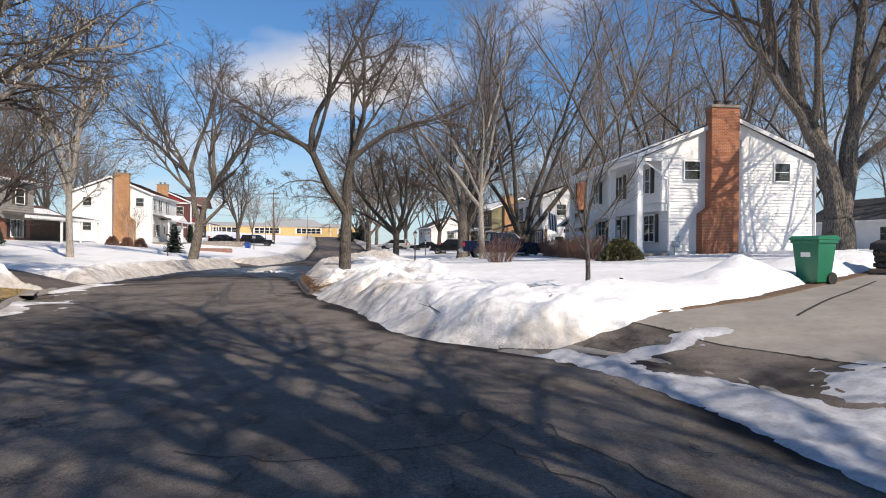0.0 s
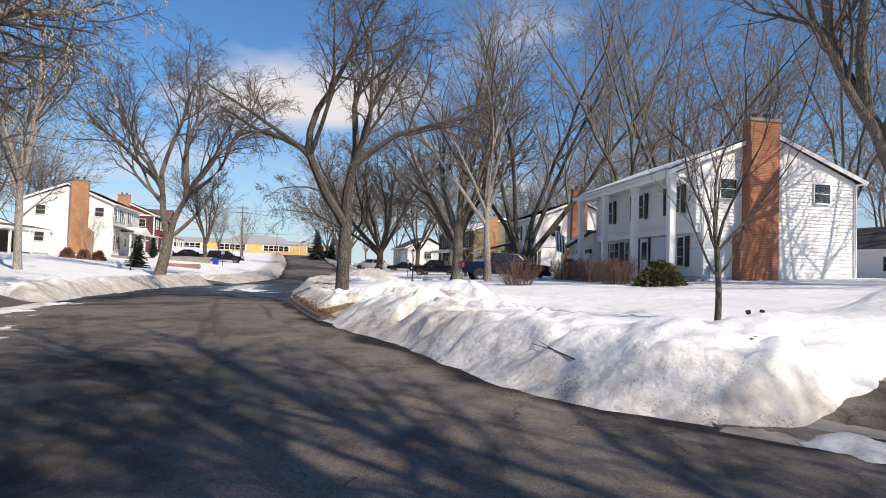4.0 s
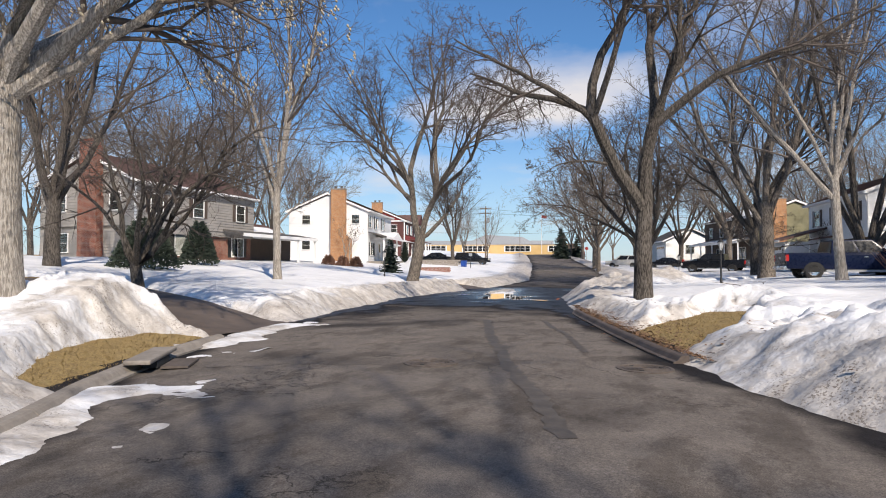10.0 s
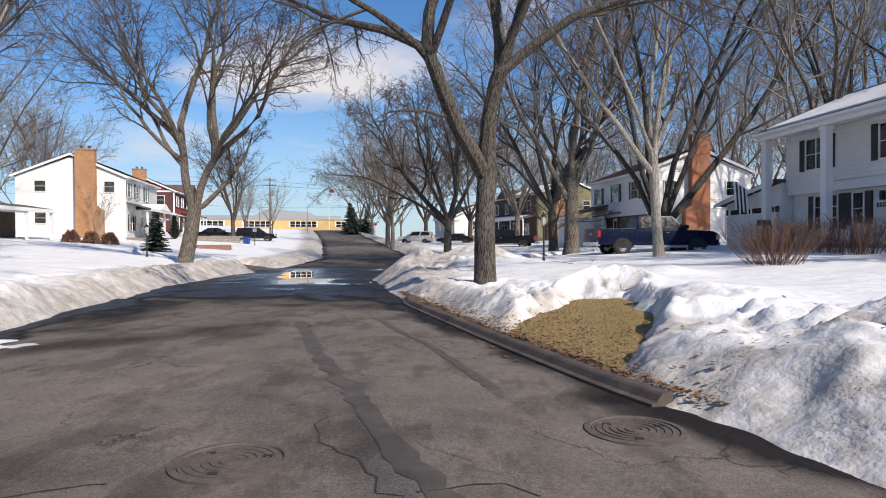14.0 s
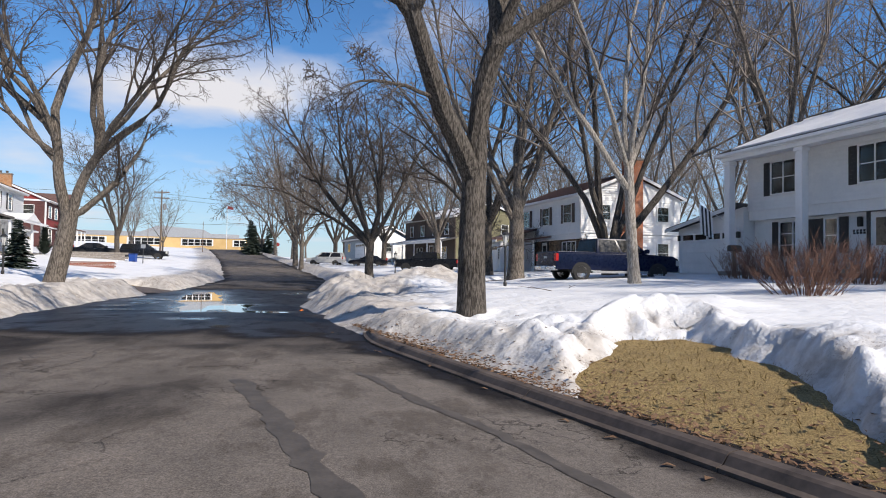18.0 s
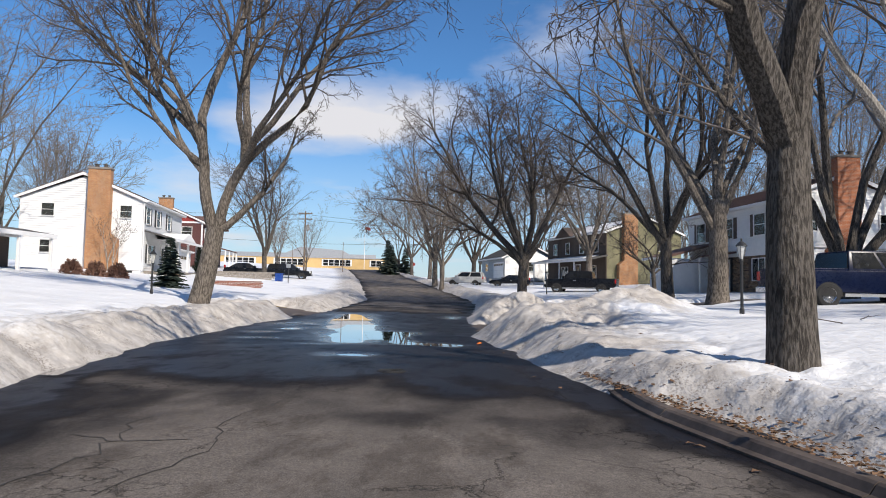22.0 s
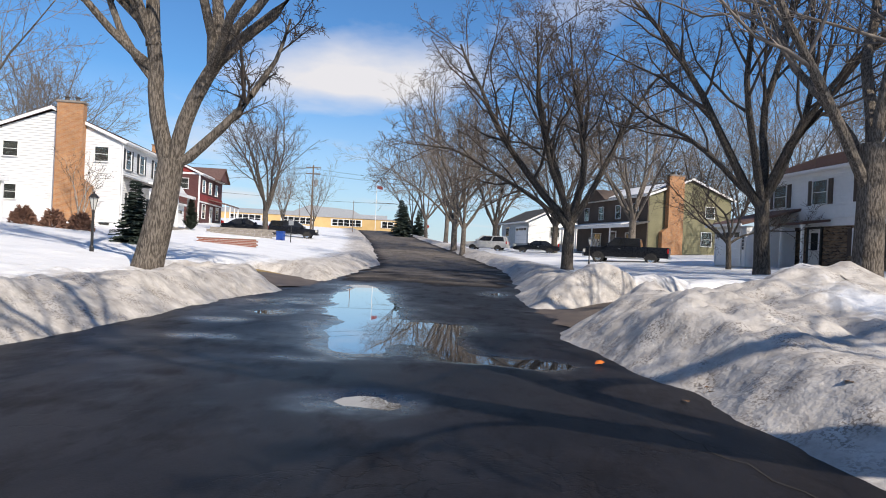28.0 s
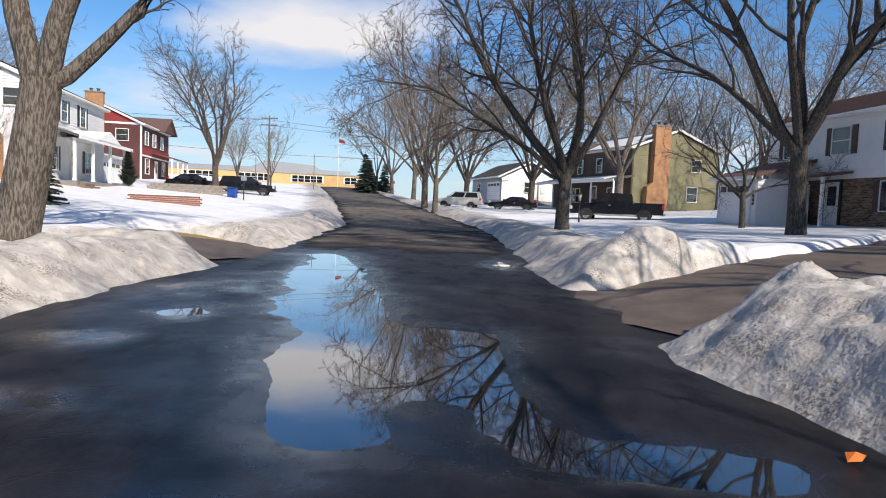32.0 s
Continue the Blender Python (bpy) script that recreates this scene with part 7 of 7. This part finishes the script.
    s = Shape().tube([(0, 0, 0), (ln * 0.4, 0.06, 0.06), (ln, 0.0, 0.12)], [0.012, 0.009, 0.004], 4)
    s.tube([(ln * 0.4, 0.06, 0.06), (ln * 0.7, 0.25, 0.12)], [0.007, 0.003], 4)
    ob = new("fallen_twig", s.mesh("fallen_twig", TWIG))
    ob.matrix_world = pose(x, y, z + 0.005, 0, 0, 40 + 70 * k)
    tagged(ob, "thin dark twig lying on the snow", "twig", group="fallen twigs")


# ---- street furniture ----
def lamp_post(x, y, high, label):
    top = thing("lamp_post", pose(x, y, ground_at(x, y) - 0.1), label, "lamp post", "lawn lamp posts")
    part("pole", Shape().lathe([(0.06, -0.2), (0.06, 0.25), (0.038, 0.3), (0.038, high - 0.5), (0.055, high - 0.46), (0.03, high - 0.42)], sides=12), BLACK, top)
    lan = part("lantern", Shape().lathe([(0.05, high - 0.42), (0.12, high - 0.08), (0.105, high - 0.06), (0.045, high - 0.4)], sides=6), LAMPGLASS, top)
    for k in range(6):
        a = math.pi / 3 * k
        part("rib", Shape().tube([(0.05 * math.cos(a), 0.05 * math.sin(a), high - 0.42), (0.122 * math.cos(a), 0.122 * math.sin(a), high - 0.08)], [0.008, 0.008], 4), BLACK, lan)
    part("cap", Shape().lathe([(0.15, high - 0.08), (0.13, high - 0.05), (0.06, high + 0.03), (0.02, high + 0.05), (0.025, high + 0.09), (0.005, high + 0.13)], sides=12), BLACK, top)


lamp_post(-23.68, 50.18, 1.75, "black lawn lamp post with a glass lantern")
lamp_post(-3.94, 42.94, 1.95, "black lawn lamp post with a dark lantern")
lamp_post(-6.0, 74.5, 1.8, "black lawn lamp post far down the street")

bin_ = thing("wheeled_bin", pose(8.05, 19.2, drive_z(8.05, 19.2) + 0.02, 0, 0, 205) @ Matrix.Diagonal((1.05, 1.05, 1.05, 1)), "green plastic wheeled bin with closed lid", "bin")
s = Shape()
a, b = (0.22, 0.25), (0.29, 0.34)
ring = lambda h, z: [(-h[0], -h[1], z), (h[0], -h[1], z), (h[0], h[1], z), (-h[0], h[1], z)]
s.add(ring(a, 0.05) + ring(b, 1.0), [(3, 2, 1, 0), (4, 5, 6, 7), (0, 1, 5, 4), (1, 2, 6, 5), (2, 3, 7, 6), (3, 0, 4, 7)])
part("body", s, GREEN_PLASTIC, bin_, bevel=0.03, smooth=True)
part("rim", Shape().box(-0.31, -0.36, 0.93, 0.31, 0.36, 1.0), GREEN_PLASTIC, bin_, bevel=0.012)
part("lid", Shape().prism([(-0.36, 1.0), (0.34, 1.0), (0.36, 1.04), (0.25, 1.09), (-0.25, 1.11), (-0.36, 1.06)], "y", -0.37, 0.37), GREEN_PLASTIC, bin_, bevel=0.015)
part("handle", Shape().tube([(-0.40, -0.28, 1.02), (-0.42, 0, 1.04), (-0.40, 0.28, 1.02)], [0.02] * 3, 8), GREEN_PLASTIC, bin_)
for yy in (-0.27, 0.27):
    wh = Shape()
    wh.add([(-0.22 + 0.14 * math.cos(2 * math.pi * k / 16), yy + q, 0.14 + 0.14 * math.sin(2 * math.pi * k / 16)) for q in (-0.03, 0.03) for k in range(16)], [tuple(range(16)), tuple(range(16, 32))] + [(k, (k + 1) % 16, 16 + (k + 1) % 16, 16 + k) for k in range(16)])
    part("wheel", wh, RUBBER, bin_)
part("label_bar", Shape().box(0.262, -0.12, 0.62, 0.272, 0.12, 0.72), WHITE, bin_, "pale illegible printed label")

# two short stakes in the lawn's snow, and a covered log pile behind the bin
for x, y, tilt in ((3.06, 18.05, -14), (3.24, 18.1, 16)):
    ob = new("garden_stake", Shape().lathe([(0.03, -0.3), (0.03, 0.13), (0.045, 0.15), (0.045, 0.19), (0.02, 0.2)], sides=8).mesh("garden_stake", BLACK, smooth=True))
    ob.matrix_world = pose(x, y, float(snow_field(np.array(x), np.array(y))[0]), 0, tilt, 0)
    tagged(ob, "short dark stake sticking out of the snow", "stake", group="garden stakes")
lp = thing("log_pile", pose(11.6, 21.6, drive_z(11.6, 21.6) + 0.02, 0, 0, 40), "dark log pile under a sagging cover on a pallet", "log pile")
for k in range(5):
    part("pallet_board", Shape().box(-0.9, -0.42 + 0.19 * k, 0.09, 0.9, -0.28 + 0.19 * k, 0.115), WOOD, lp)
for k in range(3):
    part("pallet_bearer", Shape().box(-0.88 + 0.83 * k, -0.4, 0.0, -0.78 + 0.83 * k, 0.46, 0.088), WOOD, lp)
for row in range(4):
    for k in range(8 - row % 2):
        x = -0.72 + 0.2 * k + (0.1 if row % 2 else 0)
        r = 0.085 + 0.012 * ((k * 7 + row * 3) % 4 - 1.5)
        part("log", Shape().tube([(x, -0.36, 0.205 + 0.165 * row), (x + 0.02, 0.4, 0.21 + 0.165 * row)], [r, r * 0.92], 9), BARK_DARK, lp)
part("cover", Shape().prism([(-0.92, 0.62), (-0.86, 0.8), (-0.3, 0.9), (0.2, 0.86), (0.84, 0.8), (0.9, 0.6), (0.84, 0.6), (0.8, 0.76), (0.2, 0.82), (-0.3, 0.86), (-0.82, 0.76), (-0.86, 0.62)], "y", -0.4, 0.44), RUBBER, lp, "black tarpaulin cover", bevel=0.01, smooth=True)

# utility poles with wires, and thin light poles
def pole(x, y, high, r, arms, label, name="utility_pole"):
    top = thing(name, pose(x, y, ground_at(x, y) - 0.5), label, "pole", "utility poles")
    part("shaft", Shape().lathe([(r, 0), (r * 0.6, high)], sides=10), WOOD, top)
    for z in arms:
        arm = part("cross_arm", Shape().box(-1.0, -0.06, high - z, 1.0, 0.06, high - z + 0.12), WOOD, top)
        for q in (-0.9, -0.4, 0.4, 0.9):
            part("insulator", Shape().lathe([(0.04, high - z + 0.12), (0.05, high - z + 0.2), (0.02, high - z + 0.24)], q, 0, 8), METAL, arm)
    return top


p1 = pole(-36.6, 113, 9.4, 0.15, (0.4, 1.2), "weathered wooden utility pole with two cross-arms")
part("transformer", Shape().lathe([(0.22, 6.6), (0.24, 6.7), (0.24, 7.4), (0.1, 7.5)], 0.4, 0, 12), METAL, p1)
pole(-34.6, 128, 5.6, 0.07, (), "thin leaning wooden pole by the street", "thin_pole")
pole(-42.5, 126, 4.6, 0.06, (), "slim street light pole", "light_pole")
for k, (zz, off) in enumerate(((10.0, 0.0), (9.3, 0.5), (5.9, 0.0))):
    a = Vector((-36.6 + off, 113, ground_at(-36.6, 113) + zz - 1.6))
    for nm, b in (("wire", Vector((10, 128, 9.0 + zz * 0.12))), ("wire", Vector((-95, 104, 9.4 + zz * 0.3)))):
        pts = [a.lerp(b, i / 24) - Vector((0, 0, 5.2 * (i / 24) * (1 - i / 24) * 0.5)) for i in range(25)]
        tagged(new("overhead_wire", Shape().tube(pts, [0.018] * 25, 4).mesh("overhead_wire", BLACK)), "dark overhead wire sagging between poles", "wire", group="overhead wires")
fp = thing("flagpole", pose(-37.5, 160, 4.6), "white flagpole with a small drooping flag", "flagpole")
part("shaft", Shape().lathe([(0.07, 0), (0.04, 9.5)], sides=8), WHITE, fp)
part("flag", Shape().prism([(0.05, 9.3), (1.2, 9.0), (1.25, 8.4), (0.05, 8.6)], "y", -0.02, 0.02), RED, fp)
sg = thing("stop_sign", pose(-25.5, 150, ground_at(-25.5, 150), 0, 0, 14), "red octagonal stop sign on a post", "sign")
part("post", Shape().box(-0.03, -0.03, -0.3, 0.03, 0.03, 2.6), METAL, sg)
part("plate", Shape().prism([(0.38 * math.cos(math.pi / 8 + k * math.pi / 4), 2.4 + 0.38 * math.sin(math.pi / 8 + k * math.pi / 4)) for k in range(8)], "y", -0.05, -0.035), RED, sg)
sp = thing("sign_post", pose(-28.3, 81, ground_at(-28.3, 81)), "thin dark sign post in the snow", "sign")
part("post", Shape().box(-0.03, -0.03, -0.3, 0.03, 0.03, 1.7), BLACK, sp)
part("plate", Shape().box(-0.2, -0.05, 1.35, 0.2, -0.035, 1.7), METAL, sp)

# striped flag and mailbox at the colonnade house's far column
fl = thing("house_flag", pose(5.5, 45.6, 2.6, 0, 0, 10), "small striped flag on a slanting staff", "flag")
part("staff", Shape().tube([(0.3, 0, 0.9), (-0.9, 0, 1.5)], [0.015, 0.012], 6), WHITE, fl)
for k in range(7):
    part("stripe", Shape().prism([(-0.30 - 0.09 * k, 1.2 + 0.045 * k), (-0.39 - 0.09 * k, 1.245 + 0.045 * k), (-0.30 - 0.09 * k, 0.15 + 0.03 * k), (-0.21 - 0.09 * k, 0.12 + 0.03 * k)], "y", -0.01, 0.01), BLACK if k % 2 else WHITE, fl)
mb = thing("mailbox", pose(5.2, 44.0, ground_at(5.2, 44.0), 0, 0, 100), "black mailbox on a short post", "mailbox")
part("post", Shape().box(-0.05, -0.05, -0.3, 0.05, 0.05, 0.95), WOOD, mb)
part("box", Shape().prism([(-0.1, 0.95), (0.1, 0.95), (0.1, 1.1), (0.07, 1.17), (0, 1.2), (-0.07, 1.17), (-0.1, 1.1)], "y", -0.25, 0.25), BLACK, mb)

# low brick edging and retaining wall on the left lawns
bw = thing("brick_edging", pose(-27.2, 67.2, ground_at(-27.2, 67.2) - 0.1, 0, 0, 15), "low brown brick garden edging out of the snow", "garden wall")
brick = Shape().box(-0.10, -0.12, 0, 0.10, 0.12, 0.085).mesh("brick", BRICK_RED)
for row in range(5):
    for k in range(15):
        ob = part("brick", brick, None, bw)
        ob.matrix_local = pose(-1.6 + 0.215 * k + (0.1 if row % 2 else 0), 0, 0.092 * row)
part("capping", Shape().box(-1.8, -0.18, 0.462, 1.72, 0.18, 0.52), SNOW, bw, bevel=0.03)
rw = thing("retaining_wall", pose(-33.0, 82.5, ground_at(-33, 82.5) - 0.2, 0, 0, 22), "grey stacked retaining wall beside a drive", "retaining wall")
blockm = Shape().box(-0.28, -0.15, 0, 0.28, 0.15, 0.19).mesh("block", KERB, 0.015)
for row in range(4):
    for k in range(9):
        ob = part("block", blockm, None, rw)
        ob.matrix_local = pose(-2.4 + 0.575 * k + (0.28 if row % 2 else 0), 0.03 * row, 0.2 * row)
rb = thing("recycling_bin", pose(-29.7, 82.6, ground_at(-29.7, 82.6) - 0.1), "small blue recycling bin", "bin")
part("body", Shape().box(-0.28, -0.3, 0, 0.28, 0.3, 0.75), BLUE_PLASTIC, rb, bevel=0.04)
part("lid", Shape().box(-0.31, -0.33, 0.755, 0.31, 0.33, 0.83), BLUE_PLASTIC, rb, bevel=0.02)


# ---- vehicles ----
def wheel(parent, x, y, r, w, s):
    t = Shape()
    n = 20
    for rr, q in ((r * 0.62, 0), (r * 0.92, 0), (r, 0.04), (r, w - 0.04), (r * 0.92, w), (r * 0.62, w)):
        t.v += [(x + rr * math.cos(2 * math.pi * k / n), y + s * (q - w), r + rr * math.sin(2 * math.pi * k / n)) for k in range(n)]
    t.f = [(a * n + k, a * n + (k + 1) % n, (a + 1) * n + (k + 1) % n, (a + 1) * n + k) for a in range(5) for k in range(n)]
    wheel_ = part("wheel", t, RUBBER, parent, smooth=True)
    d = Shape()
    for rr, q in ((0.01, 0.06), (r * 0.18, 0.03), (r * 0.22, 0.07), (r * 0.5, 0.06), (r * 0.60, 0.01), (r * 0.66, 0.03)):
        d.v += [(x + rr * math.cos(2 * math.pi * k / n), y - s * q, r + rr * math.sin(2 * math.pi * k / n)) for k in range(n)]
    d.f = [(a * n + k, a * n + (k + 1) % n, (a + 1) * n + (k + 1) % n, (a + 1) * n + k) for a in range(5) for k in range(n)]
    part("rim", d, CHROME, wheel_, smooth=True)


def vehicle(name, m, paint, label, category, low, cab, length, width, axles, r=0.38, pickup=False):
    """low: side outline of the lower body; cab: of the glasshouse, drawn in towards its roof."""
    top = thing(name, m, label, category)
    hw = width / 2
    body = part("body", Shape().prism(low, "y", -hw, hw), paint, top, bevel=0.05, smooth=True)
    s = Shape()
    n = len(cab)
    zs = [z for _, z in cab]
    lo, hi = min(zs), max(zs)
    for side in (-1, 1):
        s.v += [(x, side * (hw - 0.05 - 0.20 * (z - lo) / (hi - lo)), z) for x, z in cab]
    s.f = [tuple(range(n)), tuple(range(n, 2 * n))] + [(k, (k + 1) % n, n + (k + 1) % n, n + k) for k in range(n)]
    cabin = part("cabin", s, paint, top, bevel=0.04, smooth=True)
    (xa, _), (xb, zb), (xc, zc), (xd, _) = cab[0], cab[1], cab[2], cab[3]
    for side in (-1, 1):
        def pt(f, z, out=0.012):
            x0, x1 = xa + (xb - xa) * (z - lo) / (hi - lo), xd + (xc - xd) * (z - lo) / (hi - lo)
            return (x0 + (x1 - x0) * f, side * (hw - 0.05 - 0.20 * (z - lo) / (hi - lo) + out), z)
        for f0, f1 in ((0.06, 0.47), (0.52, 0.93)):
            w = Shape()
            w.add([pt(f0, lo + 0.08), pt(f1, lo + 0.08), pt(f1, hi - 0.08), pt(f0, hi - 0.08), pt(f0, lo + 0.08, -0.03), pt(f1, lo + 0.08, -0.03), pt(f1, hi - 0.08, -0.03), pt(f0, hi - 0.08, -0.03)], [(0, 1, 2, 3), (4, 5, 6, 7), (0, 1, 5, 4), (1, 2, 6, 5), (2, 3, 7, 6), (3, 0, 4, 7)])
            part("side_window", w, CARGLASS, cabin)
        part("mirror", Shape().box(xd - 0.25, side * hw, lo + 0.05, xd - 0.1, side * (hw + 0.2), lo + 0.22), paint, body, bevel=0.03)
        part("door_handle", Shape().box((xa + xd) / 2 + 0.1, side * (hw + 0.005), lo - 0.15, (xa + xd) / 2 + 0.28, side * (hw + 0.03), lo - 0.11), CHROME, body)
        part("sill_trim", Shape().box(axles[0] + 0.5, side * (hw + 0.002), 0.36, axles[1] - 0.5, side * (hw + 0.03), 0.46), METAL, body)
        part("tail_light", Shape().box(-length / 2 - 0.012, side * (hw - 0.22), 0.85, -length / 2 + 0.10, side * (hw + 0.008), 1.15), REDLAMP, body)
        part("headlight", Shape().box(length / 2 - 0.16, side * (hw - 0.42), 0.72, length / 2 + 0.012, side * (hw + 0.008), 0.95), LAMPGLASS, body)
        for ax in axles:
            ar = Shape()
            k_ = 14
            ar.v = [(ax + q * math.cos(math.pi * k / k_), side * (hw + o), r + q * math.sin(math.pi * k / k_) - 0.04) for o in (-0.3, 0.006) for q in (r * 1.14,) for k in range(k_ + 1)]
            ar.f = [tuple(range(k_ + 1)), tuple(range(k_ + 1, 2 * k_ + 2))] + [(k, k + 1, k_ + 2 + k, k_ + 1 + k) for k in range(k_)]
            part("wheel_arch", ar, RUBBER, body)
            wheel(top, ax, side * (hw + 0.02), r, 0.24, side)
    for (x0, z0), (x1, z1), nm in ((cab[3], cab[2], "windscreen"), (cab[0], cab[1], "rear_window")):
        w = Shape()
        d = Vector((x1 - x0, 0, z1 - z0))
        o = Vector((d.z, 0, -d.x)).normalized() * (0.02 if nm == "windscreen" else -0.02)
        q = [Vector((x0, 0, z0)) + d * f for f in (0.12, 0.9)]
        ww = [hw - 0.13, hw - 0.27]
        w.add([tuple(q[0] + o + Vector((0, -ww[0], 0))), tuple(q[0] + o + Vector((0, ww[0], 0))), tuple(q[1] + o + Vector((0, ww[1], 0))), tuple(q[1] + o + Vector((0, -ww[1], 0))),
               tuple(q[0] - o + Vector((0, -ww[0], 0))), tuple(q[0] - o + Vector((0, ww[0], 0))), tuple(q[1] - o + Vector((0, ww[1], 0))), tuple(q[1] - o + Vector((0, -ww[1], 0)))], [(0, 1, 2, 3), (4, 5, 6, 7), (0, 1, 5, 4), (1, 2, 6, 5), (2, 3, 7, 6), (3, 0, 4, 7)])
        part(nm, w, CARGLASS, cabin)
    part("front_bumper", Shape().box(length / 2 - 0.12, -hw + 0.05, 0.42, length / 2 + 0.08, hw - 0.05, 0.62), CHROME if pickup else paint, top, bevel=0.03)
    part("rear_bumper", Shape().box(-length / 2 - 0.10, -hw + 0.05, 0.45, -length / 2 + 0.10, hw - 0.05, 0.64), CHROME if pickup else paint, top, bevel=0.03)
    part("grille", Shape().box(length / 2 - 0.02, -0.5, 0.68, length / 2 + 0.02, 0.5, 0.98), BLACK, body)
    part("number_plate", Shape().box(-length / 2 - 0.13, -0.16, 0.5, -length / 2 - 0.105, 0.16, 0.62), WHITE, top)
    if pickup:
        xr = cab[0][0] - 0.05
        part("bed_floor", Shape().box(-length / 2 + 0.10, -hw + 0.12, 1.16, xr, hw - 0.12, 1.185), RUBBER, body, "dark lined truck bed")
        for side in (-1, 1):
            part("bed_rail", Shape().box(-length / 2 + 0.04, side * (hw - 0.14), 1.15, xr, side * (hw - 0.01), 1.24), paint, body, bevel=0.02)
        part("tailgate", Shape().box(-length / 2 - 0.02, -hw + 0.2, 0.72, -length / 2 + 0.05, hw - 0.2, 1.24), paint, top, bevel=0.02)
        part("tailgate_badge", Shape().box(-length / 2 - 0.03, -0.14, 0.95, -length / 2 - 0.021, 0.14, 1.05), METAL, top)
    return top


TRUCK_LOW = [(-2.9, 0.50), (2.85, 0.45), (2.92, 0.75), (2.86, 1.02), (2.6, 1.12), (1.35, 1.18), (-2.9, 1.18)]
TRUCK_CAB = [(-1.05, 1.17), (-0.92, 1.82), (0.72, 1.84), (1.42, 1.17)]
SUV_LOW = [(-2.3, 0.45), (2.25, 0.42), (2.32, 0.7), (2.2, 0.95), (1.1, 1.05), (-2.3, 1.06)]
SUV_CAB = [(-2.25, 1.05), (-2.0, 1.68), (0.35, 1.70), (1.15, 1.05)]
CAR_LOW = [(-2.3, 0.40), (2.25, 0.36), (2.32, 0.58), (2.15, 0.78), (1.0, 0.90), (-1.6, 0.93), (-2.3, 0.88)]
CAR_CAB = [(-1.75, 0.92), (-1.0, 1.38), (0.1, 1.40), (1.0, 0.90)]


def parked(x, y, yaw, dz=-0.16):
    return pose(x, y, ground_at(x, y) + dz, 0, 0, yaw)


vehicle("blue_pickup", parked(1.75, 47.9, 8), NAVY, "dark blue pickup truck parked beside the lawn", "pickup truck", TRUCK_LOW, TRUCK_CAB, 5.8, 1.98, (-1.75, 1.85), 0.40, True)
vehicle("black_pickup", parked(-2.8, 78.6, 162), BLACKCAR, "black pickup truck parked before the olive house", "pickup truck", TRUCK_LOW, TRUCK_CAB, 5.8, 1.98, (-1.75, 1.85), 0.40, True)
vehicle("silver_suv", parked(-13.2, 101, 170), SILVER, "silver sport utility car by the street trees", "car", SUV_LOW, SUV_CAB, 4.6, 1.85, (-1.35, 1.4), 0.36)
vehicle("dark_car", parked(-8.0, 98.5, 175), BLACKCAR, "dark low car in a snowy drive", "car", CAR_LOW, CAR_CAB, 4.6, 1.8, (-1.35, 1.4), 0.33)
vehicle("black_car", parked(-36.3, 91.5, 20), BLACKCAR, "black car parked on the raised drive", "car", CAR_LOW, CAR_CAB, 4.6, 1.8, (-1.35, 1.4), 0.33)
vehicle("dark_suv", parked(-32.0, 92.5, 12), BLACKCAR, "dark sport utility car parked on the drive", "car", SUV_LOW, SUV_CAB, 4.7, 1.9, (-1.35, 1.4), 0.37)
vehicle("far_pickup", parked(-27.5, 141, 195), BLACKCAR, "dark pickup truck at the street's far end", "pickup truck", TRUCK_LOW, TRUCK_CAB, 5.8, 1.98, (-1.75, 1.85), 0.40, True)
